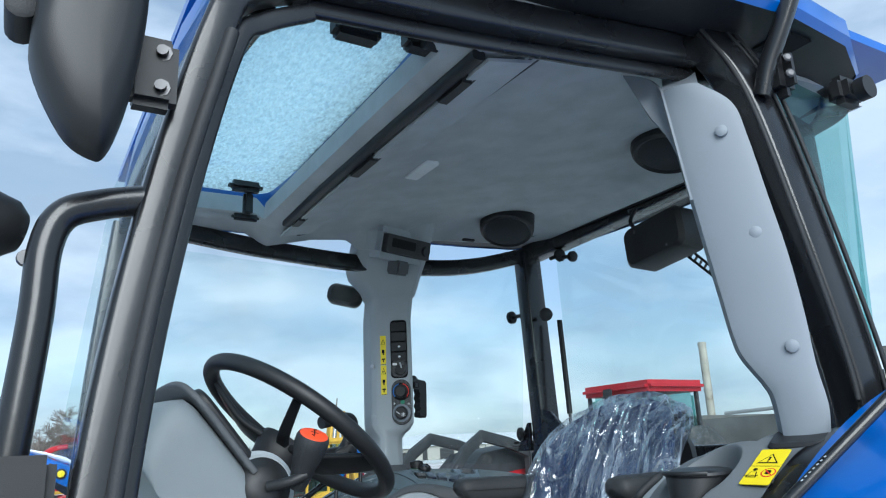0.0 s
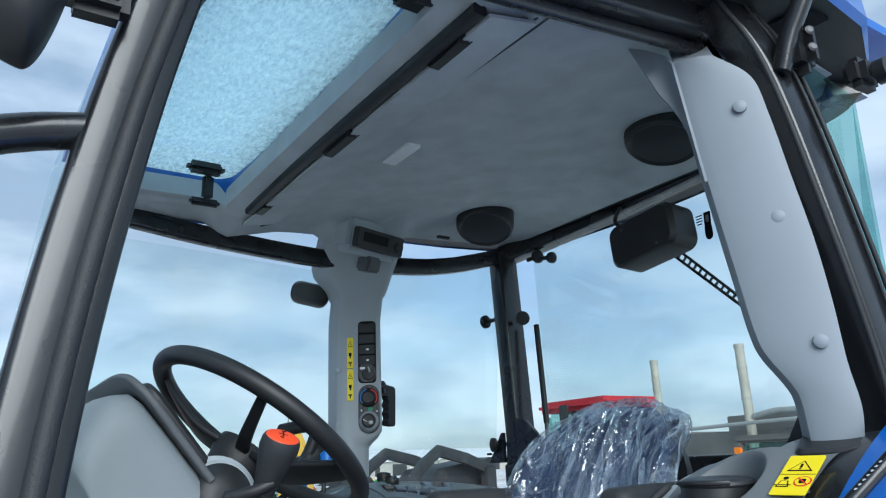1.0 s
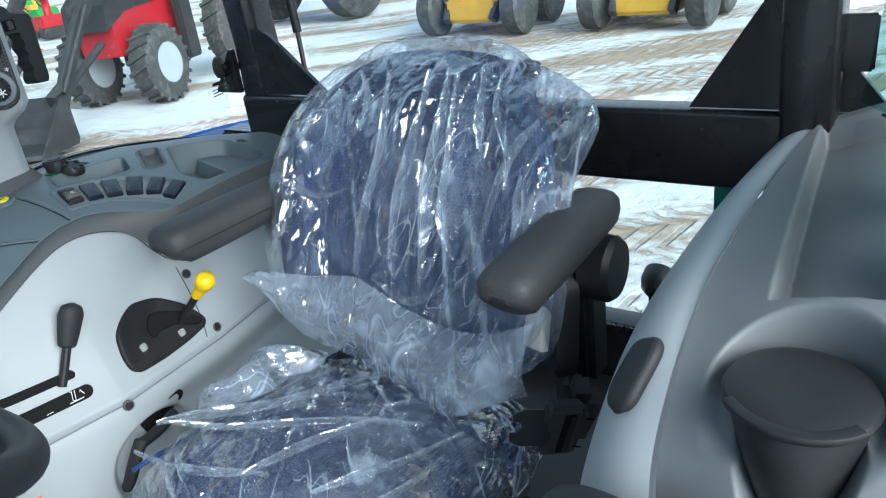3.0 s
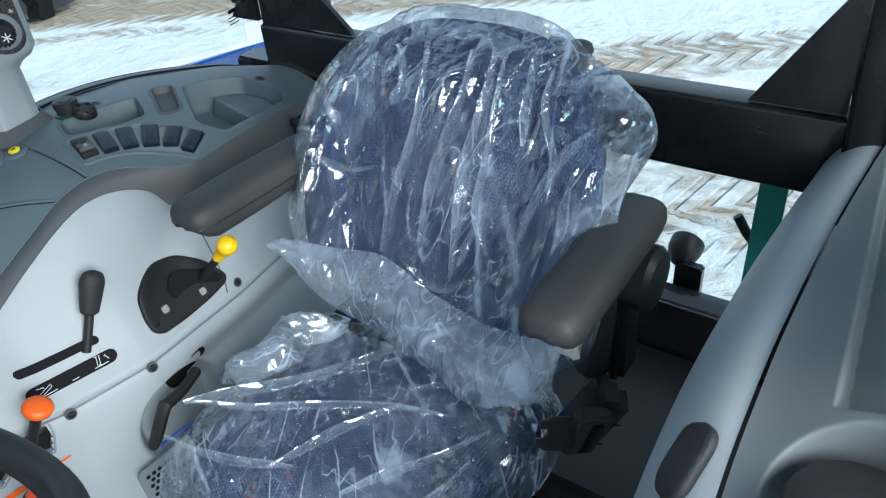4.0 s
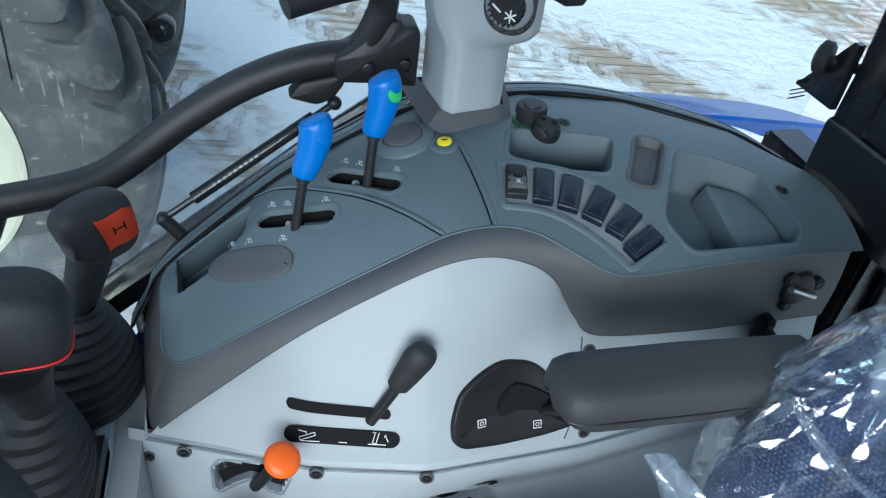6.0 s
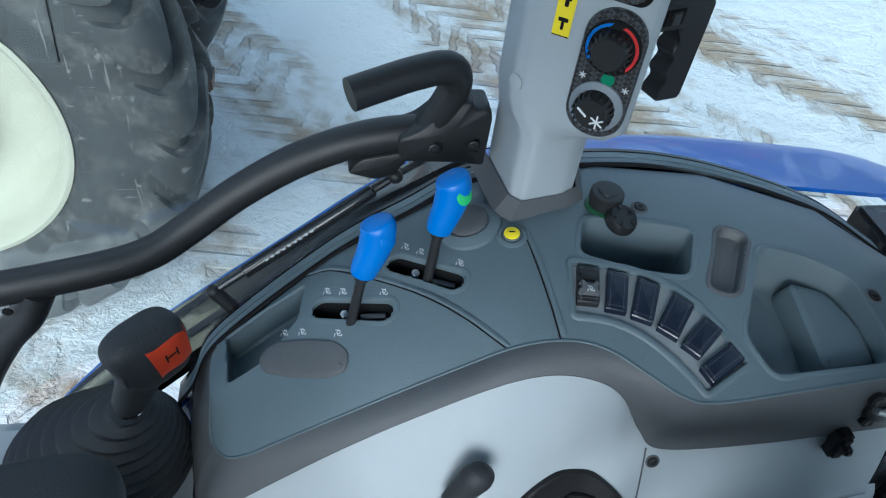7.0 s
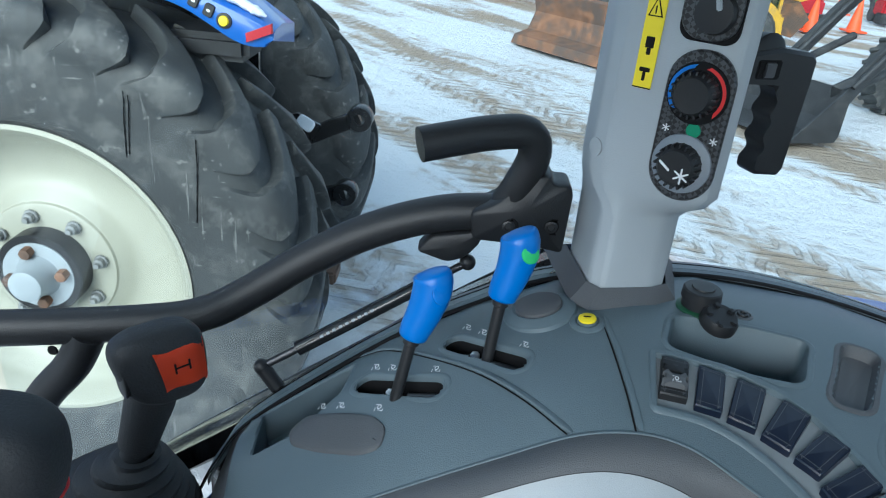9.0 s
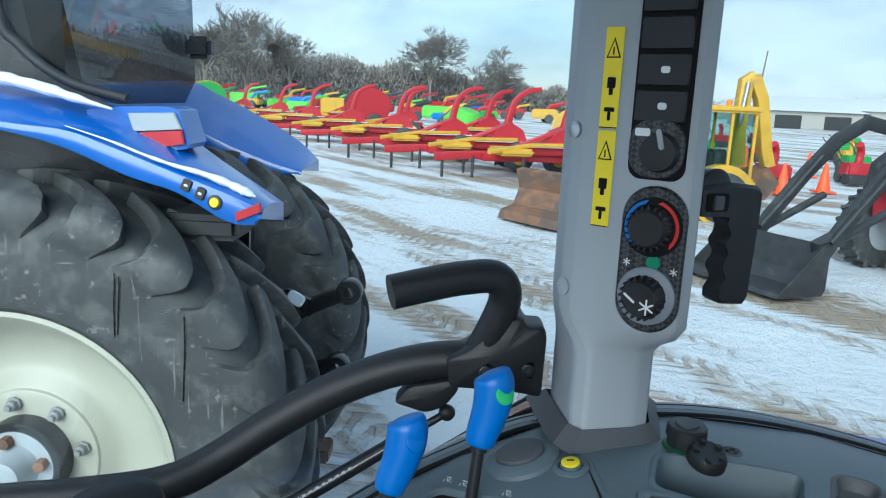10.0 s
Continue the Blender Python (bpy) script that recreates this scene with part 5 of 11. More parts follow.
def hyd_mark(m, k=1.0):
    """A small printed valve symbol: a six-sided ring with legs and an arrow."""
    bm = bm_()
    r = [(0.0026 * math.cos(math.pi * i / 3), 0.0032 * math.sin(math.pi * i / 3) + 0.0012) for i in range(6)]
    for s in (1.0, 0.62):
        for x, y in r:
            bm.verts.new((x * s, (y - 0.0012) * s + 0.0012, 0.0004))
    v = list(bm.verts)
    for i in range(6):
        bm.faces.new((v[i], v[(i + 1) % 6], v[6 + (i + 1) % 6], v[6 + i]))
    for x, y, w, h in ((-0.0042, -0.0026, 0.0008, 0.0042), (0.0030, -0.0030, 0.0042, 0.0008), (0.0046, -0.0022, 0.0008, 0.0030), (0.0, -0.0022, 0.0008, 0.0026), (-0.0034, 0.0036, 0.0030, 0.0008)):
        q = [bm.verts.new((x + a * w / 2, y + b * h / 2, 0.0004)) for a, b in ((-1, -1), (1, -1), (1, 1), (-1, 1))]
        bm.faces.new(q)
    bmesh.ops.scale(bm, vec=(k, k, 1), verts=bm.verts)
    bmesh.ops.transform(bm, matrix=m, verts=bm.verts)
    return bm


def right_console():
    t = thing("right_console", (1.1, 2.0, 1.0), "grey moulded control console along the cab's side", "console")
    bins = {"a": round_loop(BIN_A, 0.018), "b": round_loop(BIN_B, 0.016), "s": round_loop(SCOOP, 0.007), "d": round_loop(DIVIDER, 0.020)}
    frame_loop = round_loop([(p.x, p.y) for p in FAR[::3]] + [(p.x, p.y) for p in NEAR[::-3]], 0.004, 3)
    gates = [stadium(a, b, 0.0125) for a, b in GATES]
    x0, x1 = C_X[0], 1.62
    def skin(u, v):
        x = x0 + (x1 - x0) * u
        yc, yo = interp(x, C_X, C_Y), interp(x, O_X, O_Y)
        y = yc + (yo - yc) * v
        return (x, y, top_z(x, y))
    part("top_panel", holed_sheet(skin, 340, 110, (0, 1), list(bins.values()) + [frame_loop] + [stadium(a, b, 0.0150) for a, b in GATES]), M_SLATE, t, "slate grey top panel with trays", angle=60)
    lip = [(-0.0042, 0.0002), (-0.0026, 0.0016), (-0.0004, 0.0020), (0.0022, 0.0008), (0.0042, -0.006)]
    part("tray", tub(bins["a"], on_top, lip + [(0.008, -0.062), (0.011, -0.070), (0.017, -0.073)]), M_SLATE, t, "deep slate tray", angle=40)
    tb = part("tray", tub(bins["b"], on_top, lip + [(0.008, -0.046), (0.011, -0.053), (0.017, -0.056)]), M_SLATE, t, "deep slate tray with a ledge", angle=40)
    ledge = round_loop([(1.452, 2.050), (1.500, 2.036), (1.524, 1.990), (1.526, 1.944), (1.452, 1.936)], 0.012)
    part("tray_ledge", tub(ledge, on_top, [(-0.010, -0.056), (0.0, -0.028), (0.004, -0.0255), (0.010, -0.025)]), M_SLATE, tb, angle=40)
    part("pocket", tub(bins["s"], on_top, [(-0.0030, 0.0004), (0.0, 0.0010), (0.0026, -0.002), (0.004, -0.012), (0.006, -0.040), (0.010, -0.044)]), M_SLATE, t, "narrow pocket", angle=40)
    part("finger_scoop", tub(bins["d"], on_top, [(-0.0040, 0.0003), (-0.0020, 0.0018), (0.0010, 0.0016), (0.0035, -0.003), (0.006, -0.010), (0.012, -0.0125)]), M_ANTH, t, "dark finger scoop between the trays", angle=40)
    part("switch_frame", tub(frame_loop, on_top, [(-0.0044, 0.0002), (-0.0030, 0.0022), (0.0, 0.0026), (0.0022, 0.0018), (0.0030, -0.0045)], False), M_SLATE, t, "raised frame round the switches", angle=40)
    bm = bm_()
    def strip(u, v):
        f = u * (len(FAR) - 1)
        j = min(int(f), len(FAR) - 2)
        p = NEAR[j].lerp(NEAR[j + 1], f - j).lerp(FAR[j].lerp(FAR[j + 1], f - j), 0.02 + 0.96 * v)
        return (p.x, p.y, top_z(p.x, p.y) - 0.004)
    sheet(bm, strip, 60, 8)
    part("switch_plate", bm, M_COWL, t, "grey plate between the switches")
    # dark band round the arch, wrapping the front corner
    e = smooth_line([(0.748, 2.092, 1.442), (0.739, 2.035, 1.405)] + EDGE, 6)
    c = smooth_line([(0.774, 2.092, 1.480), (0.768, 2.040, 1.458)] + CREASE, 6)
    def band(u, v):
        i = min(int(u * (len(e) - 1) + 0.5), len(e) - 1)
        bulge = 0.005 * math.sin(math.pi * v)
        p = e[i].lerp(c[i], v) + Vector((-bulge * 0.5 if i < 18 else 0, -bulge * 0.6, bulge))
        p.y -= 0.008 * (1 - v) * step01(10, 20, i)
        return p
    bm = bm_()
    sheet(bm, band, len(e) - 1, 8)
    part("arch_band", bm, M_ANTH, t, "dark band round the arched edge", angle=50)
    bm = bm_()
    sweep(bm, [p + Vector((0, 0, 0.0006)) for p in c], rounded(0.0034, 0.0020, 0.0009, 2))
    part("crease_bead", bm, M_SLATE, t, angle=60)
    # lip under the band so that it stands proud of the flank
    bm = bm_()
    sheet(bm, lambda u, v: e[min(int(u * (len(e) - 1) + 0.5), len(e) - 1)] + Vector((0, -0.008 + 0.03 * v, -0.001)), len(e) - 1, 1)
    part("band_lip", bm, M_ANTH, t)
    # front nose and the closed rear end
    bm = bm_()
    nose = e[:24]
    sheet(bm, lambda u, v: (lambda p: (p.x + 0.004 * v, p.y, p.z + (1.20 - p.z) * v))(nose[min(int(u * (len(nose) - 1) + 0.5), len(nose) - 1)]), len(nose) - 1, 6)
    part("nose", bm, M_ANTH, t, angle=50)
    rear = smooth_line([(1.60, 1.925, 1.572), (1.616, 1.96, 1.580), (1.624, 2.02, 1.588), (1.626, 2.10, 1.585), (1.60, 2.15, 1.592)], 6)
    bm = bm_()
    sheet(bm, lambda u, v: rear[min(int(u * (len(rear) - 1) + 0.5), len(rear) - 1)] + Vector((0.012 * math.sin(v * 1.5), 0, -0.36 * v * v)), len(rear) - 1, 8)
    part("rear_end", bm, M_ANTH, t, angle=60)
    # pale flank above the seam
    def flank(u, v):
        x = 0.742 + 0.86 * u
        z1 = interp(x, E_X, E_Z) + 0.004
        return face_pt(x, SEAM_Z + (z1 - SEAM_Z) * v)[0]
    part("flank", holed_sheet(flank, 200, 70, (0, 2), []), M_LIGHT, t, "pale grey arched flank", angle=60)
    def in_face(x, z, h):
        p, n = face_pt(x, z)
        return p + n * h
    # flat black strip on the flank paints the slot's dark inside
    bm = bm_()
    def slit(u, v):
        x = 0.905 + 0.115 * u
        near = min(u, 1 - u) * 0.115 / 0.0062
        half = 0.0062 * math.sqrt(max(0.0, 1 - max(0.0, 1 - near) ** 2)) + 0.0001
        return in_face(x, 1.4257 - 0.003 * u + half * (2 * v - 1), 0.0012)
    sheet(bm, slit, 60, 4)
    part("lever_gate", bm, M_INK, t, "narrow black lever slot")
    # pale panel below the seam with the recess of the orange lever
    hole = round_loop([(0.815, 1.322), (0.824, 1.336), (0.868, 1.341), (0.906, 1.346), (0.904, 1.326), (0.894, 1.297), (0.880, 1.299), (0.860, 1.315), (0.840, 1.300), (0.822, 1.280), (0.814, 1.284)], 0.004, 3)
    def lower(u, v):
        return low_pt(0.722 + 0.90 * u, SEAM_Z - 0.004 - 0.40 * v)
    part("lower_panel", holed_sheet(lower, 260, 150, (0, 2), [hole]), M_LIGHT, t, "pale grey lower side panel", angle=60)
    def in_low(x, z, h):
        return low_pt(x, z) + Vector((-0.25, -0.96, 0.1)) * h
    rc = part("lever_recess", tub(hole, in_low, [(-0.0022, 0.0003), (0.0, 0.0008), (0.0016, -0.001), (0.003, -0.012), (0.0035, -0.030)]), M_MID, t, "grey recess of the orange lever", angle=40)
    # flat black sheet in the recess paints the shade under the lever
    part("recess_shade", tub(round_loop([(0.818, 1.305), (0.832, 1.318), (0.868, 1.331), (0.902, 1.330), (0.893, 1.299), (0.880, 1.301), (0.860, 1.317), (0.840, 1.302), (0.823, 1.283)], 0.003, 3), in_low, [(0.0, -0.010), (0.003, -0.012)]), M_INK, rc, "black sheet for the shade under the lever")
    for dz, w in ((-0.001, 0.006), (-0.0075, 0.0022)):
        bm = bm_()
        sweep(bm, [(0.742 + 0.86 * i / 60, seam_y(0.742 + 0.86 * i / 60) + (0.004 if dz > -0.005 else -0.0045), SEAM_Z + dz) for i in range(61)], rounded(w, 0.0026, 0.001, 1))
        part("seam", bm, M_ANTH if w > 0.005 else M_MID, t)
    bm = bm_()
    sweep(bm, [face_pt(1.256 - 0.02 * k * k, 1.478 - 0.115 * k)[0] + Vector((0, -0.0004, 0)) for k in [i / 10 for i in range(11)]], rounded(0.0018, 0.0018, 0.0005, 1), up=(0, 1, 0))
    part("seam", bm, M_ANTH, t)
    # screws
    def screw(p, n, r):
        n = Vector(n).normalized()
        s = part("screw", lathe(bm_(), Vector(p) - n * 0.002, n, [(0, r * 1.30), (0.0026, r * 1.25), (0.0032, r), (0.0024, r * 0.98)], 18), M_ANTH, t)
        part("screw_head", lathe(bm_(), Vector(p), n, [(-0.001, r * 0.96), (0.0004, r * 0.95), (0.0005, r * 0.72), (0.0022, r * 0.66), (0.0026, r * 0.40), (0.0010, r * 0.34), (0.0008, 0.0004)], 12), M_BLACK, s)
    for x, z in ((0.934, 1.347), (1.060, 1.347), (0.785, 1.343), (0.745, 1.322), (0.733, 1.25), (0.735, 1.17)):
        screw((x, seam_y(x) - 0.008, z - 0.001), (-0.2, -1, 0.1), 0.0068)
    for x, z in ((1.263, 1.367), (1.266, 1.462)):
        screw(*face_pt(x, z), 0.0068)
    hb = Vector((1.118, 1.9625, 1.5895))
    hn = Vector((0.05, -0.62, 0.78)).normalized()
    fh = part("fixing_hole", lathe(bm_(), hb, hn, [(-0.002, 0.0125), (0.0012, 0.0118), (0.0018, 0.0104), (0.0008, 0.0098), (0.0004, 0.0001)], 22), M_ANTH, t, "recessed fixing hole")
    # black disc paints the darkness of the hole
    part("hole_dark", lathe(bm_(), hb + hn * 0.0010, hn, [(0, 0.0096), (0.0004, 0.0001)], 20), M_INK, fh)
    part("screw_head", lathe(bm_(), hb + hn * 0.0015 + Vector((-0.001, 0, 0.002)), hn, [(0, 0.0052), (0.0012, 0.0048), (0.0014, 0.0022), (0.0006, 0.0018)], 8), M_DARKSTEEL, fh)
    for x, y in ((1.541, 2.012), (1.281, 2.142)):
        screw((x, y, top_z(x, y)), top_n(x, y), 0.0085)
    # moulded ridges across the top panel
    for pts in (((0.880, 2.142), (0.910, 2.132), (0.946, 2.104), (1.005, 2.057), (1.050, 2.017), (1.088, 1.975)), ((1.131, 2.114), (1.136, 2.061), (1.142, 2.010), (1.146, 1.974))):
        bm = bm_()
        sweep(bm, smooth_line([(x, y, top_z(x, y) + 0.0004) for x, y in pts], 8), rounded(0.0062, 0.0034, 0.0013, 3), scale=lambda k: interp(k, [0, 0.03, 0.97, 1], [0.3, 0.75, 1.15, 0.5]))
        part("ridge", bm, M_SLATE, t, angle=40)
        bm = bm_()
        sweep(bm, smooth_line([(x - 0.0046, y - 0.0012, top_z(x - 0.0046, y) + 0.0002) for x, y in pts], 8), rounded(0.0018, 0.0008, 0.0003, 1))
        part("ridge_gap", bm, M_INK, t)
    # lever gates in the top panel: closed tubs, coloured black for the dark inside
    for g, ((ax, ay), (bx, by)) in zip(gates, GATES):
        part("gate_rim", tub(g, on_top, [(-0.0054, 0.0002), (-0.0044, 0.0008), (-0.0006, 0.0008), (0.0008, -0.0004), (0.0012, -0.006)], False), M_SLATE, t, angle=40)
        gt = part("lever_gate", tub(g, on_top, [(0.0010, -0.004), (0.0014, -0.05)], True), M_INK, t, "black lever slot", angle=40)
        m = top_at((ax + bx) / 2, (ay + by) / 2, 0.0, (-(by - ay), bx - ax, 0))
        part("pivot_rod", cyl(bm_(), m @ Vector((0.006, -0.004, -0.016)), m @ Vector((0.034, 0.001, -0.020)), 0.0052), M_DARKSTEEL, gt, "steel pivot rod")
        part("rod_nut", lathe(bm_(), m @ Vector((-0.016, -0.002, -0.016)), (0, -0.4, 1), [(0, 0.005), (0.006, 0.005), (0.007, 0.003)], 6), M_STEEL, gt)
        for k, off in ((-0.036, 0.0205), (-0.016, 0.0205), (0.034, 0.0215)):
            part("gate_mark", hyd_mark(m @ Matrix.Translation((k, off, 0.0006)), 0.95), M_WHITE, t)
    pad_loop = round_loop([(0.824, 2.041), (0.840, 2.055), (0.880, 2.043), (0.910, 2.030), (0.924, 2.014), (0.920, 1.996), (0.900, 1.995), (0.860, 2.008), (0.830, 2.023)], 0.009, 4)
    part("blanking_pad", tub(pad_loop, on_top, [(0.0, -0.001), (0.0, 0.0014), (0.0012, 0.0030), (0.004, 0.0038), (0.010, 0.0042)]), M_ANTH, t, "dark blanking pad", angle=50)
    for x, y in ((0.855, 2.061), (0.875, 2.054), (0.914, 2.038)):
        part("gate_mark", hyd_mark(top_at(x, y, 0.0012, (0.40, 1, 0)), 0.95), M_WHITE, t)
    # round plugs
    n = top_n(1.068, 2.134)
    p = Vector((1.068, 2.134, top_z(1.068, 2.134)))
    part("plug_boss", lathe(bm_(), p, n, [(-0.004, 0.040), (0.002, 0.0385), (0.007, 0.031), (0.008, 0.028), (0.0065, 0.0255)], 32), M_SLATE, t, angle=40)
    part("round_plug", lathe(bm_(), p + n * 0.004, n, [(0, 0.0255), (0.006, 0.0245), (0.0075, 0.022), (0.0078, 0.002)], 32), M_ANTH, t, "round dark plug")
    n = top_n(1.112, 2.102)
    p = Vector((1.112, 2.102, top_z(1.112, 2.102)))
    so = part("small_socket", lathe(bm_(), p, n, [(-0.002, 0.0180), (0.0015, 0.0175), (0.003, 0.0150), (0.0032, 0.0125), (0.0010, 0.0115), (0.0012, 0.0105), (0.005, 0.0100)], 24), M_SLATE, t, angle=40)
    cp = part("socket_cap", lathe(bm_(), p + n * 0.003, n, [(0, 0.0095), (0.0035, 0.0090), (0.0045, 0.0075), (0.0046, 0.001)], 20), M_STICKER, so, "small yellow cap")
    part("cap_mark", slab(bm_(), rounded(0.0075, 0.0018, 0.0006, 1), 0.0004, frame_at(p + n * 0.0078, n, (0.2, 1, 0))), M_INK, cp)
    # power socket, its cap and the open ring on its strap
    n = top_n(1.234, 2.144)
    p = Vector((1.234, 2.144, top_z(1.234, 2.144)))
    so = part("power_socket", lathe(bm_(), p, n, [(-0.003, 0.0235), (0.002, 0.0230), (0.0035, 0.0205), (0.004, 0.018)], 28), M_SOCKET, t, "power socket with a dark green rim")
    part("cap", lathe(bm_(), p + n * 0.003, n, [(0, 0.0185), (0.010, 0.0185), (0.0105, 0.0205), (0.020, 0.0200), (0.0215, 0.0185), (0.0220, 0.012), (0.0235, 0.0115), (0.0238, 0.001)], 24), M_BLACK, so, "ribbed black cap")
    q = Vector((1.246, 2.116, top_z(1.246, 2.116) + 0.001))
    rg = part("strap_ring", lathe(bm_(), q, (0.1, -0.35, 1), [(0.012, 0.0125), (0, 0.0165), (0, 0.0195), (0.007, 0.0190), (0.0125, 0.0160), (0.0122, 0.0120), (0.004, 0.0110)], 20), M_BLACK, so, "loose black ring")
    for k in range(5):
        a = 2 * math.pi * k / 5
        part("ring_tab", box(bm_(), (-0.003, 0.010, 0.006), (0.003, 0.0165, 0.0150), 0.001, frame_at(q, (0.1, -0.35, 1)) @ pose(0, 0, 0, 0, 0, math.degrees(a))), M_BLACK, rg)
    part("strap", tube(bm_(), [p + n * 0.006 + Vector((0.004, -0.02, 0)), p.lerp(q, 0.6) + n * 0.007, q + Vector((0, 0.014, 0.004))], 0.0030), M_BLACK, so)
    # rocker switches fanned along an arc, each with its four corners in plan
    quads = (((1.176, 2.053), (1.201, 2.048), (1.191, 2.005), (1.166, 2.009)), ((1.210, 2.046), (1.234, 2.039), (1.220, 1.995), (1.196, 2.000)), ((1.244, 2.036), (1.268, 2.025), (1.247, 1.982), (1.224, 1.992)),
             ((1.280, 2.015), (1.299, 1.997), (1.270, 1.962), (1.250, 1.978)), ((1.306, 1.983), (1.323, 1.967), (1.288, 1.940), (1.272, 1.957)), ((1.327, 1.953), (1.338, 1.935), (1.295, 1.913), (1.285, 1.931)))
    for i, q in enumerate(quads):
        loop = round_loop(list(q), 0.0016, 2)
        w = part("rocker_switch", tub(loop, on_top, [(0.0, -0.004), (0.0, 0.0022), (0.0010, 0.0034), (0.0024, 0.0036)]), M_BLACK if i == 0 else M_SWITCH, t, "black rocker switch" if i == 0 else "blank navy switch cover", angle=30)
        part("inset_line", tub(loop, on_top, [(0.0044, 0.0038), (0.0049, 0.0039)], False), M_ANTH, w, "thin pale line")
        if i == 0:
            a, b, c_, d_ = (Vector(k) for k in q)
            up, lo = [a.lerp(d_, 0.14), b.lerp(c_, 0.14), b.lerp(c_, 0.50), a.lerp(d_, 0.50)], [a.lerp(d_, 0.50), b.lerp(c_, 0.50), b.lerp(c_, 0.90), a.lerp(d_, 0.90)]
            part("rocker", tub(round_loop([tuple(k) for k in up], 0.001, 2), on_top, [(0.0035, 0.0036), (0.004, 0.0052), (0.006, 0.0056)]), M_BLACK, w)
            rk = part("rocker", tub(round_loop([tuple(k) for k in lo], 0.001, 2), on_top, [(0.0032, 0.0036), (0.0036, 0.0088), (0.0052, 0.0098)]), M_ANTH, w)
            mid = (lo[0] + lo[1] + lo[2] + lo[3]) / 4
            part("rocker_mark", hyd_mark(top_at(mid.x, mid.y, 0.0099, (0.2, 1, 0)), 0.8), M_WHITE, rk)
    # flank controls
    m = face_at(0.965, 1.3935, 0.0006, (0, 0, 1))
    plate = stadium((-0.066, 0.0015), (0.066, -0.0005), 0.0105, 8)
    pl = part("symbol_plate", slab(bm_(), [(p.x, p.y - 0.0022 * (1 - (p.x / 0.066) ** 2)) for p in plate], 0.0016, m), M_INK, t, "black plate with white lift symbols")
    for x, y, w, h, a in ((-0.040, 0.001, 0.019, 0.0008, 22), (-0.039, -0.003, 0.019, 0.0008, 22), (-0.0475, -0.0055, 0.0008, 0.0042, 22), (-0.031, 0.003, 0.0008, 0.0042, 22), (-0.036, -0.0072, 0.021, 0.0010, 0), (-0.045, 0.0055, 0.010, 0.0009, -14), (-0.041, 0.0042, 0.0034, 0.0009, -60),
                          (0.036, 0.001, 0.0008, 0.014, -12), (0.0405, 0.002, 0.0008, 0.014, -12), (0.0365, 0.0085, 0.0044, 0.0008, -12), (0.038, -0.0058, 0.0044, 0.0008, -12), (0.040, -0.0072, 0.021, 0.0010, 0), (0.051, 0.0005, 0.0009, 0.008, 24), (0.0488, 0.0044, 0.0040, 0.0009, 50), (0.001, -0.0068, 0.010, 0.0009, 0)):
        part("symbol", slab(bm_(), rounded(w, h, min(w, h) / 2.2, 1), 0.0004, m @ Matrix.Translation((x, y, 0.0017)) @ pose(0, 0, 0, 0, 0, a)), M_WHITE, pl)
    # quadrant of the yellow-knobbed lever
    ql = round_loop([(1.088, 1.408), (1.097, 1.440), (1.120, 1.455), (1.150, 1.464), (1.196, 1.452), (1.232, 1.424), (1.251, 1.390), (1.243, 1.380), (1.205, 1.374), (1.150, 1.372), (1.104, 1.375), (1.090, 1.386)], 0.014, 4)
    q = part("quadrant", tub(ql, in_face, [(-0.001, -0.004), (0.0, 0.0035), (0.0014, 0.0058), (0.004, 0.0062), (0.012, 0.0050), (0.026, 0.0042)]), M_QUAD, t, "black quadrant plate with a curved slot", angle=50)
    sl = round_loop([(1.150, 1.427), (1.166, 1.436), (1.188, 1.430), (1.222, 1.414), (1.244, 1.392), (1.232, 1.386), (1.196, 1.404), (1.166, 1.408), (1.150, 1.404), (1.144, 1.414)], 0.006, 3)
    part("slot", tub(sl, in_face, [(0.0, 0.0066), (0.0015, 0.0090)]), M_INK, q)
    for x, z in ((1.124, 1.404), (1.196, 1.390)):
        m = face_at(x, z, 0.0078, (0, 0, 1))
        for o, w, h in (((0, 0.0046), 0.010, 0.0010), ((0, -0.0046), 0.010, 0.0010), ((-0.0048, 0), 0.0010, 0.010), ((0.0048, 0.001), 0.0010, 0.007)):
            part("symbol", slab(bm_(), [(-w / 2, -h / 2), (w / 2, -h / 2), (w / 2, h / 2), (-w / 2, h / 2)], 0.0004, m @ Matrix.Translation((o[0], o[1], 0))), M_WHITE, q)
        part("symbol", tub([Vector((0.0028 * math.cos(2 * math.pi * k / 10), 0.0028 * math.sin(2 * math.pi * k / 10))) for k in range(10)], lambda a, b, h, m=m: m @ Vector((a, b, h)), [(0, 0.0004), (0.0011, 0.0004)], False), M_WHITE, q)
    # orange paint stroke
    bm = bm_()
    rows = []
    for i in range(25):
        k = i / 24
        p = low_pt(0.811 + 0.098 * k, 1.258 + 0.023 * k) + Vector((-0.0006, -0.0020, 0))
        w = 0.0042 * (1 - k) ** 0.7 + 0.0010 + 0.0004 * math.sin(9 * k)
        rows.append([bm.verts.new(p + Vector((0, 0, w))), bm.verts.new(p + Vector((0, -0.0004, 0))), bm.verts.new(p - Vector((0, 0, w)))])
    for a, b in zip(rows, rows[1:]):
        for i in range(2):
            bm.faces.new((a[i], a[i + 1], b[i + 1], b[i]))
    part("paint_mark", bm, M_ORANGE, t, "orange paint stroke")
    # black crank lever near the cushion
    bm = bm_()
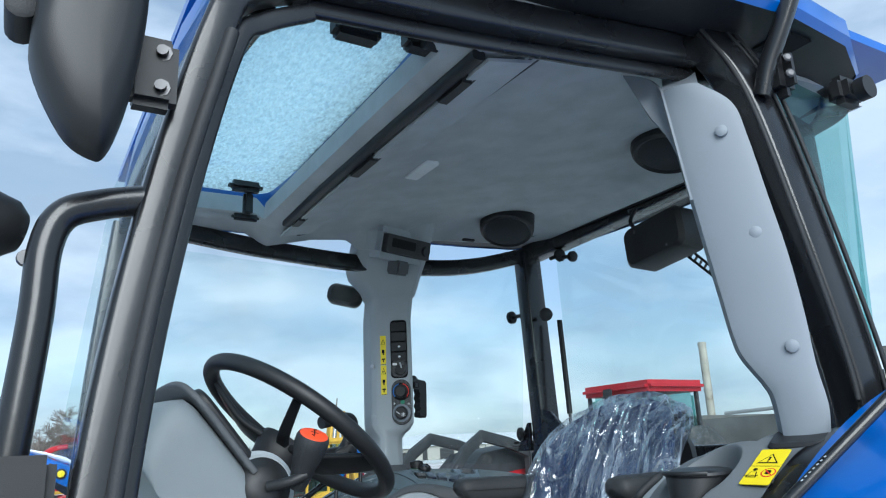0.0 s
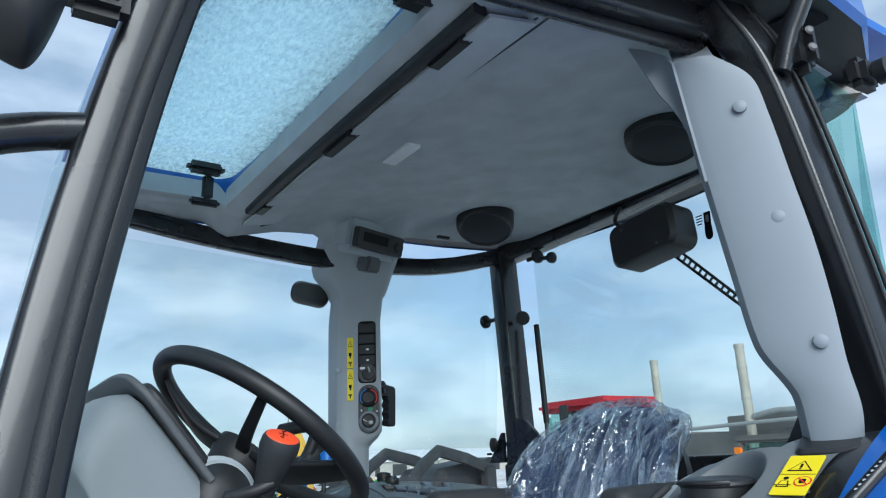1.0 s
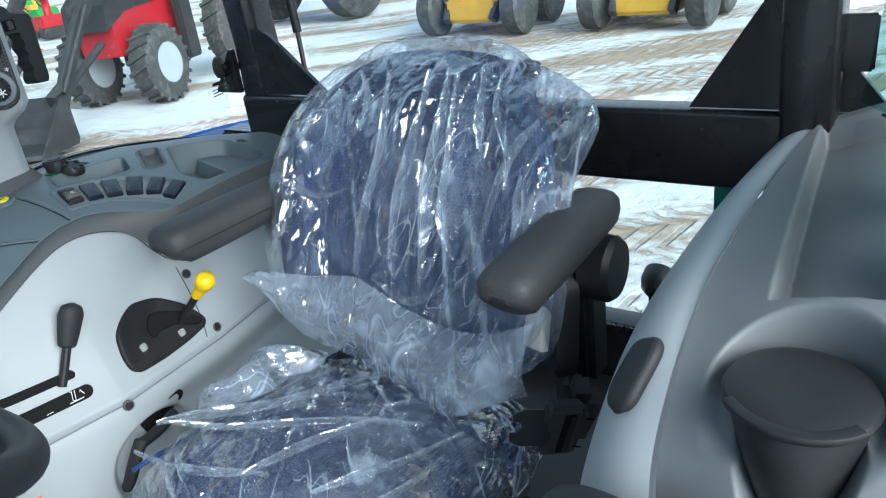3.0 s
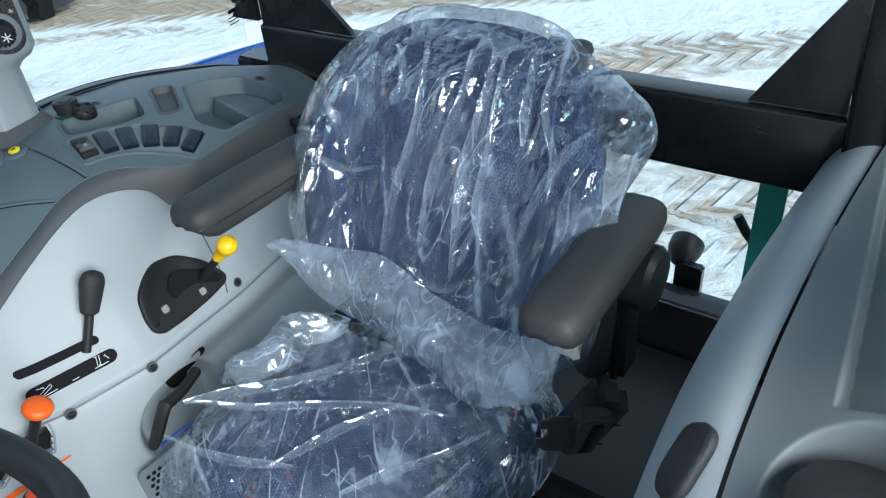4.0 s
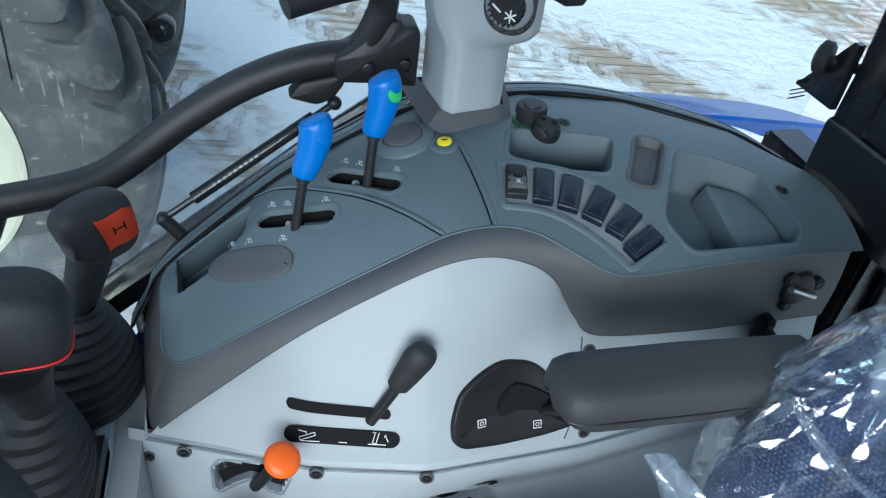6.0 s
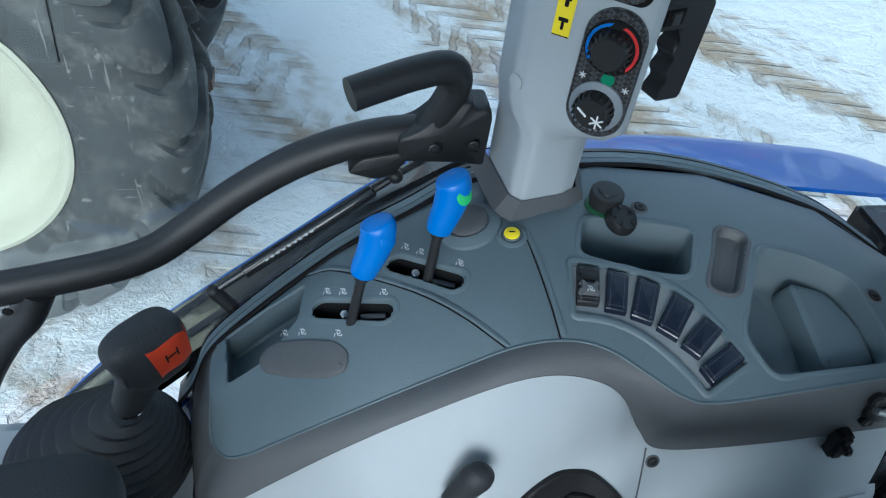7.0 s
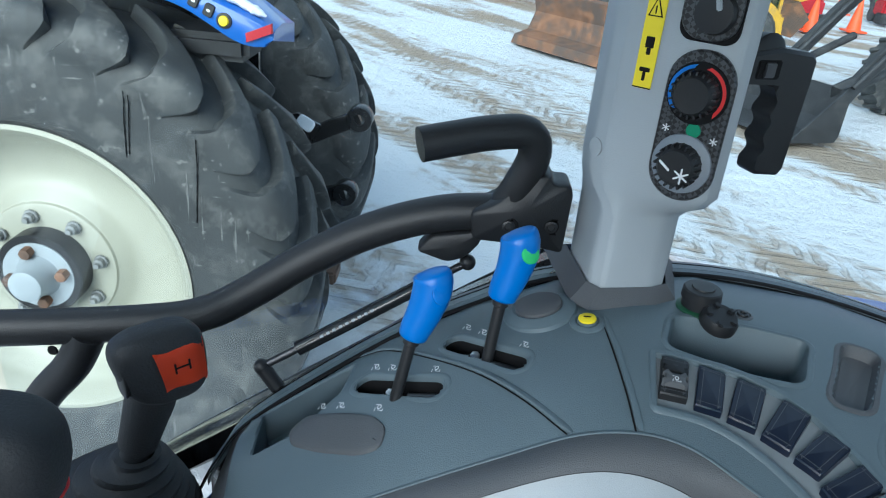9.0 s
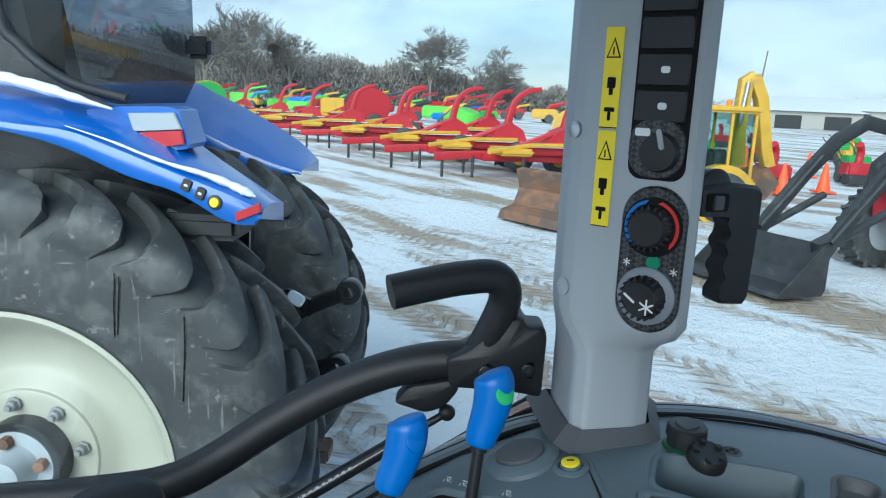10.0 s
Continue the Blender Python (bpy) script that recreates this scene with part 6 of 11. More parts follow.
    sweep(bm, smooth_line([(0.998, 1.806, 1.238), (1.006, 1.800, 1.252), (1.024, 1.796, 1.282), (1.036, 1.794, 1.300), (1.044, 1.795, 1.306)], 5), ring(1.0, 16, 0.75), scale=lambda k: interp(k, [0, 0.08, 0.4, 0.9, 1], [0.005, 0.0115, 0.0125, 0.0115, 0.005]))
    part("park_lever", bm, M_RUBBER, t, "black rubber-gripped crank lever")
    part("park_lever_arm", tube(bm_(), [(1.040, 1.797, 1.298), (1.075, 1.803, 1.296), (1.12, 1.825, 1.290)], 0.009), M_BLACK, t)
    # flat black patch paints the darkness of the opening
    part("crank_slot", tub(round_loop([(1.075, 1.300), (1.150, 1.318), (1.160, 1.300), (1.120, 1.250), (1.085, 1.262)], 0.012, 4), in_low, [(0.0, 0.002), (0.003, 0.003)]), M_INK, t, "dark opening behind the crank lever")
    # ventilation grille: a plate with rows of holes, their darkness drawn as black dots
    gm = frame_at((1.03, 1.812, 1.12), (-0.05, -1, 0.08), (0, 0, 1))
    g = part("vent_grille", slab(bm_(), rounded(0.135, 0.155, 0.012, 4), 0.003, gm), M_MID, t, "grey perforated vent grille")
    bm = bm_()
    for r in range(13):
        for k in range(11):
            x = -0.053 + k * 0.0105 + (0.005 if r % 2 else 0)
            y = -0.062 + r * 0.0102
            slab(bm, ring(0.0041, 6), 0.0006, gm @ Matrix.Translation((x, y, 0.0028)))
    part("perforation", bm, M_INK, g)
    # rear part: round connector with its flap, and a toggle on the pale face
    cn = part("connector", lathe(bm_(), (1.531, 1.920, 1.531), (0, -1, 0.12), [(-0.01, 0.027), (0.006, 0.027), (0.010, 0.023), (0.016, 0.0215), (0.018, 0.018), (0.018, 0.003)], 24), M_BLACK, t, "round black trailer connector")
    for a in (15, 135, 255):
        part("connector_lug", lathe(bm_(), (1.531 + 0.026 * math.cos(radians(a)), 1.912, 1.531 + 0.026 * math.sin(radians(a))), (0, -1, 0.12), [(0, 0.0095), (0.008, 0.009), (0.010, 0.005), (0.009, 0.001)], 14), M_BLACK, cn)
    part("flap_hinge", cyl(bm_(), (1.512, 1.900, 1.540), (1.552, 1.900, 1.524), 0.005, seg=10), M_STEEL, cn)
    part("toggle", box(bm_(), (1.494, 1.892, 1.445), (1.514, 1.914, 1.492), 0.005), M_BLACK, t)
    part("toggle_tip", box(bm_(), (1.498, 1.882, 1.468), (1.510, 1.896, 1.480), 0.003), M_DARKSTEEL, t)
    # moulded edge towards the window: a dark gap, a grooved strip and a rubber line
    o = smooth_line([(0.72, 2.06, 1.40)] + [Vector(p) + Vector((0, 0.002, 0)) for p in OUTER], 8)
    def strip_along(name, prof, mat, label=""):
        bm = bm_()
        rows = [[bm.verts.new(p + Vector((0, a, b))) for a, b in prof] for p in o]
        for ra, rb in zip(rows, rows[1:]):
            for i in range(len(prof) - 1):
                bm.faces.new((ra[i], ra[i + 1], rb[i + 1], rb[i]))
        part(name, bm, mat, t, label, angle=35)
    strip_along("edge_gap", [(-0.004, 0.0006), (-0.002, 0.0026), (0.002, 0.0030), (0.005, 0.0010), (0.006, -0.006)], M_INK, "dark gap beside the window")
    strip_along("edge_trim", [(0.005, -0.004), (0.006, 0.0005), (0.013, 0.0015), (0.0145, -0.0015), (0.0155, 0.0012), (0.027, 0.0005), (0.029, -0.003), (0.030, -0.02)], M_SLATE, "grooved slate edge strip")
    strip_along("window_edge", [(0.029, -0.010), (0.030, 0.0005), (0.036, 0.0), (0.040, -0.006), (0.042, -0.10)], M_FRAME, "black rubber edge beside the window")
    # lower rail of the door frame, and the blue body edge outside it
    rail_in = smooth_line([(0.44, 1.985, 1.315), (0.55, 2.015, 1.365), (0.66, 2.055, 1.425), (0.79, 2.125, 1.478), (0.88, 2.170, 1.532), (0.97, 2.205, 1.575), (1.10, 2.235, 1.625)], 5)
    rail_out = smooth_line([(0.52, 2.18, 1.235), (0.61, 2.235, 1.295), (0.70, 2.268, 1.348), (0.82, 2.300, 1.420), (0.893, 2.320, 1.462), (0.966, 2.332, 1.512), (1.10, 2.345, 1.60)], 5)
    bm = bm_()
    n_ = len(rail_in)
    rows = []
    for a, b in zip(rail_in, rail_out):
        rows.append([bm.verts.new(p) for p in (a, a.lerp(b, 0.30) + Vector((0, 0, 0.001)), a.lerp(b, 0.36) + Vector((0, 0, 0.009)), a.lerp(b, 0.66) + Vector((0, 0, 0.011)), a.lerp(b, 0.72) + Vector((0, 0, 0.003)), a.lerp(b, 0.86) + Vector((0, 0, 0.003)), a.lerp(b, 0.90) + Vector((0, 0, 0.010)), b + Vector((0, 0, 0.009)), b + Vector((0, 0, -0.03)), a + Vector((0, 0, -0.03)))])
    for a, b in zip(rows, rows[1:]):
        for i in range(len(a)):
            bm.faces.new((a[i], a[(i + 1) % len(a)], b[(i + 1) % len(a)], b[i]))
    bm.faces.new(rows[0])
    bm.faces.new(rows[-1])
    part("door_rail_cover", bm, M_FRAME, t, "black lower door frame rail", angle=35)
    bm = bm_()
    sweep(bm, [p + Vector((-0.004, 0.006, -0.016)) for p in rail_out], rounded(0.010, 0.03, 0.004, 2))
    part("body_edge", bm, M_BLUE, t, "blue body edge", angle=50)
    return t


right_console()


def lever(name, base, top, knob, mat, label, stick_r=0.0055, category="lever", root=0.012):
    t = thing(name, base, label, category)
    base, top = Vector(base), Vector(top)
    d = (top - base).normalized()
    bm = bm_()
    tube(bm, [base - d * root, base.lerp(top, 0.5), top - d * 0.03], stick_r)
    part("stick", bm, M_BLACK, t)
    knob(t, base, top, d, mat)
    return t


def knob_long(t, base, top, d, mat, dot=None):
    """A blue thumb-shaped grip: slim foot, bowed neck and a full rounded head with a round facet."""
    side = Vector((0.0, -0.9, 0.35)).normalized()
    bow = Vector((1, 0, 0)) - d * d.x
    foot = top - d * 0.072
    pts = [foot, top - d * 0.060 + bow * 0.0012, top - d * 0.040 + bow * 0.0052, top - d * 0.020 + bow * 0.0066, top - d * 0.006 + bow * 0.0040, top + bow * 0.0010]
    bm = bm_()
    sweep(bm, smooth_line(pts, 6), ring(1.0, 24, 0.92), up=side, scale=lambda k: interp(k, [0, 0.015, 0.06, 0.3, 0.55, 0.75, 0.88, 0.95, 0.985, 1.0], [0.0100, 0.0128, 0.0140, 0.0162, 0.0186, 0.0190, 0.0172, 0.0138, 0.0090, 0.002]))
    g = part("grip", bm, mat, t, angle=60)
    out = Vector((0.55, -0.72, 0.42)).normalized()
    part("facet", lathe(bm_(), pts[3] - d * 0.003 + out * 0.0158, out, [(0, 0.0100), (0.0022, 0.0098), (0.0030, 0.0086), (0.0031, 0.001)], 22), dot or mat, g, "green end cap" if dot else "")
    part("collar", lathe(bm_(), foot - d * 0.006, d, [(0, 0.0062), (0.001, 0.0080), (0.006, 0.0080), (0.007, 0.0065)], 16), M_BLACK, t)
    return g


def knob_green(t, base, top, d, mat):
    return knob_long(t, base, top, d, mat, M_LGREEN)


# hydraulic levers in the top panel
lv = lever("hydraulic_lever", (0.928, 2.048, 1.560), (0.951, 2.070, 1.694), knob_long, M_BLUEKNOB, "blue-gripped hydraulic lever in the console slot", 0.0058, root=0.04)
lv["group"] = "hydraulic levers"
lv = lever("hydraulic_lever", (1.014, 2.074, 1.590), (1.028, 2.092, 1.733), knob_green, M_BLUEKNOB, "blue-gripped hydraulic lever with a green cap", 0.0058, root=0.04)
lv["group"] = "hydraulic levers"


def knob_grey(t, base, top, d, mat):
    bm = bm_()
    line = smooth_line([top - d * 0.066, top - d * 0.05, top - d * 0.02, top], 5)
    sweep(bm, line, ring(1.0, 18, 0.8), up=(0, 1, 0), scale=lambda k: interp(k, [0, 0.05, 0.3, 0.7, 0.92, 1.0], [0.010, 0.0135, 0.015, 0.019, 0.015, 0.004]))
    part("grip", bm, mat, t, angle=60)


lever("lift_lever", face_pt(1.002, 1.424)[0] + Vector((0, -0.004, 0)), (1.056, 1.878, 1.522), knob_grey, M_RUBBER, "black-gripped lift lever in its narrow slot", 0.0065)


def knob_mushroom(t, base, top, d, mat):
    part("knob", lathe(bm_(), top - d * 0.024, d, [(0, 0.0080), (0.005, 0.0095), (0.006, 0.0150), (0.009, 0.0192), (0.014, 0.0205), (0.019, 0.0190), (0.0225, 0.0130), (0.0235, 0.002)], 28), mat, t, angle=60)


lever("park_brake_lever", (0.868, 1.872, 1.322), (0.900, 1.838, 1.413), knob_mushroom, M_ORANGE, "orange-knobbed lever in the side panel", 0.0075)


def knob_yellow(t, base, top, d, mat):
    part("knob", lathe(bm_(), top - d * 0.052, d, [(0, 0.0085), (0.018, 0.0105), (0.026, 0.011), (0.029, 0.0145), (0.040, 0.0165), (0.050, 0.013), (0.053, 0.002)], 24), mat, t, angle=60)


lever("pto_lever", (1.208, 1.858, 1.415), (1.228, 1.785, 1.498), knob_yellow, M_YELLOW, "yellow-knobbed lever in the black quadrant", 0.0065)


def boot(t, at, rx, ry, h, lean, n=7, square=0.0):
    """A pleated rubber gaiter: stacked lips, each smaller one sitting on the last."""
    at = Vector(at)
    prof = [(-0.004, 1.03)]
    for i in range(n):
        k = i / n
        r, r2 = 1 - 0.74 * k ** 1.3, 1 - 0.74 * ((i + 1) / n) ** 1.3
        for q, s in ((0.0, 0.965), (0.12, 0.995), (0.40, 1.0), (0.66, 0.985)):
            prof.append((h * (k + q / n), r * s))
        prof.append((h * (k + 0.84 / n), r * 0.35 + r2 * 0.60))
    prof += [(h, 0.25), (h + 0.006, 0.24), (h + 0.007, 0.17)]
    bm = bm_()
    seg = 44
    rings = []
    for z, r in prof:
        ringv = []
        f = max(0.0, z / h)
        for i in range(seg):
            a = 2 * math.pi * i / seg
            k = 1 / max(abs(math.cos(a)), abs(math.sin(a))) ** (square * max(0.0, 1 - f))
            e = f * f
            qx, qy = rx * (1 - e) + min(rx, ry) * e, ry * (1 - e) + min(rx, ry) * e
            ringv.append(bm.verts.new(at + Vector((r * k * qx * math.cos(a), r * k * qy * math.sin(a), z)) + Vector(lean) * f ** 1.25))
        rings.append(ringv)
    for a, b in zip(rings, rings[1:]):
        for i in range(seg):
            bm.faces.new((a[i], a[(i + 1) % seg], b[(i + 1) % seg], b[i]))
    return part("gaiter", bm, M_RUBBER, t, "pleated black rubber gaiter", angle=50)


def blob(bm, m, hx, hy, hz, power=3.0, shape=None, nu=36, nv=24):
    """A rounded, pillow-like block, closed; shape bends its local points."""
    def f(c):
        return math.copysign(abs(c) ** (2 / power), c)
    def at(u, v):
        a, b = 2 * math.pi * u, math.pi * (v - 0.5) * 0.9999
        p = Vector((hx * f(math.cos(b)) * f(math.cos(a)), hy * f(math.sin(b)), hz * f(math.cos(b)) * f(math.sin(a))))
        if shape:
            p = Vector(shape(p))
        return m @ p
    sheet(bm, at, nu, nv)
    bmesh.ops.remove_doubles(bm, verts=bm.verts, dist=0.0003)
    bmesh.ops.recalc_face_normals(bm, faces=bm.faces)
    return bm


def gear_levers():
    # range lever with the orange plate
    t = thing("gear_lever", (0.635, 2.01, 1.38), "black gear lever with an orange shift plate", "lever", "gear levers")
    boot(t, (0.635, 2.012, 1.380), 0.104, 0.088, 0.135, (0.060, -0.030, 0), 8, 0.18)
    part("stick", lathe(bm_(), (0.690, 1.984, 1.505), (0.36, -0.22, 1), [(0, 0.013), (0.035, 0.013), (0.036, 0.0175), (0.075, 0.0195), (0.10, 0.021), (0.125, 0.020)], 24), M_RUBBER, t)
    m = frame_at((0.741, 1.955, 1.645), (0.66, -0.72, 0.22), (-0.08, 0.05, 1))
    bm = bm_()
    blob(bm, m, 0.034, 0.034, 0.0215, 3.2, lambda p: (p.x * (1.0 + 4.0 * p.y) - 0.10 * p.y - (0.006 if p.x < -0.02 else 0) * (p.x + 0.02) * -40, p.y, p.z * (1.0 + 3.0 * p.y)))
    kn = part("knob", bm, M_RUBBER, t, "soft black knob", angle=70)
    part("thumb_rest", blob(bm_(), m @ Matrix.Translation((-0.0335, 0.002, 0.001)), 0.003, 0.021, 0.013, 2.6), M_BLACK, kn, "smooth dark facet", angle=70)
    bm = bm_()
    sheet(bm, lambda u, v: m @ Vector((-0.010 + 0.040 * u + (0.006 * (1 - u)) * (0.5 - v), (v - 0.5) * (0.036 + 0.006 * u) - 0.001, 0.0228 - 9.0 * (u - 0.35) ** 3 * 0.003 - 0.0035 * (2 * v - 1) ** 4 + 0.0012 * (2 * v - 1))), 10, 10)
    shell = bmesh.ops.solidify(bm, geom=bm.faces[:], thickness=0.003)
    part("shift_plate", bm, M_REDOR, kn, "orange shift pattern plate", angle=60)
    bm = bm_()
    for x, y, w, h in ((0, 0, 0.0120, 0.0013), (0.006, 0, 0.0014, 0.0085), (-0.006, 0, 0.0014, 0.0085)):
        slab(bm, [(x - w / 2, y - h / 2), (x + w / 2, y - h / 2), (x + w / 2, y + h / 2), (x - w / 2, y + h / 2)], 0.0006, m @ Matrix.Translation((0.008, 0.0, 0.0232)) @ Matrix.Rotation(0.10, 4, "Y"))
    part("shift_pattern", bm, M_INK, kn)
    # second lever
    t = thing("gear_lever", (0.645, 1.85, 1.36), "black gear lever with a red seam and gaiter", "lever", "gear levers")
    boot(t, (0.640, 1.853, 1.402), 0.068, 0.066, 0.155, (0.052, -0.030, 0), 7, 0.55)
    part("gaiter_base", box(bm_(), (0.558, 1.775, 1.33), (0.708, 1.925, 1.406), 0.014), M_BLACK, t)
    part("bolt", lathe(bm_(), (0.66, 1.779, 1.36), (0.3, -1, 0.5), [(0, 0.008), (0.014, 0.008), (0.015, 0.005)], 6), M_STEEL, t)
    part("stick", lathe(bm_(), (0.692, 1.822, 1.555), (0.12, -0.38, 1), [(0, 0.016), (0.03, 0.019), (0.07, 0.024), (0.10, 0.028)], 24), M_RUBBER, t)
    m = frame_at((0.704, 1.780, 1.692), (0.1, -0.98, 0.1), (0, 0, 1))
    bm = bm_()
    blob(bm, m, 0.050, 0.038, 0.031, 3.4, lambda p: (p.x * (1.0 + 3.0 * min(0, p.y)) , p.y - 1.5 * p.x * p.x, p.z * (1.0 + 4.0 * min(0, p.y))))
    kn = part("knob", bm, M_RUBBER, t, "broad soft black knob", angle=70)
    bm = bm_()
    seam = []
    for i in range(49):
        a = 2 * math.pi * i / 48
        ca, sa = math.cos(a), math.sin(a)
        fx, fz = math.copysign(abs(ca) ** (2 / 3.4), ca), math.copysign(abs(sa) ** (2 / 3.4), sa)
        k = 0.935
        seam.append(m @ Vector((0.0492 * fx * k, -0.022 - 1.5 * (0.0492 * fx * k) ** 2, 0.0305 * fz * 0.915)))
    sweep(bm, seam, ring(0.0010, 6))
    part("red_seam", bm, M_RED, kn, "thin red seam")
    # third lever
    t = thing("gear_lever", (0.80, 1.79, 1.05), "black gear lever with an orange top and pleated gaiter", "lever", "gear levers")
    boot(t, (0.795, 1.775, 1.07), 0.105, 0.105, 0.14, (0.01, 0.005, 0), 6)
    part("stick", lathe(bm_(), (0.812, 1.782, 1.205), (0.20, 0.08, 1), [(0, 0.012), (0.04, 0.015), (0.075, 0.021), (0.095, 0.027), (0.112, 0.026), (0.120, 0.021), (0.121, 0.018)], 24), M_RUBBER, t, "black knob")
    part("knob_top", lathe(bm_(), (0.8365, 1.7915, 1.3235), (0.20, 0.08, 1), [(0, 0.0185), (0.003, 0.016), (0.004, 0.004)], 22), M_REDOR, t, "orange shift plate")
    # base panel under the levers
    t = thing("lever_panel", (0.62, 1.95, 1.3), "blue-grey moulded panel under the gear levers", "panel")
    bm = bm_()
    box(bm, (0.46, 1.78, 1.20), (0.738, 2.09, 1.372), 0.03)
    part("panel", bm, M_PILLAR, t)
    bm = bm_()
    box(bm, (0.60, 1.80, 1.0), (0.722, 1.93, 1.362), 0.02)
    part("side", bm, M_PILLAR, t)
    part("rocker", box(bm_(), (0.715, 1.985, 1.37), (0.735, 2.02, 1.405), 0.003), M_BLACK, t)


gear_levers()


def right_post():
    t = thing("control_pillar", (1.16, 2.15, 1.63), "grey plastic pillar with heater controls and switches", "pillar")
    low = [(1.105, 2.235), (1.116, 2.150), (1.128, 2.138), (1.180, 2.150), (1.198, 2.162), (1.212, 2.235)]
    up = [(1.100, 2.235), (1.097, 2.168), (1.108, 2.149), (1.192, 2.091), (1.208, 2.100), (1.216, 2.235)]
    def at(outline, z, left=0.0, grow=0.0):
        dy = -0.60 * max(0, z - 2.12)
        dx = -0.10 * max(0, z - 2.12)
        cx, cy = 1.157, 2.17
        return [Vector((cx + (x - cx) * (1 + grow + (left if x < cx else 0)) + dx, cy + (y - cy) * (1 + grow) + dy, z)) for x, y in outline]
    secs = [at(low, 1.625, grow=0.12), at(low, 1.645), at(low, 1.735), at([(a[0] * 0.75 + b[0] * 0.25, a[1] * 0.75 + b[1] * 0.25) for a, b in zip(low, up)], 1.748), at([(a[0] * 0.3 + b[0] * 0.7, a[1] * 0.3 + b[1] * 0.7) for a, b in zip(low, up)], 1.762), at(up, 1.78), at(up, 1.9), at(up, 2.10), at(up, 2.16),
            at(up, 2.168, grow=0.08), at(up, 2.19, grow=0.14, left=0.15), at(up, 2.225, grow=0.22, left=0.85), at(up, 2.25, grow=0.30, left=0.95), at(up, 2.29, grow=0.38, left=0.80), at(up, 2.36, grow=0.5, left=0.5)]
    bm = bm_()
    def dense(s):
        out = []
        for a, b in zip(s, s[1:] + s[:1]):
            out += [a.lerp(b, 0.10), a.lerp(b, 0.25), a.lerp(b, 0.75), a.lerp(b, 0.90)]
        return out
    rings = [[bm.verts.new(p) for p in dense(s)] for s in secs]
    k = len(rings[0])
    for a, b in zip(rings, rings[1:]):
        for i in range(k):
            bm.faces.new((a[i], a[(i + 1) % k], b[(i + 1) % k], b[i]))
    bm.faces.new(rings[-1])
    part("column", bm, M_PILLAR, t, angle=75)
    # dark collar at the foot
    bm = bm_()
    a = [bm.verts.new((1.157 + (x - 1.157) * 1.45, 2.17 + (y - 2.17) * 1.45, top_z(1.157, 2.15) - 0.002)) for x, y in low]
    b = [bm.verts.new((1.157 + (x - 1.157) * 1.06, 2.17 + (y - 2.17) * 1.06, 1.658)) for x, y in low]
    for i in range(len(low)):
        j = (i + 1) % len(low)
        bm.faces.new((a[i], a[j], b[j], b[i]))
    part("foot_collar", bm, M_ANTH, t, "dark collar at the foot", angle=20)
    # front face frame for the controls
    c0, c1 = at(up, 1.83)[2], at(up, 1.83)[3]
    n = Vector((c1.y - c0.y, -(c1.x - c0.x), 0)).normalized()
    def face(z, off=0.0, lift=0.0):
        s = at(up, z)
        p = s[2].lerp(s[3], 0.5)
        u = (s[3] - s[2]).normalized()
        nn = Vector((u.y, -u.x, 0)).normalized()
        lean = 0.0
        return frame_at(p + u * off + nn * lift, nn + Vector((0, 0, -lean)), (0, 0, 1))
    # heater panel
    m = face(1.842, 0.024, 0.0)
    pn = part("heater_panel", slab(bm_(), rounded(0.060, 0.136, 0.029, 8), 0.005, m, 0.002), M_CARBON, t, "carbon-look heater control panel")
    for y, name in ((0.031, "temperature_knob"), (-0.033, "fan_knob")):
        base = m @ Matrix.Translation((0, y, 0.004))
        nz = base.to_3x3() @ Vector((0, 0, 1))
        bz = part("dial", lathe(bm_(), base.translation, nz, [(0, 0.0275), (0.003, 0.0270), (0.005, 0.0235)], 32), M_INK if y > 0 else M_MID, pn, "dial ring")
        kn = part(name, lathe(bm_(), base.translation, nz, [(0.003, 0.0205), (0.006, 0.0195), (0.016, 0.0175), (0.019, 0.015), (0.0185, 0.002)], 20), M_BLACK, pn, "ribbed black rotary knob")
        for i in range(20):
            an = 2 * math.pi * i / 20
            part("rib", box(bm_(), (-0.0009, 0.0165, 0.006), (0.0009, 0.0205, 0.0165), 0, base @ pose(0, 0, 0, 0, 0, math.degrees(an))), M_BLACK, kn)
        if y > 0:
            for a0, a1, mat in ((100, 225, M_BLUEKNOB), (-45, 80, M_RED)):
                bm = bm_()
                pr = [(0.0252 * math.cos(radians(a)), 0.0252 * math.sin(radians(a))) for a in range(a0, a1 + 1, 9)]
                pr += [(0.0222 * math.cos(radians(a)), 0.0222 * math.sin(radians(a))) for a in range(a1, a0 - 1, -9)]
                slab(bm, pr, 0.0006, base @ Matrix.Translation((0, 0, 0.0046)))
                part("scale_arc", bm, mat, pn)
        else:
            part("pointer", slab(bm_(), rounded(0.0022, 0.013, 0.001, 2), 0.0006, base @ Matrix.Translation((-0.009, 0.0, 0.0188)) @ pose(0, 0, 0, 0, 0, 55)), M_WHITE, kn)
            for a in (0, 60, 120):
                part("snow_symbol", slab(bm_(), rounded(0.0016, 0.015, 0.0006, 1), 0.0005 + a * 1e-6, base @ Matrix.Translation((0.0075, -0.006, 0.0188)) @ pose(0, 0, 0, 0, 0, a)), M_WHITE, kn)
    part("indicator", slab(bm_(), ring(0.0065, 20), 0.002, m @ Matrix.Translation((0.004, -0.001, 0.0045))), M_GREEN, pn, "green indicator dot")
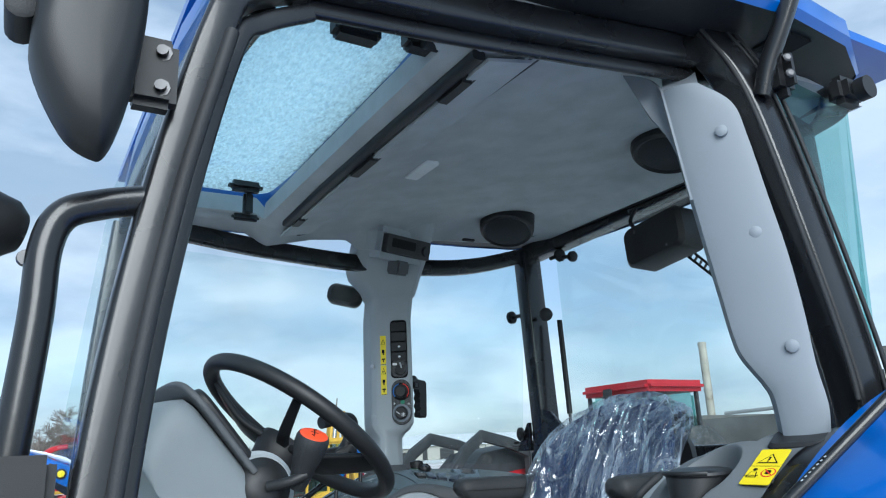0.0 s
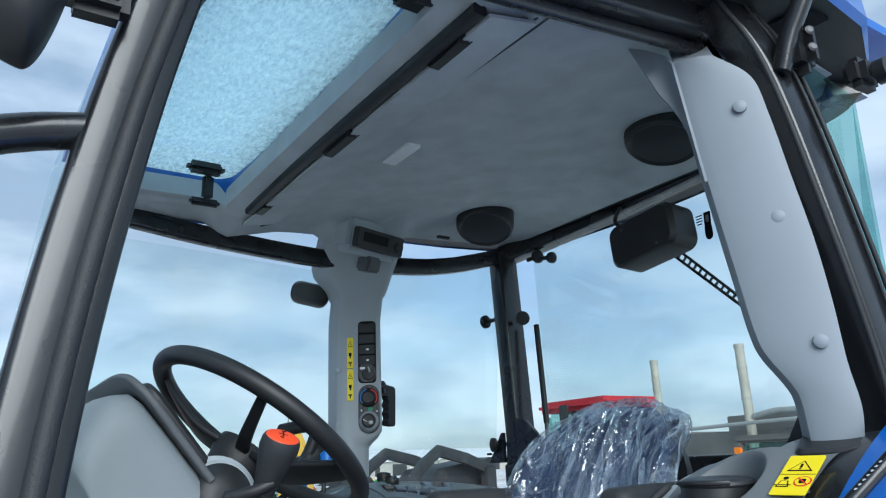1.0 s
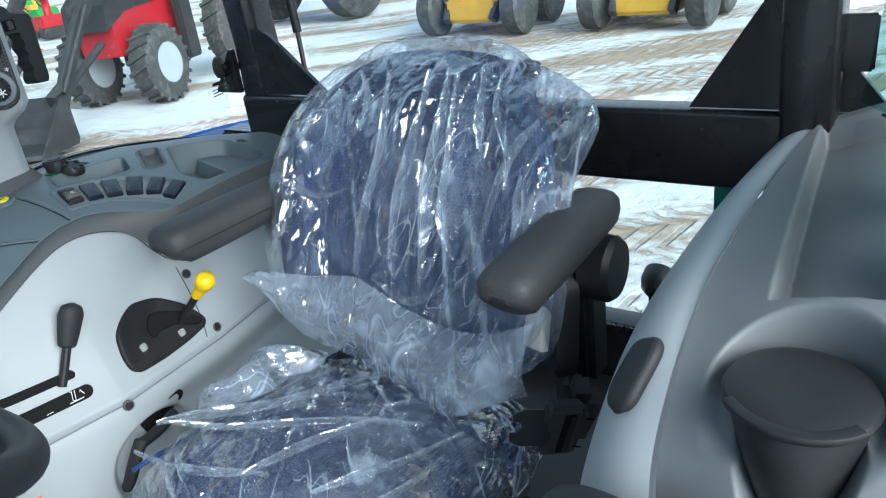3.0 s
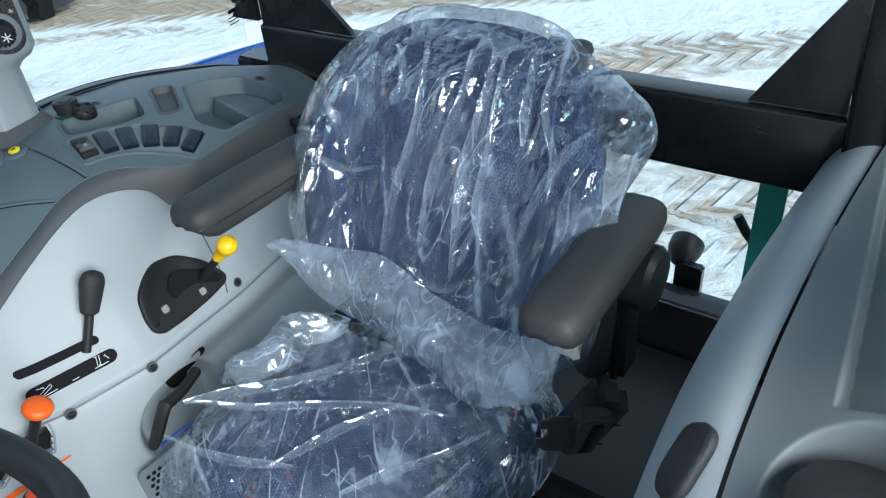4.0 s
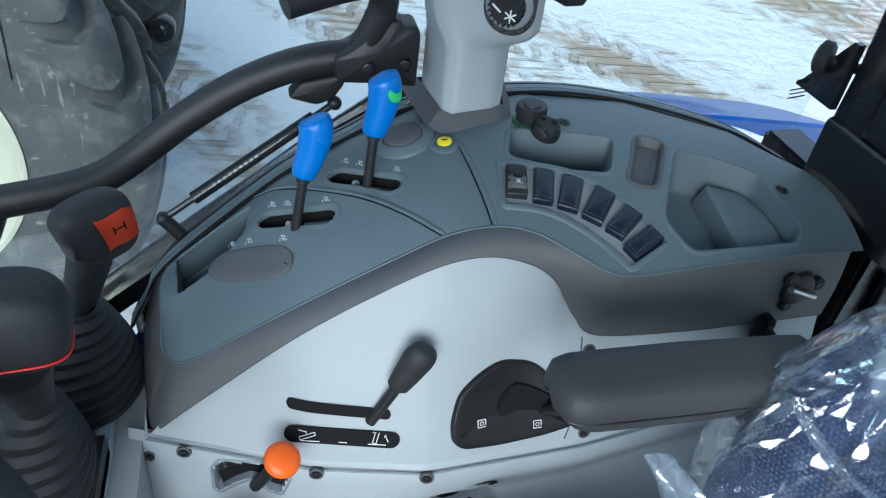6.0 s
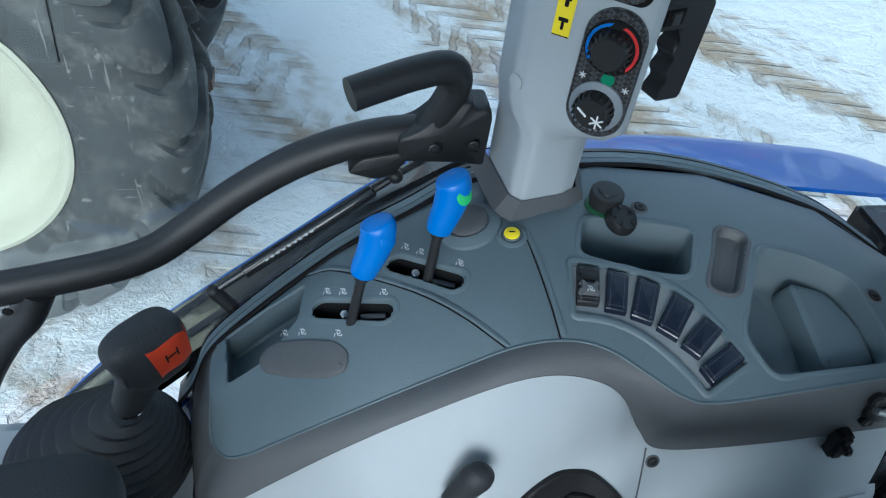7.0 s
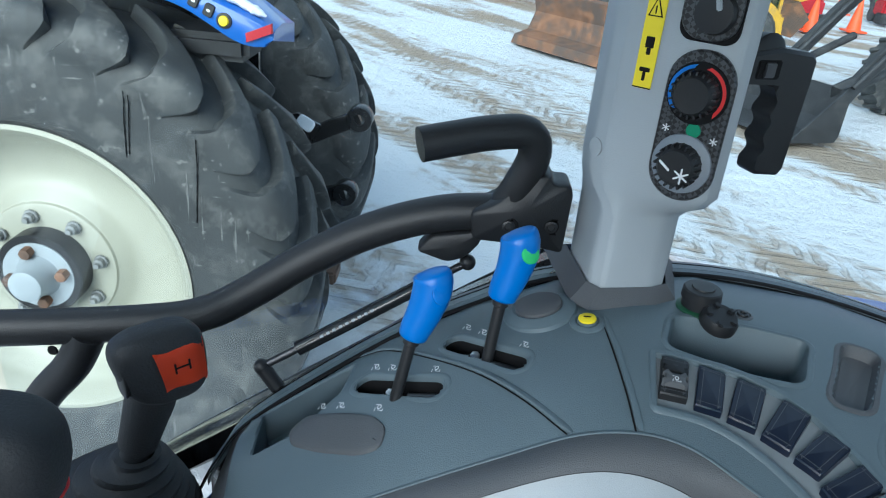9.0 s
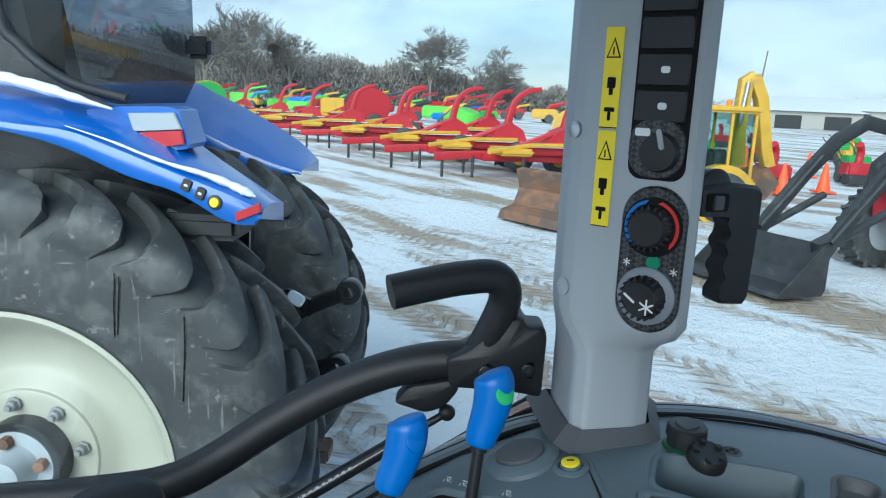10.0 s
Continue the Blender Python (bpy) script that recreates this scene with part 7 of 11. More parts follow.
    for x in (-0.021, 0.023):
        for a in (0, 60, 120):
            part("snow_symbol", slab(bm_(), rounded(0.0009, 0.0075, 0.0004, 1), 0.0004 + a * 1e-6, m @ Matrix.Translation((x, -0.004 if x < 0 else -0.007, 0.0052)) @ pose(0, 0, 0, 0, 0, a)), M_WHITE, pn)
    # switch stack
    m = face(2.005, 0.020, 0.0)
    st = part("switch_panel", slab(bm_(), rounded(0.052, 0.180, 0.012, 5), 0.003, m, 0.001), M_INK, t, "black switch panel")
    for i in range(4):
        sm = m @ Matrix.Translation((0, 0.068 - i * 0.031, 0.003))
        sw = part("rocker_switch", slab(bm_(), rounded(0.046, 0.027, 0.002, 2), 0.004, sm, 0.0015), M_BLACK, st)
        if i > 1:
            part("symbol", slab(bm_(), rounded(0.008, 0.006, 0.002, 2), 0.0004, sm @ Matrix.Translation((0.002, 0, 0.0042))), M_WHITE, sw)
    sm = m @ Matrix.Translation((0, -0.062, 0.003))
    wd = part("work_light_dial", slab(bm_(), rounded(0.050, 0.052, 0.020, 6), 0.004, sm, 0.001), M_CARBON, st)
    part("dial", lathe(bm_(), sm @ Vector((0.004, -0.003, 0.003)), sm.to_3x3() @ Vector((0, 0, 1)), [(0, 0.018), (0.009, 0.016), (0.010, 0.004)], 24), M_BLACK, wd)
    part("pointer", box(bm_(), (-0.0022, -0.004, 0), (0.0022, 0.014, 0.004), 0.001, sm @ Matrix.Translation((0.008, 0.004, 0.012)) @ pose(0, 0, 0, 0, 0, 15)), M_LIGHT, wd)
    part("symbol", slab(bm_(), rounded(0.014, 0.007, 0.002, 2), 0.0006, sm @ Matrix.Translation((-0.013, 0.014, 0.0042))), M_WHITE, wd)
    # yellow sticker strip on the canted flank
    def flank(z, k, lift=0.0006):
        s = at(up, z)
        p = s[1].lerp(s[2], k)
        u = (s[2] - s[1]).normalized()
        nn = Vector((u.y, -u.x, 0)).normalized()
        return frame_at(p + nn * lift, nn + Vector((0, 0, 0.0)), (0, 0, 1))
    m = face(1.957, -0.029, 0.0006)
    for dz in (0.046, -0.046):
        mm = m @ Matrix.Translation((0, dz, 0))
        s = part("warning_sticker", slab(bm_(), rounded(0.0175, 0.090, 0.001, 1), 0.0008, mm), M_STICKER, t, "narrow yellow warning sticker")
        part("triangle", slab(bm_(), [(-0.007, 0.018), (0.007, 0.018), (0, 0.036)], 0.0003, mm @ Matrix.Translation((0, 0, 0.0008))), M_INK, s)
        part("triangle_field", slab(bm_(), [(-0.0052, 0.0192), (0.0052, 0.0192), (0, 0.0332)], 0.0003, mm @ Matrix.Translation((0, 0, 0.0012))), M_STICKER, s)
        part("mark", slab(bm_(), rounded(0.0012, 0.007, 0.0004, 1), 0.0003, mm @ Matrix.Translation((0, 0.024, 0.0016))), M_INK, s)
        for y0, w, h in ((-0.004, 0.008, 0.010), (-0.012, 0.004, 0.006), (-0.028, 0.010, 0.004), (-0.034, 0.003, 0.008)):
            part("pictogram", slab(bm_(), rounded(w, h, 0.001, 2), 0.0003, mm @ Matrix.Translation((0, y0, 0.0008))), M_INK, s)
        part("border", slab(bm_(), [(-0.0085, -0.0448), (0.0085, -0.0448), (0.0085, -0.0438), (-0.0085, -0.0438)], 0.0003, mm @ Matrix.Translation((0, 0, 0.0008))), M_INK, s)
    m = flank(1.955, 0.4)
    part("screw", lathe(bm_(), m.translation, m.to_3x3() @ Vector((0, 0, 1)), [(0, 0.008), (0.003, 0.008), (0.005, 0.004)], 14), M_STEEL, t)
    m = flank(1.80, 0.35)
    part("plug", lathe(bm_(), m.translation, m.to_3x3() @ Vector((0, 0, 1)), [(0, 0.009), (0.0015, 0.009), (0.002, 0.006)], 18), M_PILLAR, t)
    # radio in the head
    rm = frame_at((1.117, 1.935, 2.283), (0.28, -0.93, -0.25), (0, 0, 1))
    rd = part("radio", slab(bm_(), rounded(0.180, 0.056, 0.006, 3), 0.02, rm @ Matrix.Translation((0, 0, -0.012)), 0.003), M_BLACK, t, "black car radio")
    part("display", slab(bm_(), rounded(0.095, 0.026, 0.003, 2), 0.001, rm @ Matrix.Translation((-0.022, 0.004, 0.008))), M_INK, rd)
    part("volume_knob", lathe(bm_(), rm @ Vector((0.068, -0.002, 0.008)), rm.to_3x3() @ Vector((0, 0, 1)), [(0, 0.016), (0.007, 0.014), (0.008, 0.004)], 22), M_RUBBER, rd)
    for i in range(5):
        part("button", box(bm_(), (0.030 + i * 0.0, -0.020 + i * 0.009, 0.008), (0.046, -0.014 + i * 0.009, 0.010), 0.001, rm), M_RUBBER, rd)
    part("radio_hood", box(bm_(), (-0.105, -0.045, -0.09), (0.105, 0.052, -0.004), 0.02, rm), M_PILLAR, t, angle=50)
    part("ledge", box(bm_(), (-0.02, -0.085, -0.06), (0.03, -0.042, -0.008), 0.006, rm), M_ANTH, t)
    # right door handle seen beyond the pillar
    t2 = thing("grab_grip", (1.25, 2.13, 1.80), "black finger-grooved grip on the side window", "handle")
    hm = frame_at((1.236, 2.135, 1.858), (0.35, -0.93, 0), (0, 0, 1))
    grip = [(0.004, -0.0575)]
    for i in range(25):
        k = i / 24
        grip.append((0.0062 + 0.0030 * math.cos(k * 3 * 2 * math.pi + 2.6), -0.053 + 0.074 * k))
    grip += [(0.0055, 0.0265), (-0.001, 0.0275), (-0.030, 0.0268), (-0.030, 0.0515), (0.002, 0.056), (0.036, 0.0525), (0.0415, 0.048), (0.042, 0.030), (0.0385, -0.058), (0.035, -0.063), (0.008, -0.061)]
    part("grip", slab(bm_(), grip, 0.024, hm @ Matrix.Translation((0, 0, -0.014)), 0.0035), M_BLACK, t2, angle=40)
    part("pivot", lathe(bm_(), hm @ Vector((-0.008, 0.050, -0.013)), hm.to_3x3() @ Vector((0, 0.1, 1)), [(0, 0.0165), (0.016, 0.0165), (0.018, 0.013), (0.019, 0.004)], 24), M_BLACK, t2)
    part("mount", box(bm_(), (-0.024, 0.029, 0.0085), (0.002, 0.046, 0.0115), 0.002, hm), M_INK, t2)
    part("bolt", box(bm_(), (-0.018, 0.031, 0.011), (-0.006, 0.044, 0.0145), 0.001, hm), M_DARKSTEEL, t2)
    return t


right_post()


CAST = [(0.985, 1.706), (1.0108, 1.718), (1.030, 1.738), (1.041, 1.752), (1.066, 1.756), (1.0707, 1.746), (1.0875, 1.7465), (1.0936, 1.735), (1.0918, 1.665), (1.0594, 1.670), (1.0307, 1.671), (0.990, 1.672)]
WEB = [(0.929, 1.646), (0.9457, 1.668), (1.0022, 1.680), (1.0023, 1.664), (0.987, 1.643), (0.966, 1.635)]
SLOTS = (((1.0236, 1.0388), 1.694), ((1.0715, 1.0820), 1.698))


def grab_rail():
    t = thing("door_rail", (0.8, 2.2, 1.55), "black tubular grab rail across the door", "rail")
    bm = bm_()
    tube(bm, [(0.18, 2.07, 1.538), (0.34, 2.09, 1.545), (0.513, 2.118, 1.551), (0.64, 2.145, 1.556), (0.70, 2.163, 1.563), (0.745, 2.183, 1.583), (0.806, 2.203, 1.622), (0.88, 2.212, 1.664), (0.96, 2.215, 1.692), (1.045, 2.217, 1.700)], 0.0200, 8, 20,
         scale=lambda k: 1.0 if k < 0.55 else 1.0 + 0.12 * (k - 0.55))
    part("tube", bm, M_RAIL, t, "soft black covered tube", angle=60)
    bm = bm_()
    tube(bm, [(1.018, 2.214, 1.700), (1.034, 2.205, 1.735), (1.046, 2.198, 1.775), (1.034, 2.190, 1.798), (1.000, 2.178, 1.799), (0.960, 2.164, 1.793), (0.928, 2.153, 1.787)], 0.0178, 8, 20)
    part("grip", bm, M_RAIL, t, "soft black grip", angle=60)
    def casting(name, outline, y0, y1, label=""):
        """A cast plate lying in the door's plane, its outline rounded and its face swelling to the middle."""
        loop = round_loop(outline, 0.008, 4)
        depth = y1 - y0
        return part(name, tub(loop, lambda x, z, h: Vector((x, y1 - h, z)), [(0.0, 0.0), (0.0, depth * 0.62), (0.0006, depth * 0.82), (0.0018, depth * 0.95), (0.0034, depth)]), M_RAIL, t, label, angle=60)
    cast = casting("bracket", CAST, 2.190, 2.232, "black cast rail bracket")
    for (ax, bx), z in SLOTS:
        slot = stadium((ax, z), (bx, z), 0.0088, 6)
        so = part("bolt_slot", tub(slot, lambda x, zz, h: Vector((x, 2.190 - h, zz)), [(-0.0014, -0.001), (0.0, 0.0008), (0.0006, 0.0010)]), M_INK, cast)
        part("bolt", lathe(bm_(), ((ax + bx) / 2 - 0.003, 2.1892, z), (0, -1, 0.1), [(0, 0.0072), (0.0022, 0.0068), (0.003, 0.0045), (0.0014, 0.0035)], 12), M_BLACK, so)
    casting("web", WEB, 2.203, 2.226)
    bm = bm_()
    tube(bm, [(0.585, 2.128, 1.548), (0.56, 2.13, 1.50), (0.52, 2.13, 1.45), (0.47, 2.125, 1.36), (0.42, 2.115, 1.20), (0.40, 2.11, 1.0)], 0.020, 8, 18)
    part("door_tube", bm, M_RAIL, t, "black lower door tube", angle=60)
    part("screw", lathe(bm_(), (0.555, 2.107, 1.534), (0, -1, 0), [(0, 0.006), (0.002, 0.005)], 10), M_INK, t)
    # gas strut of the door
    t = thing("gas_strut", (0.77, 2.15, 1.50), "black gas strut with ball joints beside the rail", "gas strut", "gas struts")
    a, b = Vector((0.768, 2.150, 1.508)), Vector((0.990, 2.214, 1.634))
    d = (b - a).normalized()
    part("tube", lathe(bm_(), a + d * 0.045, d, [(0, 0.0085), (0.185, 0.0085), (0.187, 0.006)], 18), M_FRAME, t)
    part("rod", cyl(bm_(), a, b, 0.0045), M_DARKSTEEL, t)
    for p in (a, b):
        bm = bm_()
        bmesh.ops.create_uvsphere(bm, u_segments=14, v_segments=10, radius=0.0095, matrix=Matrix.Translation(p))
        part("ball_joint", bm, M_BLACK, t)
    part("stud", cyl(bm_(), a, a + Vector((0.022, -0.004, -0.028)), 0.009), M_BLACK, t)
    bm = bm_()
    for i in range(9):
        p = a + d * (0.08 + i * 0.008)
        box(bm, (-0.0014, -0.0022, 0), (0.0014, 0.0022, 0.0003), 0, frame_at(p + Vector((-0.002, -0.0082, 0.003)), (0, -1, 0.3), d))
    part("lettering", bm, M_PILLAR, t)


grab_rail()


def side_mirror():
    t = thing("wing_mirror", (1.0, 2.25, 2.19), "small black mirror seen beyond the control pillar", "mirror")
    part("housing", slab(bm_(), rounded(0.115, 0.066, 0.028, 6), 0.035, frame_at((1.045, 2.245, 2.19), (-0.35, -0.9, 0.05), (0.25, 0, 1)), 0.012), M_BLACK, t)
    part("arm", cyl(bm_(), (1.06, 2.25, 2.19), (1.15, 2.17, 2.22), 0.009), M_BLACK, t)


side_mirror()


# ---- steering ----
def steering():
    t = thing("steering_column", (0.42, CY, 1.0), "grey moulded steering column with an instrument hood", "steering column")
    # pale cowl: side profile swept across
    prof = [(0.560, 1.18), (0.535, 1.40), (0.523, 1.54), (0.514, 1.605), (0.490, 1.645), (0.458, 1.684), (0.414, 1.738), (0.380, 1.778), (0.366, 1.788), (0.345, 1.786), (0.328, 1.770), (0.313, 1.745), (0.304, 1.722), (0.302, 1.703), (0.307, 1.688), (0.318, 1.677), (0.328, 1.665), (0.331, 1.63), (0.335, 1.40), (0.32, 1.18)]
    bm = bm_()
    ys = [(1.232, 0.80), (1.234, 0.88), (1.240, 0.94), (1.252, 0.98), (1.275, 1.0), (1.40, 1.02), (1.55, 1.02), (1.675, 1.0), (1.698, 0.98), (1.710, 0.94), (1.716, 0.88), (1.718, 0.80)]
    cx, cz = 0.42, 1.5
    rings = [[bm.verts.new((cx + (x - cx) * k, y, cz + (z - cz) * (k if z > cz else 1))) for x, z in prof] for y, k in ys]
    for a, b in zip(rings, rings[1:]):
        for i in range(len(prof)):
            bm.faces.new((a[i], a[(i + 1) % len(prof)], b[(i + 1) % len(prof)], b[i]))
    bm.faces.new(rings[0])
    bm.faces.new(rings[-1])
    part("cowl", bm, M_COWL, t, "pale grey instrument cowl", angle=60)
    # dark instrument face and hood lip
    bm = bm_()
    slab(bm, rounded(0.42, 0.155, 0.03, 5), 0.02, frame_at((0.425, CY, 1.735), (0.78, 0, 0.62), (-0.62, 0, 0.78)), 0.006)
    part("instrument_face", bm, M_BLACK, t, "black instrument panel")
    bm = bm_()
    sweep(bm, smooth_line([(0.470, 1.246, 1.674), (0.425, 1.246, 1.730), (0.382, 1.25, 1.784), (0.366, 1.30, 1.803), (0.366, CY, 1.806), (0.366, 1.65, 1.803), (0.378, 1.70, 1.793), (0.425, 1.704, 1.730), (0.470, 1.704, 1.674)], 6), rounded(0.034, 0.010, 0.004, 3), up=(0.78, 0, 0.62))
    part("hood_lip", bm, M_ANTH, t, "dark hood lip")
    # round pivot cover with the shuttle lever
    part("pivot_cover", lathe(bm_(), (0.485, 1.252, 1.650), (0, -1, 0.15), [(-0.02, 0.047), (0.004, 0.046), (0.010, 0.040), (0.016, 0.034), (0.022, 0.026), (0.024, 0.010)], 32), M_BLACK, t, "round black pivot cover")
    part("ring_light", lathe(bm_(), (0.485, 1.254, 1.650), (0, -1, 0.15), [(-0.02, 0.060), (-0.012, 0.059), (-0.006, 0.052), (-0.008, 0.046)], 32), M_LIGHT, t)
    part("screw", lathe(bm_(), (0.545, 1.236, 1.52), (0, -1, 0), [(0, 0.007), (0.003, 0.006)], 12), M_BLACK, t)
    # wheel
    c = Vector((0.628, 1.498, 1.746))
    n = Vector((math.cos(radians(52)), 0.04, math.sin(radians(52)))).normalized()
    m = frame_at(c, n, (-1, 0, 0.6))
    t = thing("steering_wheel", c, "black padded steering wheel with three spokes", "steering wheel")
    R = 0.205
    bm = bm_()
    sweep(bm, [m @ Vector((R * math.cos(a), R * math.sin(a), 0)) for a in [2 * math.pi * i / 96 for i in range(97)]], ring(0.0158, 18), up=n, cap=False)
    part("rim", bm, M_RAIL, t, "soft black rim", angle=60)
    for a in (58, 215, 157):
        bm = bm_()
        u = Vector((math.cos(radians(a)), math.sin(radians(a)), 0))
        pts = [m @ (u * r + Vector((0, 0, z))) for r, z in ((0.03, -0.050), (0.09, -0.046), (0.14, -0.028), (0.197, -0.002))]
        sweep(bm, smooth_line(pts, 6), rounded(0.070 if a != 157 else 0.024, 0.014, 0.006, 3), up=n, scale=lambda k: 1.10 - 0.38 * k)
        part("spoke", bm, M_BLACK, t)
    part("hub", lathe(bm_(), m @ Vector((0, 0, -0.10)), n, [(0, 0.045), (0.03, 0.050), (0.05, 0.056), (0.066, 0.052), (0.072, 0.030), (0.072, 0.003)], 32), M_BLACK, t, "black hub")
    part("shaft", cyl(bm_(), m @ Vector((0, 0, -0.09)), m @ Vector((0, 0, -0.26)), 0.034, 0.055), M_BLACK, t, "ribbed shaft cover")
    for i in range(4):
        part("shaft_rib", lathe(bm_(), m @ Vector((0, 0, -0.10 - i * 0.016)), n, [(0, 0.050), (0.006, 0.050)], 24), M_RUBBER, t)
    # shuttle lever with the orange cap
    t = thing("shuttle_lever", (0.50, 1.24, 1.65), "black shuttle lever with an orange cap beside the wheel", "lever")
    bm = bm_()
    tube(bm, [(0.487, 1.224, 1.652), (0.515, 1.205, 1.658), (0.540, 1.196, 1.668)], 0.008)
    part("arm", bm, M_BLACK, t)
    ax = Vector((0.12, -0.42, 0.78)).normalized()
    part("knob", lathe(bm_(), (0.533, 1.222, 1.648), ax, [(0, 0.013), (0.02, 0.0165), (0.05, 0.022), (0.072, 0.0265), (0.084, 0.026), (0.089, 0.0235)], 28), M_RUBBER, t, "black bulb knob", angle=60)
    cp = part("cap", lathe(bm_(), Vector((0.533, 1.222, 1.648)) + ax * 0.087, ax, [(0, 0.0235), (0.003, 0.022), (0.005, 0.017), (0.006, 0.002)], 28), M_REDOR, t, "orange cap with a black direction mark")
    mm = frame_at(Vector((0.533, 1.222, 1.648)) + ax * 0.0925, ax, (-0.6, 0, 0.8))
    for x, y, w, h, a in ((0, 0, 0.016, 0.0022, 10), (-0.011, 0, 0.007, 0.002, 45), (0.011, 0.001, 0.007, 0.002, -45), (0.0, 0.0, 0.0022, 0.012, 5)):
        part("mark", slab(bm_(), rounded(w, h, 0.0006, 1), 0.0006 + abs(a) * 1e-6, mm @ Matrix.Translation((x, y, 0)) @ pose(0, 0, 0, 0, 0, a)), M_INK, cp)
    # short stalk on the far side of the column
    t = thing("column_stalk", (0.55, 1.66, 1.68), "short black control stalk on the steering column", "stalk")
    bm = bm_()
    tube(bm, [(0.50, 1.68, 1.66), (0.555, 1.705, 1.665), (0.60, 1.72, 1.675)], 0.011)
    part("stalk", bm, M_RUBBER, t)


steering()


# ---- driver's seat ----
def crumple(p, amp, seed, stretch=(1, 1, 1)):
    q = Vector((p[0] * stretch[0], p[1] * stretch[1], p[2] * stretch[2]))
    a = noise.noise(q * 9 + Vector((seed, 0, 0)))
    b = noise.noise(q * 22 + Vector((0, seed, 0)))
    return amp * ((1 - abs(a) * 2.2) * 0.75 + (1 - abs(b) * 2.2) * 0.35)


def pad(name, fn, nu, nv, mat, parent, label="", angle=60):
    bm = bm_()
    sheet(bm, fn, nu, nv)
    bmesh.ops.remove_doubles(bm, verts=bm.verts, dist=0.0004)
    return part(name, bm, mat, parent, label, angle)


SEAT_Y = 1.475
BACK_Y = 1.470


def back_wide(z):
    return interp(z, [1.37, 1.45, 1.60, 1.70, 1.80], [0.222, 0.250, 0.242, 0.235, 0.205])


def back_front(y, z):
    """Depth of the backrest's cupped front face, whose side bolsters come forward."""
    w = abs(y - BACK_Y) / back_wide(z)
    x = interp(z, [1.35, 1.49, 1.61, 1.72, 1.80], [1.298, 1.336, 1.370, 1.410, 1.460])
    return x - 0.050 * step01(0.50, 0.95, w) * interp(z, [1.66, 1.78], [1.0, 0.3])


def back_shape(a, k, grow=0.0):
    """The backrest pad: a round the outline, k from the middle of the front over the edge to the middle of the back."""
    e = 2 / 3.0
    ca, sa = math.cos(a), math.sin(a)
    p, q = math.copysign(abs(ca) ** e, ca), math.copysign(abs(sa) ** e, sa)
    f = (min(1, k * 2) if k <= 0.5 else min(1, (1 - k) * 2)) ** 0.8
    z = 1.583 + (0.212 + grow * 0.5) * q * f
    y = BACK_Y + (back_wide(z) + grow * 0.6) * p * f
    edge = f ** 6
    x = back_front(y, z) + 0.034 * edge - grow * 0.6 * (1 - edge)
    if k > 0.5:
        rim = back_front(BACK_Y + back_wide(z) * p, z) + 0.034
        x = rim + (0.085 + interp(z, [1.40, 1.80], [0.02, 0.0])) * (1 - f ** 3) + 0.05 * (1 - f)
    elif not grow:
        x += 0.008 * math.exp(-((abs(y - BACK_Y) - 0.118) / 0.006) ** 2) * (1 - edge)
    return Vector((x, y, z))


def cushion_top(x):
    return 1.342 + 0.16 * (1.165 - x)


def cushion_shape(a, k, grow=0.0):
    hw, hl = 0.212 + grow * 0.5, 0.232 + grow * 0.5
    e = 2 / 3.6
    ca, sa = math.cos(a), math.sin(a)
    f = (min(1, k * 2) if k <= 0.5 else min(1, (1 - k) * 2)) ** 0.8
    x = math.copysign(abs(ca) ** e, ca) * hl * f
    y = math.copysign(abs(sa) ** e, sa) * hw * f
    edge = f ** 6
    z = -0.055 * edge if k <= 0.5 else -0.11 + 0.055 * edge
    if k <= 0.5:
        z += 0.020 * step01(0.55, 0.9, abs(y) / hw) * (1 - edge)
        z -= 0.030 * step01(0.15, 0.5, -x / hl - 0.45)
        if not grow:
            z -= 0.006 * math.exp(-((abs(y) - 0.135) / 0.006) ** 2) * (1 - edge)
    return Vector((1.163 + x, SEAT_Y + y, cushion_top(1.163 + x) + z + grow * 0.3))


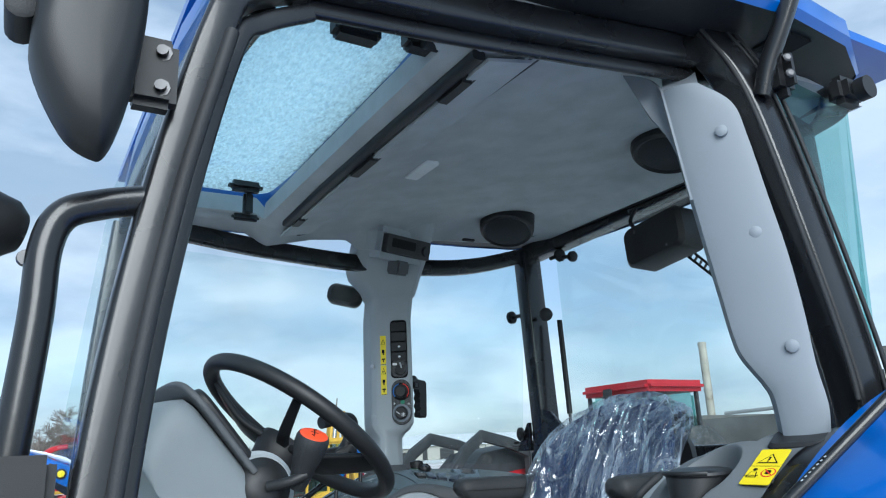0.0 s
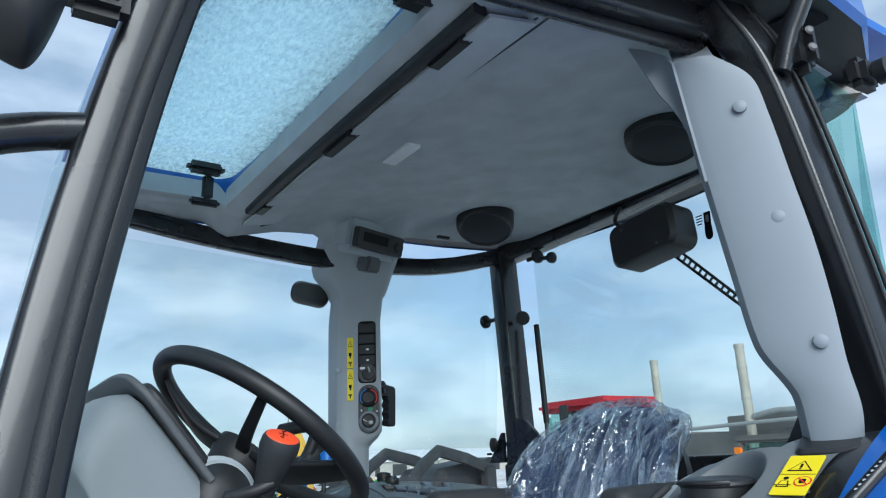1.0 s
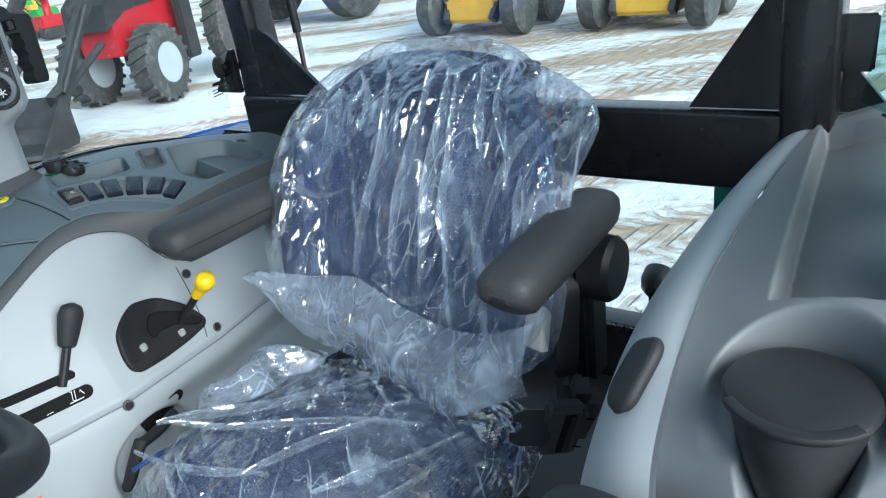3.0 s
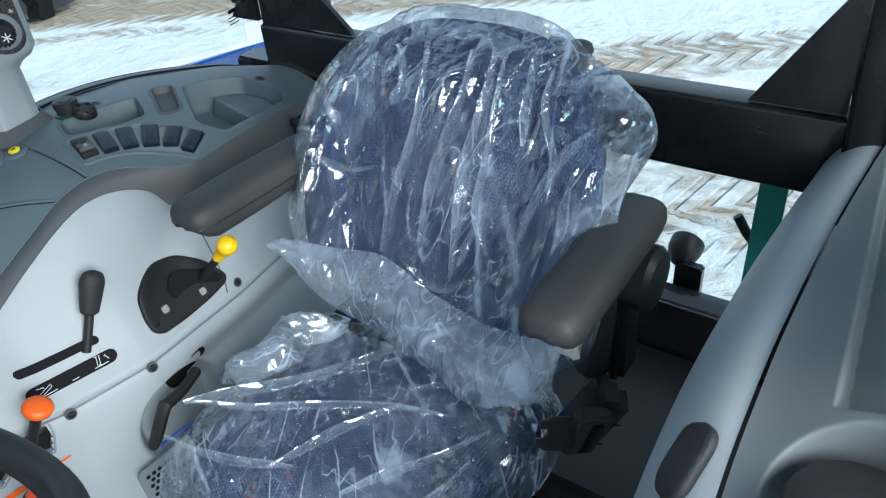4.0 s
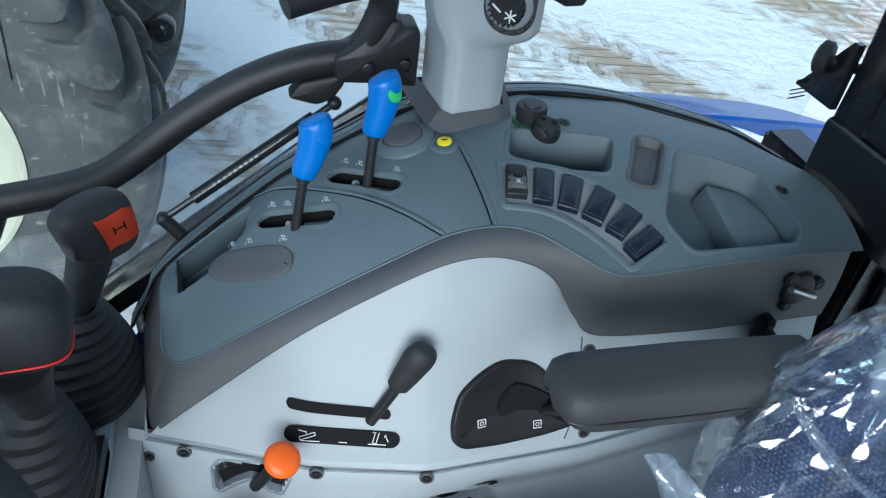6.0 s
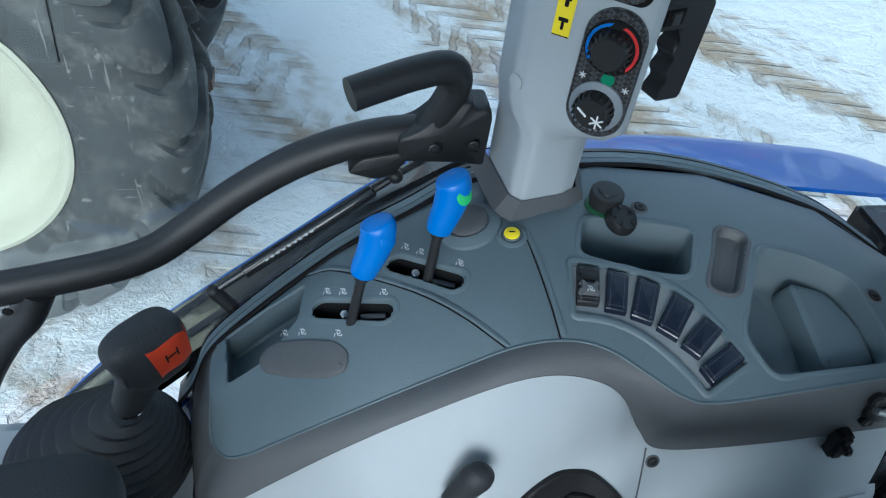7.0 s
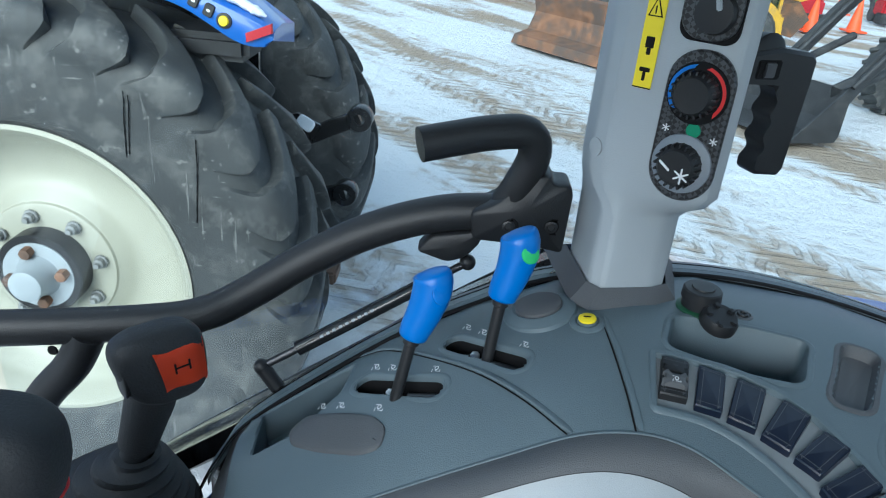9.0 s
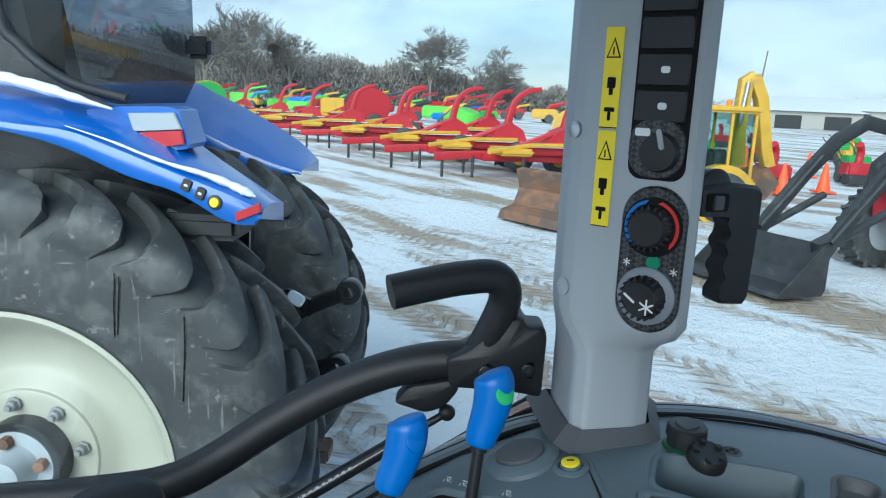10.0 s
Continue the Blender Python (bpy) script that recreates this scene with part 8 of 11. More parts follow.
def driver_seat():
    t = thing("driver_seat", (1.17, SEAT_Y, 0.97), "navy cloth driver's seat wrapped in clear film", "seat")
    pad("backrest", lambda u, v: back_shape(2 * math.pi * u, v), 120, 80, M_CLOTH, t, "navy woven backrest")
    pad("cushion", lambda u, v: cushion_shape(2 * math.pi * u, v), 120, 70, M_CLOTH_SEAT, t, "navy woven seat cushion")
    for y in (-0.212, 0.212):
        bm = bm_()
        sweep(bm, [(x, SEAT_Y + y * 0.985, cushion_top(x) - 0.020 - 0.03 * step01(0.97, 0.94, x)) for x in [0.965 + 0.40 * i / 16 for i in range(17)]], ring(0.0035, 8))
        part("piping", bm, M_CLOTH, t)
    # black back shell and base
    bm = bm_()
    slab(bm, rounded(0.36, 0.34, 0.12, 6), 0.03, frame_at((1.475, BACK_Y, 1.575), (1, 0, -0.30), (0.30, 0, 1)), 0.012)
    part("back_shell", bm, M_BLACK, t, "black moulded back shell")
    part("suspension", box(bm_(), (0.955, 1.30, 1.13), (1.37, 1.63, 1.235), 0.02), M_BLACK, t, "black suspension frame")
    part("suspension_front", box(bm_(), (0.935, 1.34, 1.185), (0.965, 1.60, 1.232), 0.008), M_BLACK, t)
    for y in (1.37, 1.42, 1.47, 1.52, 1.57):
        part("suspension_rib", box(bm_(), (0.925, y - 0.006, 1.16), (0.95, y + 0.006, 1.235), 0.003), M_FRAME, t)
    part("white_clip", box(bm_(), (0.94, 1.585, 1.235), (0.99, 1.645, 1.252), 0.005, None), M_WHITE, t)
    bm = bm_()
    rows = [(0.97, 0.19, 0.17), (1.03, 0.18, 0.16), (1.04, 0.20, 0.18), (1.09, 0.18, 0.16), (1.10, 0.20, 0.18), (1.14, 0.20, 0.17)]
    rr = [[bm.verts.new((1.17 + x * 2 * b, SEAT_Y + y * 2 * a, z)) for x, y in rounded(1, 1, 0.25, 4)] for z, a, b in rows]
    for a, b in zip(rr, rr[1:]):
        for i in range(len(a)):
            bm.faces.new((a[i], a[(i + 1) % len(a)], b[(i + 1) % len(a)], b[i]))
    part("bellows", bm, M_RUBBER, t, "black rubber bellows")
    # armrests: flat-topped pads with an undercut nose
    for side, y, x0, x1, z, dz in ((1, 1.738, 1.130, 1.400, 1.592, -0.004), (-1, 1.207, 1.165, 1.432, 1.598, 0.003)):
        prof = [(-0.034, 0.020), (-0.026, 0.0285), (-0.014, 0.0315), (0.014, 0.0315), (0.026, 0.0285), (0.034, 0.020), (0.0355, 0.004), (0.032, -0.013), (0.022, -0.026), (0.010, -0.031), (-0.010, -0.031), (-0.022, -0.026), (-0.032, -0.013), (-0.0355, 0.004)]
        keys = ((0.0, 0.30, -0.004), (0.012, 0.66, -0.002), (0.04, 0.90, 0.0), (0.10, 1.0, 0.0), (0.5, 1.03, 0.0), (0.90, 0.98, 0.0), (0.975, 0.95, 0.0), (0.995, 0.91, 0.0), (1.0, 0.84, 0.0))
        bm = bm_()
        rows = []
        for i in range(41):
            k = i / 40
            k = 0.5 - 0.5 * math.cos(math.pi * k)
            s = interp(k, [q[0] for q in keys], [q[1] for q in keys])
            low = interp(k, [0, 0.10, 0.30, 1], [0.75, 1.0, 1.0, 0.92])
            rows.append([bm.verts.new((x0 + (x1 - x0) * k + (0.016 * max(0, -b) / 0.031 if k < 0.12 else 0), y + a * s, z + dz * k + b * s * (low if b < 0 else 1))) for a, b in prof])
        for ra, rb in zip(rows, rows[1:]):
            for i in range(len(prof)):
                bm.faces.new((ra[i], ra[(i + 1) % len(prof)], rb[(i + 1) % len(prof)], rb[i]))
        bm.faces.new(rows[0])
        bm.faces.new(rows[-1])
        arm = part("armrest", bm, M_SOFT, t, "soft black armrest", angle=60)
        loop = [Vector((x0 + (x1 - x0) * k, y - side * 0.0358 * interp(k, [q[0] for q in keys], [q[1] for q in keys]), z + dz * k + 0.002)) for k in [0.03 + 0.94 * i / 20 for i in range(21)]]
        part("armrest_seam", sweep(bm_(), loop, ring(0.0011, 6)), M_BLACK, arm)
        part("pivot", lathe(bm_(), (1.395, y + side * 0.022, 1.535), (0, side, 0), [(-0.02, 0.044), (0.012, 0.044), (0.020, 0.038), (0.021, 0.010)], 26), M_BLACK, arm, "round black pivot")
        part("arm_bracket", box(bm_(), (1.365, y - 0.014, 1.36), (1.425, y + 0.014, 1.60), 0.01), M_BLACK, arm)
        if side < 0:
            part("pivot_cover", slab(bm_(), rounded(0.075, 0.16, 0.034, 6), 0.028, frame_at((1.365, y + 0.020, 1.465), (-0.75, 0.66, 0.1), (0.1, 0.0, 1)), 0.008), M_BLACK, arm, "black pivot cover")
            m = frame_at((1.316, y + 0.034, 1.478), (-0.85, 0.2, 0.35), (0.3, 0.1, 1))
            part("height_tab", slab(bm_(), [(-0.016, -0.026), (0.014, -0.030), (0.016, 0.016), (0.010, 0.028), (-0.014, 0.026)], 0.016, m, 0.003), M_TAB, arm, "pale grey tab")
    # belt buckle: a rounded reel housing, a slotted head and its latch plate
    m = Matrix.Translation((1.318, 1.207, 1.352)) @ Euler((radians(16), radians(-18), radians(32))).to_matrix().to_4x4()
    bk = part("belt_reel", box(bm_(), (-0.034, -0.030, -0.062), (0.034, 0.030, 0.058), 0.020, m, 4), M_BELT, t, "black seat belt reel housing")
    for zz in (-0.030, 0.034):
        for yy in (-0.012, 0.012):
            part("housing_slot", box(bm_(), (-0.0352, yy - 0.005, zz - 0.0014), (-0.0338, yy + 0.005, zz + 0.0014), 0.0004, m), M_INK, bk)
    hm = m @ Matrix.Translation((-0.040, 0.026, 0.020)) @ Euler((0, radians(8), radians(10))).to_matrix().to_4x4()
    hd = part("belt_head", box(bm_(), (-0.012, -0.024, -0.044), (0.012, 0.026, 0.044), 0.006, hm, 3), M_BELT, bk, "slotted buckle head")
    part("head_slot", box(bm_(), (-0.0135, -0.010, -0.034), (-0.0118, 0.004, 0.036), 0.002, hm), M_INK, hd)
    part("belt_webbing", box(bm_(), (-0.0160, -0.012, -0.032), (-0.0126, -0.004, 0.034), 0.0014, hm), M_BLACK, hd)
    tp = [(-0.004, -0.020), (0.030, -0.022), (0.046, -0.016), (0.046, -0.008), (0.036, -0.006), (0.034, 0.000), (0.040, 0.006), (0.050, 0.006), (0.050, 0.016), (0.038, 0.024), (0.006, 0.026), (-0.004, 0.020)]
    part("tongue_plate", slab(bm_(), tp, 0.0035, hm @ frame_at((-0.004, 0.022, 0.012), (-0.85, 0.0, 0.5), (0.3, 0.0, 0.9)) @ Matrix.Rotation(radians(180), 4, "Z")), M_DARKSTEEL, bk, "dark steel latch plate")

    # wrapping film over the backrest and the cushion
    t2 = thing("seat_wrap", (1.2, SEAT_Y, 1.3), "crumpled clear plastic film over the driver's seat", "plastic wrap")
    def wrap_back(u, v):
        p = back_shape(2 * math.pi * u, v, 0.020)
        d = (p - Vector((1.47, BACK_Y, 1.59))).normalized()
        folds = crumple(p, 0.0045, 3, (1.0, 1.8, 0.15)) + crumple(p, 0.0026, 8, (2.6, 2.6, 1.6))
        flap = 0.060 * math.exp(-(((p.y - 1.225) / 0.055) ** 2 + ((p.z - 1.735) / 0.055) ** 2)) + 0.014 * math.exp(-(((p.y - 1.72) / 0.05) ** 2 + ((p.z - 1.55) / 0.10) ** 2))
        return p + d * (0.004 + folds + flap) + Vector((0, -0.4, 0.1)) * flap
    pad("back_film", wrap_back, 240, 130, M_FILM, t2, "clear film round the backrest", 180)
    def wrap_cushion(u, v):
        p = cushion_shape(2 * math.pi * u, v * 0.72, 0.024)
        d = (p - Vector((1.163, SEAT_Y, 1.26))).normalized()
        q0 = Vector((p.x * 0.88 - p.y * 0.47, p.x * 0.47 + p.y * 0.88, p.z))
        folds = crumple(q0, 0.006, 5, (1.3, 0.25, 1.0)) + crumple(p, 0.003, 2, (2.6, 2.6, 2.6))
        droop = step01(0.40, 0.72, v * 0.72)
        front = step01(1.05, 0.95, p.x)
        left = step01(SEAT_Y + 0.12, SEAT_Y + 0.20, p.y)
        q = p + d * (0.006 + folds)
        out = Vector((p.x - 1.163, p.y - SEAT_Y, 0))
        q += out * (0.05 + 0.18 * max(front, left)) * droop
        q.z -= 0.020 * droop * (1 + 1.5 * noise.noise(p * 7))
        return q
    pad("cushion_film", wrap_cushion, 240, 120, M_FILM_SEAT, t2, "clear film round the cushion", 180)

    # pleats: doubled strips of film lying on the wrapping, crisp along their edges
    rnd = random.Random(11)
    def on_back(y, z):
        return Vector((back_front(BACK_Y + y, z) - 0.019, BACK_Y + y, z)), Vector((-1, 0, 0.3))
    def on_cushion(x, y):
        return Vector((x, y, cushion_top(x) + 0.016 + 0.018 * step01(0.12, 0.19, abs(y - SEAT_Y)))), Vector((0, 0, 1))
    def pleat(where, pts, wide, mat=None):
        line = smooth_line([(a, b, 0) for a, b in pts], 10)
        bm = bm_()
        rows = []
        ph = rnd.uniform(0, 6)
        for i, c in enumerate(line):
            k = i / (len(line) - 1)
            d = (line[min(i + 1, len(line) - 1)] - line[max(i - 1, 0)]).normalized()
            s = Vector((-d.y, d.x, 0))
            w = wide * (0.10 + 0.90 * math.sin(math.pi * (0.02 + 0.96 * k)) ** 0.8) * (0.95 + 0.15 * math.sin(ph + 6 * k))
            off = 0.0010 * math.sin(ph * 3 + 9 * k)
            row = []
            for m_, h in ((-0.5, 0.0), (-0.44, 0.0035), (-0.1, 0.0012), (0.3, 0.0030), (0.46, 0.0052), (0.5, 0.0004)):
                a = c + s * (w * m_ + off)
                p, up = where(a.x, a.y)
                row.append(bm.verts.new(p + up * (h + 0.001)))
            rows.append(row)
        for ra, rb in zip(rows, rows[1:]):
            for i in range(5):
                bm.faces.new((ra[i], ra[i + 1], rb[i + 1], rb[i]))
        part("film_fold", bm, mat or M_PLEAT, t2, angle=30)
    for pts, w in ((((0.040, 1.775), (0.038, 1.704), (0.053, 1.632), (0.070, 1.566), (0.083, 1.500)), 0.011), (((-0.026, 1.781), (-0.026, 1.731), (-0.010, 1.670), (0.006, 1.610), (0.016, 1.530)), 0.013),
                   (((-0.059, 1.784), (-0.060, 1.715), (-0.047, 1.641), (-0.042, 1.568), (-0.040, 1.490)), 0.015), (((-0.076, 1.779), (-0.077, 1.694), (-0.073, 1.635), (-0.073, 1.587), (-0.094, 1.544)), 0.009),
                   (((-0.114, 1.785), (-0.120, 1.740), (-0.124, 1.690)), 0.010), (((0.092, 1.775), (0.075, 1.752), (0.073, 1.720)), 0.007), (((-0.220, 1.735), (-0.192, 1.700), (-0.152, 1.619), (-0.131, 1.555)), 0.012),
                   (((-0.147, 1.778), (-0.146, 1.742), (-0.180, 1.695), (-0.183, 1.652)), 0.008), (((-0.205, 1.600), (-0.212, 1.640), (-0.210, 1.678)), 0.012), (((-0.10, 1.52), (-0.02, 1.475), (0.05, 1.50)), 0.010), (((0.20, 1.64), (0.15, 1.610), (0.09, 1.622)), 0.007)):
        pleat(on_back, pts, w * 1.35)
    for pts, w in ((((1.010, 1.668), (1.122, 1.607), (1.221, 1.555), (1.300, 1.525)), 0.016), (((1.015, 1.662), (1.112, 1.547), (1.174, 1.453), (1.208, 1.370)), 0.010), (((1.000, 1.500), (1.090, 1.478), (1.190, 1.440)), 0.011), (((0.956, 1.640), (0.983, 1.549), (1.018, 1.476)), 0.010),
                   (((1.10, 1.672), (1.18, 1.660), (1.27, 1.640)), 0.008), (((1.02, 1.40), (1.10, 1.36), (1.20, 1.30)), 0.009), (((1.00, 1.34), (1.06, 1.30), (1.14, 1.29)), 0.007), (((1.22, 1.45), (1.27, 1.40), (1.30, 1.33)), 0.009)):
        pleat(on_cushion, pts, w * 1.4)
    # hem of the back film, folded over where back and cushion meet
    top = smooth_line([(1.282, 1.728, 1.492), (1.305, 1.64, 1.486), (1.318, 1.55, 1.492), (1.312, 1.46, 1.462), (1.302, 1.38, 1.452), (1.286, 1.30, 1.470), (1.290, 1.235, 1.500)], 12)
    low = smooth_line([(1.275, 1.735, 1.470), (1.280, 1.66, 1.400), (1.285, 1.58, 1.368), (1.276, 1.50, 1.362), (1.258, 1.42, 1.358), (1.240, 1.33, 1.358), (1.262, 1.238, 1.410)], 12)
    def hem(u, v):
        i = min(int(u * (len(top) - 1)), len(top) - 2)
        f = u * (len(top) - 1) - i
        p = top[i].lerp(top[i + 1], f).lerp(low[i].lerp(low[i + 1], f), v)
        p += Vector((-0.022, 0, 0.008)) * math.sin(math.pi * v) ** 0.8
        return p + Vector((-0.8, 0, 0.5)) * (crumple(p, 0.006, 12, (1.2, 1.3, 0.6)) + 0.005 * math.sin(u * 31 + 4 * v) * v) + Vector((0, 0, 0.006 * math.sin(u * 23) * v))
    pad("back_hem", hem, 150, 36, M_FILM_LOOSE, t2, "loose crumpled hem of the film", 180)
    # loose bunch at the cushion's rear corner, and the piece hanging over its front
    def bunch(u, v):
        x = 1.09 + 0.22 * u
        y = 1.715 - 0.085 * v + 0.012 * math.sin(u * 13)
        z = cushion_top(x) + 0.012 + 0.050 * math.sin(math.pi * min(1, v * 1.1)) * math.sin(math.pi * u) ** 0.6 - 0.03 * (1 - v) ** 2
        p = Vector((x, y, z))
        return p + Vector((-0.2, 0.4, 1)) * crumple(p, 0.010, 15, (1.4, 1.2, 1.0))
    pad("corner_film", bunch, 80, 40, M_FILM_LOOSE, t2, "bunched film beside the backrest", 180)
    def flapdown(u, v):
        y = 1.33 + 0.23 * u + 0.03 * math.sin(v * 5)
        x = 0.915 - 0.020 * v * (1 - v)
        z = 1.345 - 0.145 * v * (1 - 0.35 * abs(u - 0.35))
        p = Vector((x, y, z))
        return p + Vector((-1, 0, 0.1)) * (crumple(p, 0.012, 21, (1, 1.3, 0.6)) + 0.01)
    pad("front_flap", flapdown, 80, 50, M_FILM_LOOSE, t2, "film hanging over the front edge", 180)


driver_seat()


def passenger_seat():
    t = thing("passenger_seat", (0.95, 1.0, 1.0), "folded navy cloth passenger seat with a ribbed black shell", "seat")
    # backrest pad against the console
    def outline(w, h, top):
        o = [(-w, -h)]
        o += [(-w, h - top)]
        o += [(-w * math.copysign(abs(math.cos(math.pi * i / 24)) ** 0.55, math.cos(math.pi * i / 24)), h - top + top * math.sin(math.pi * i / 24) ** 0.8) for i in range(1, 24)]
        o += [(w, h - top), (w, -h)]
        return o
    bmx = frame_at((0.930, 0.962, 1.438), (-0.97, 0.20, 0.12), (0.12, 0, 1))
    def puff(loop, z0, z1, roll, m):
        """A padded disc over a closed outline, rounded along its edge."""
        bm = bm_()
        cx, cy = sum(p[0] for p in loop) / len(loop), sum(p[1] for p in loop) / len(loop)
        rings = []
        for k, z in ((0.985, z0), (1.0, z0 + roll * 0.3), (1.0, z1 - roll), (0.985, z1 - roll * 0.5), (0.95, z1 - roll * 0.15), (0.85, z1), (0.5, z1 + 0.004), (0.15, z1 + 0.005)):
            rings.append([bm.verts.new(m @ Vector((cx + (x - cx) * k, cy + (y - cy) * k, z))) for x, y in loop])
        for a, b in zip(rings, rings[1:]):
            for i in range(len(loop)):
                bm.faces.new((a[i], a[(i + 1) % len(loop)], b[(i + 1) % len(loop)], b[i]))
        bm.faces.new(rings[0])
        bm.faces.new(rings[-1])
        return bm
    part("backrest", puff(outline(0.101, 0.150, 0.045), -0.008, 0.030, 0.018, bmx), M_CLOTH, t, "navy cloth back pad", angle=50)
    part("piping", sweep(bm_(), [bmx @ Vector((x, y, 0.008)) for x, y in outline(0.1025, 0.1515, 0.046)], ring(0.0032, 8)), M_BLACK, t, "black piping")
    part("back_shell", slab(bm_(), outline(0.108, 0.156, 0.048), 0.018, bmx @ Matrix.Translation((0, 0, -0.016)), 0.005), M_BLACK, t)
    # tipped-up cushion, its shell facing the door
    cm = frame_at((0.822, 0.985, 1.450), (-0.837, -0.483, 0.259), (0, 0, 1))
    side = smooth_line([(0.015, 0.152, 0), (0.030, 0.149, 0), (0.050, 0.127, 0), (0.070, 0.100, 0), (0.090, 0.064, 0), (0.106, 0.026, 0), (0.118, -0.010, 0), (0.128, -0.050, 0), (0.136, -0.11, 0), (0.138, -0.20, 0), (0.10, -0.27, 0)], 5)
    other = smooth_line([(-0.02, -0.26, 0), (-0.040, -0.20, 0), (-0.042, -0.10, 0), (-0.040, 0.0, 0), (-0.038, 0.050, 0), (-0.036, 0.095, 0), (-0.030, 0.124, 0), (-0.018, 0.144, 0), (-0.004, 0.151, 0)], 5)
    dome = [(p.x, p.y) for p in side + other]
    part("cushion", puff(dome, 0.0, 0.070, 0.026, cm @ Matrix.Translation((0.010, 0.004, -0.012)) @ Matrix.Rotation(math.pi, 4, "Y") @ Matrix.Scale(-1, 4, (1, 0, 0))), M_CLOTH, t, "navy cloth cushion", angle=50)
    cx, cy = 0.045, -0.04
    bm = bm_()
    rings = [[bm.verts.new(cm @ Vector((cx + (x - cx) * k, cy + (y - cy) * k, z))) for x, y in dome] for k, z in ((1.03, -0.022), (1.045, -0.012), (1.04, -0.002), (1.0, 0.006), (0.90, 0.010), (0.80, 0.0105), (0.4, 0.0125), (0.1, 0.0130))]
    for a, b in zip(rings, rings[1:]):
        for i in range(len(dome)):
            bm.faces.new((a[i], a[(i + 1) % len(dome)], b[(i + 1) % len(dome)], b[i]))
    bm.faces.new(rings[-1])
    sh = part("cushion_shell", bm, M_SHELL, t, "black ribbed cushion shell", angle=60)
    for x, y0, y1 in ((-0.014, 0.112, 0.055), (0.006, 0.128, -0.05), (0.023, 0.124, -0.07), (0.044, 0.106, -0.06), (0.068, 0.068, 0.010), (0.082, 0.045, -0.005)):
        groove = stadium((x, y0), (x + 0.08 * (y0 - y1), y1), 0.0048, 5)
        rb = part("rib_slot", tub(groove, lambda a, b, h: cm @ Vector((a, b, 0.0112 + 0.0016 * max(0, 1 - abs(a - 0.045) / 0.07) + h)), [(-0.0030, -0.001), (-0.0016, 0.0022), (0.0004, 0.0026), (0.0022, 0.0004), (0.004, 0.0002)]), M_SHELL, sh, angle=50)
        part("slot_floor", tub(groove, lambda a, b, h: cm @ Vector((a, b, 0.0112 + 0.0016 * max(0, 1 - abs(a - 0.045) / 0.07) + h)), [(0.0016, 0.0012), (0.003, 0.0013)]), M_INK, rb)
    # hinge knuckle and bracket
    ax = Vector((0.9, -0.12, 0.32))
    part("hinge_tube", lathe(bm_(), (0.862, 0.832, 1.506), ax, [(0, 0.0085), (0.002, 0.0108), (0.058, 0.0108), (0.060, 0.0085)], 22), M_BLACK, t)
    part("hinge_arm", box(bm_(), (-0.009, -0.040, -0.010), (0.009, 0.040, 0.006), 0.004, frame_at((0.895, 0.835, 1.482), (-0.3, 0.1, 1), (0.8, -0.25, 0.3))), M_BLACK, t)
    part("hinge_base", box(bm_(), (0.88, 0.81, 1.05), (1.0, 0.90, 1.452), 0.03), M_BLACK, t)
    part("seat_post", box(bm_(), (0.90, 0.90, 0.97), (1.05, 1.12, 1.20), 0.02), M_BLACK, t)


passenger_seat()


def rear_wiper():
    t = thing("rear_wiper_motor", (1.64, 1.43, 2.21), "black rear wiper motor housing under the header", "wiper motor")
    bm = bm_()
    slab(bm, rounded(0.215, 0.118, 0.03, 5), 0.09, frame_at((1.68, 1.425, 2.222), (-1, 0, 0.05), (0, 0.12, 1)), 0.012)
    part("housing", bm, M_BLACK, t)
    for y, z in ((1.37, 2.19), (1.48, 2.255)):
        part("screw", lathe(bm_(), (1.590, y, z), (-1, 0, 0), [(0, 0.005), (0.002, 0.004)], 10), M_DARKSTEEL, t)
    bm = bm_()
    tube(bm, [(1.65, 1.50, 2.275), (1.66, 1.55, 2.30), (1.68, 1.575, 2.33), (1.69, 1.56, 2.36)], 0.006)
    part("cable", bm, M_RUBBER, t)
    t = thing("rear_wiper", (1.73, 1.42, 2.20), "black slotted rear wiper arm outside the glass", "wiper")
    a, b = Vector((1.745, 1.44, 2.205)), Vector((1.745, 1.17, 1.935))
    d = (b - a).normalized()
    s = Vector((0, d.z, -d.y))
    for o in (0.010, -0.010):
        part("arm_rail", cyl(bm_(), a + s * o, b + s * o * 0.6, 0.004, seg=8), M_BLACK, t)
    for i in range(18):
        p = a.lerp(b, (i + 1) / 19)
        part("rung", box(bm_(), (-0.002, -0.009, -0.003), (0.002, 0.009, 0.003), 0, frame_at(p, (1, 0, 0), d) @ pose(0, 0, 0, 0, 0, 90)), M_DARKSTEEL, t)


rear_wiper()


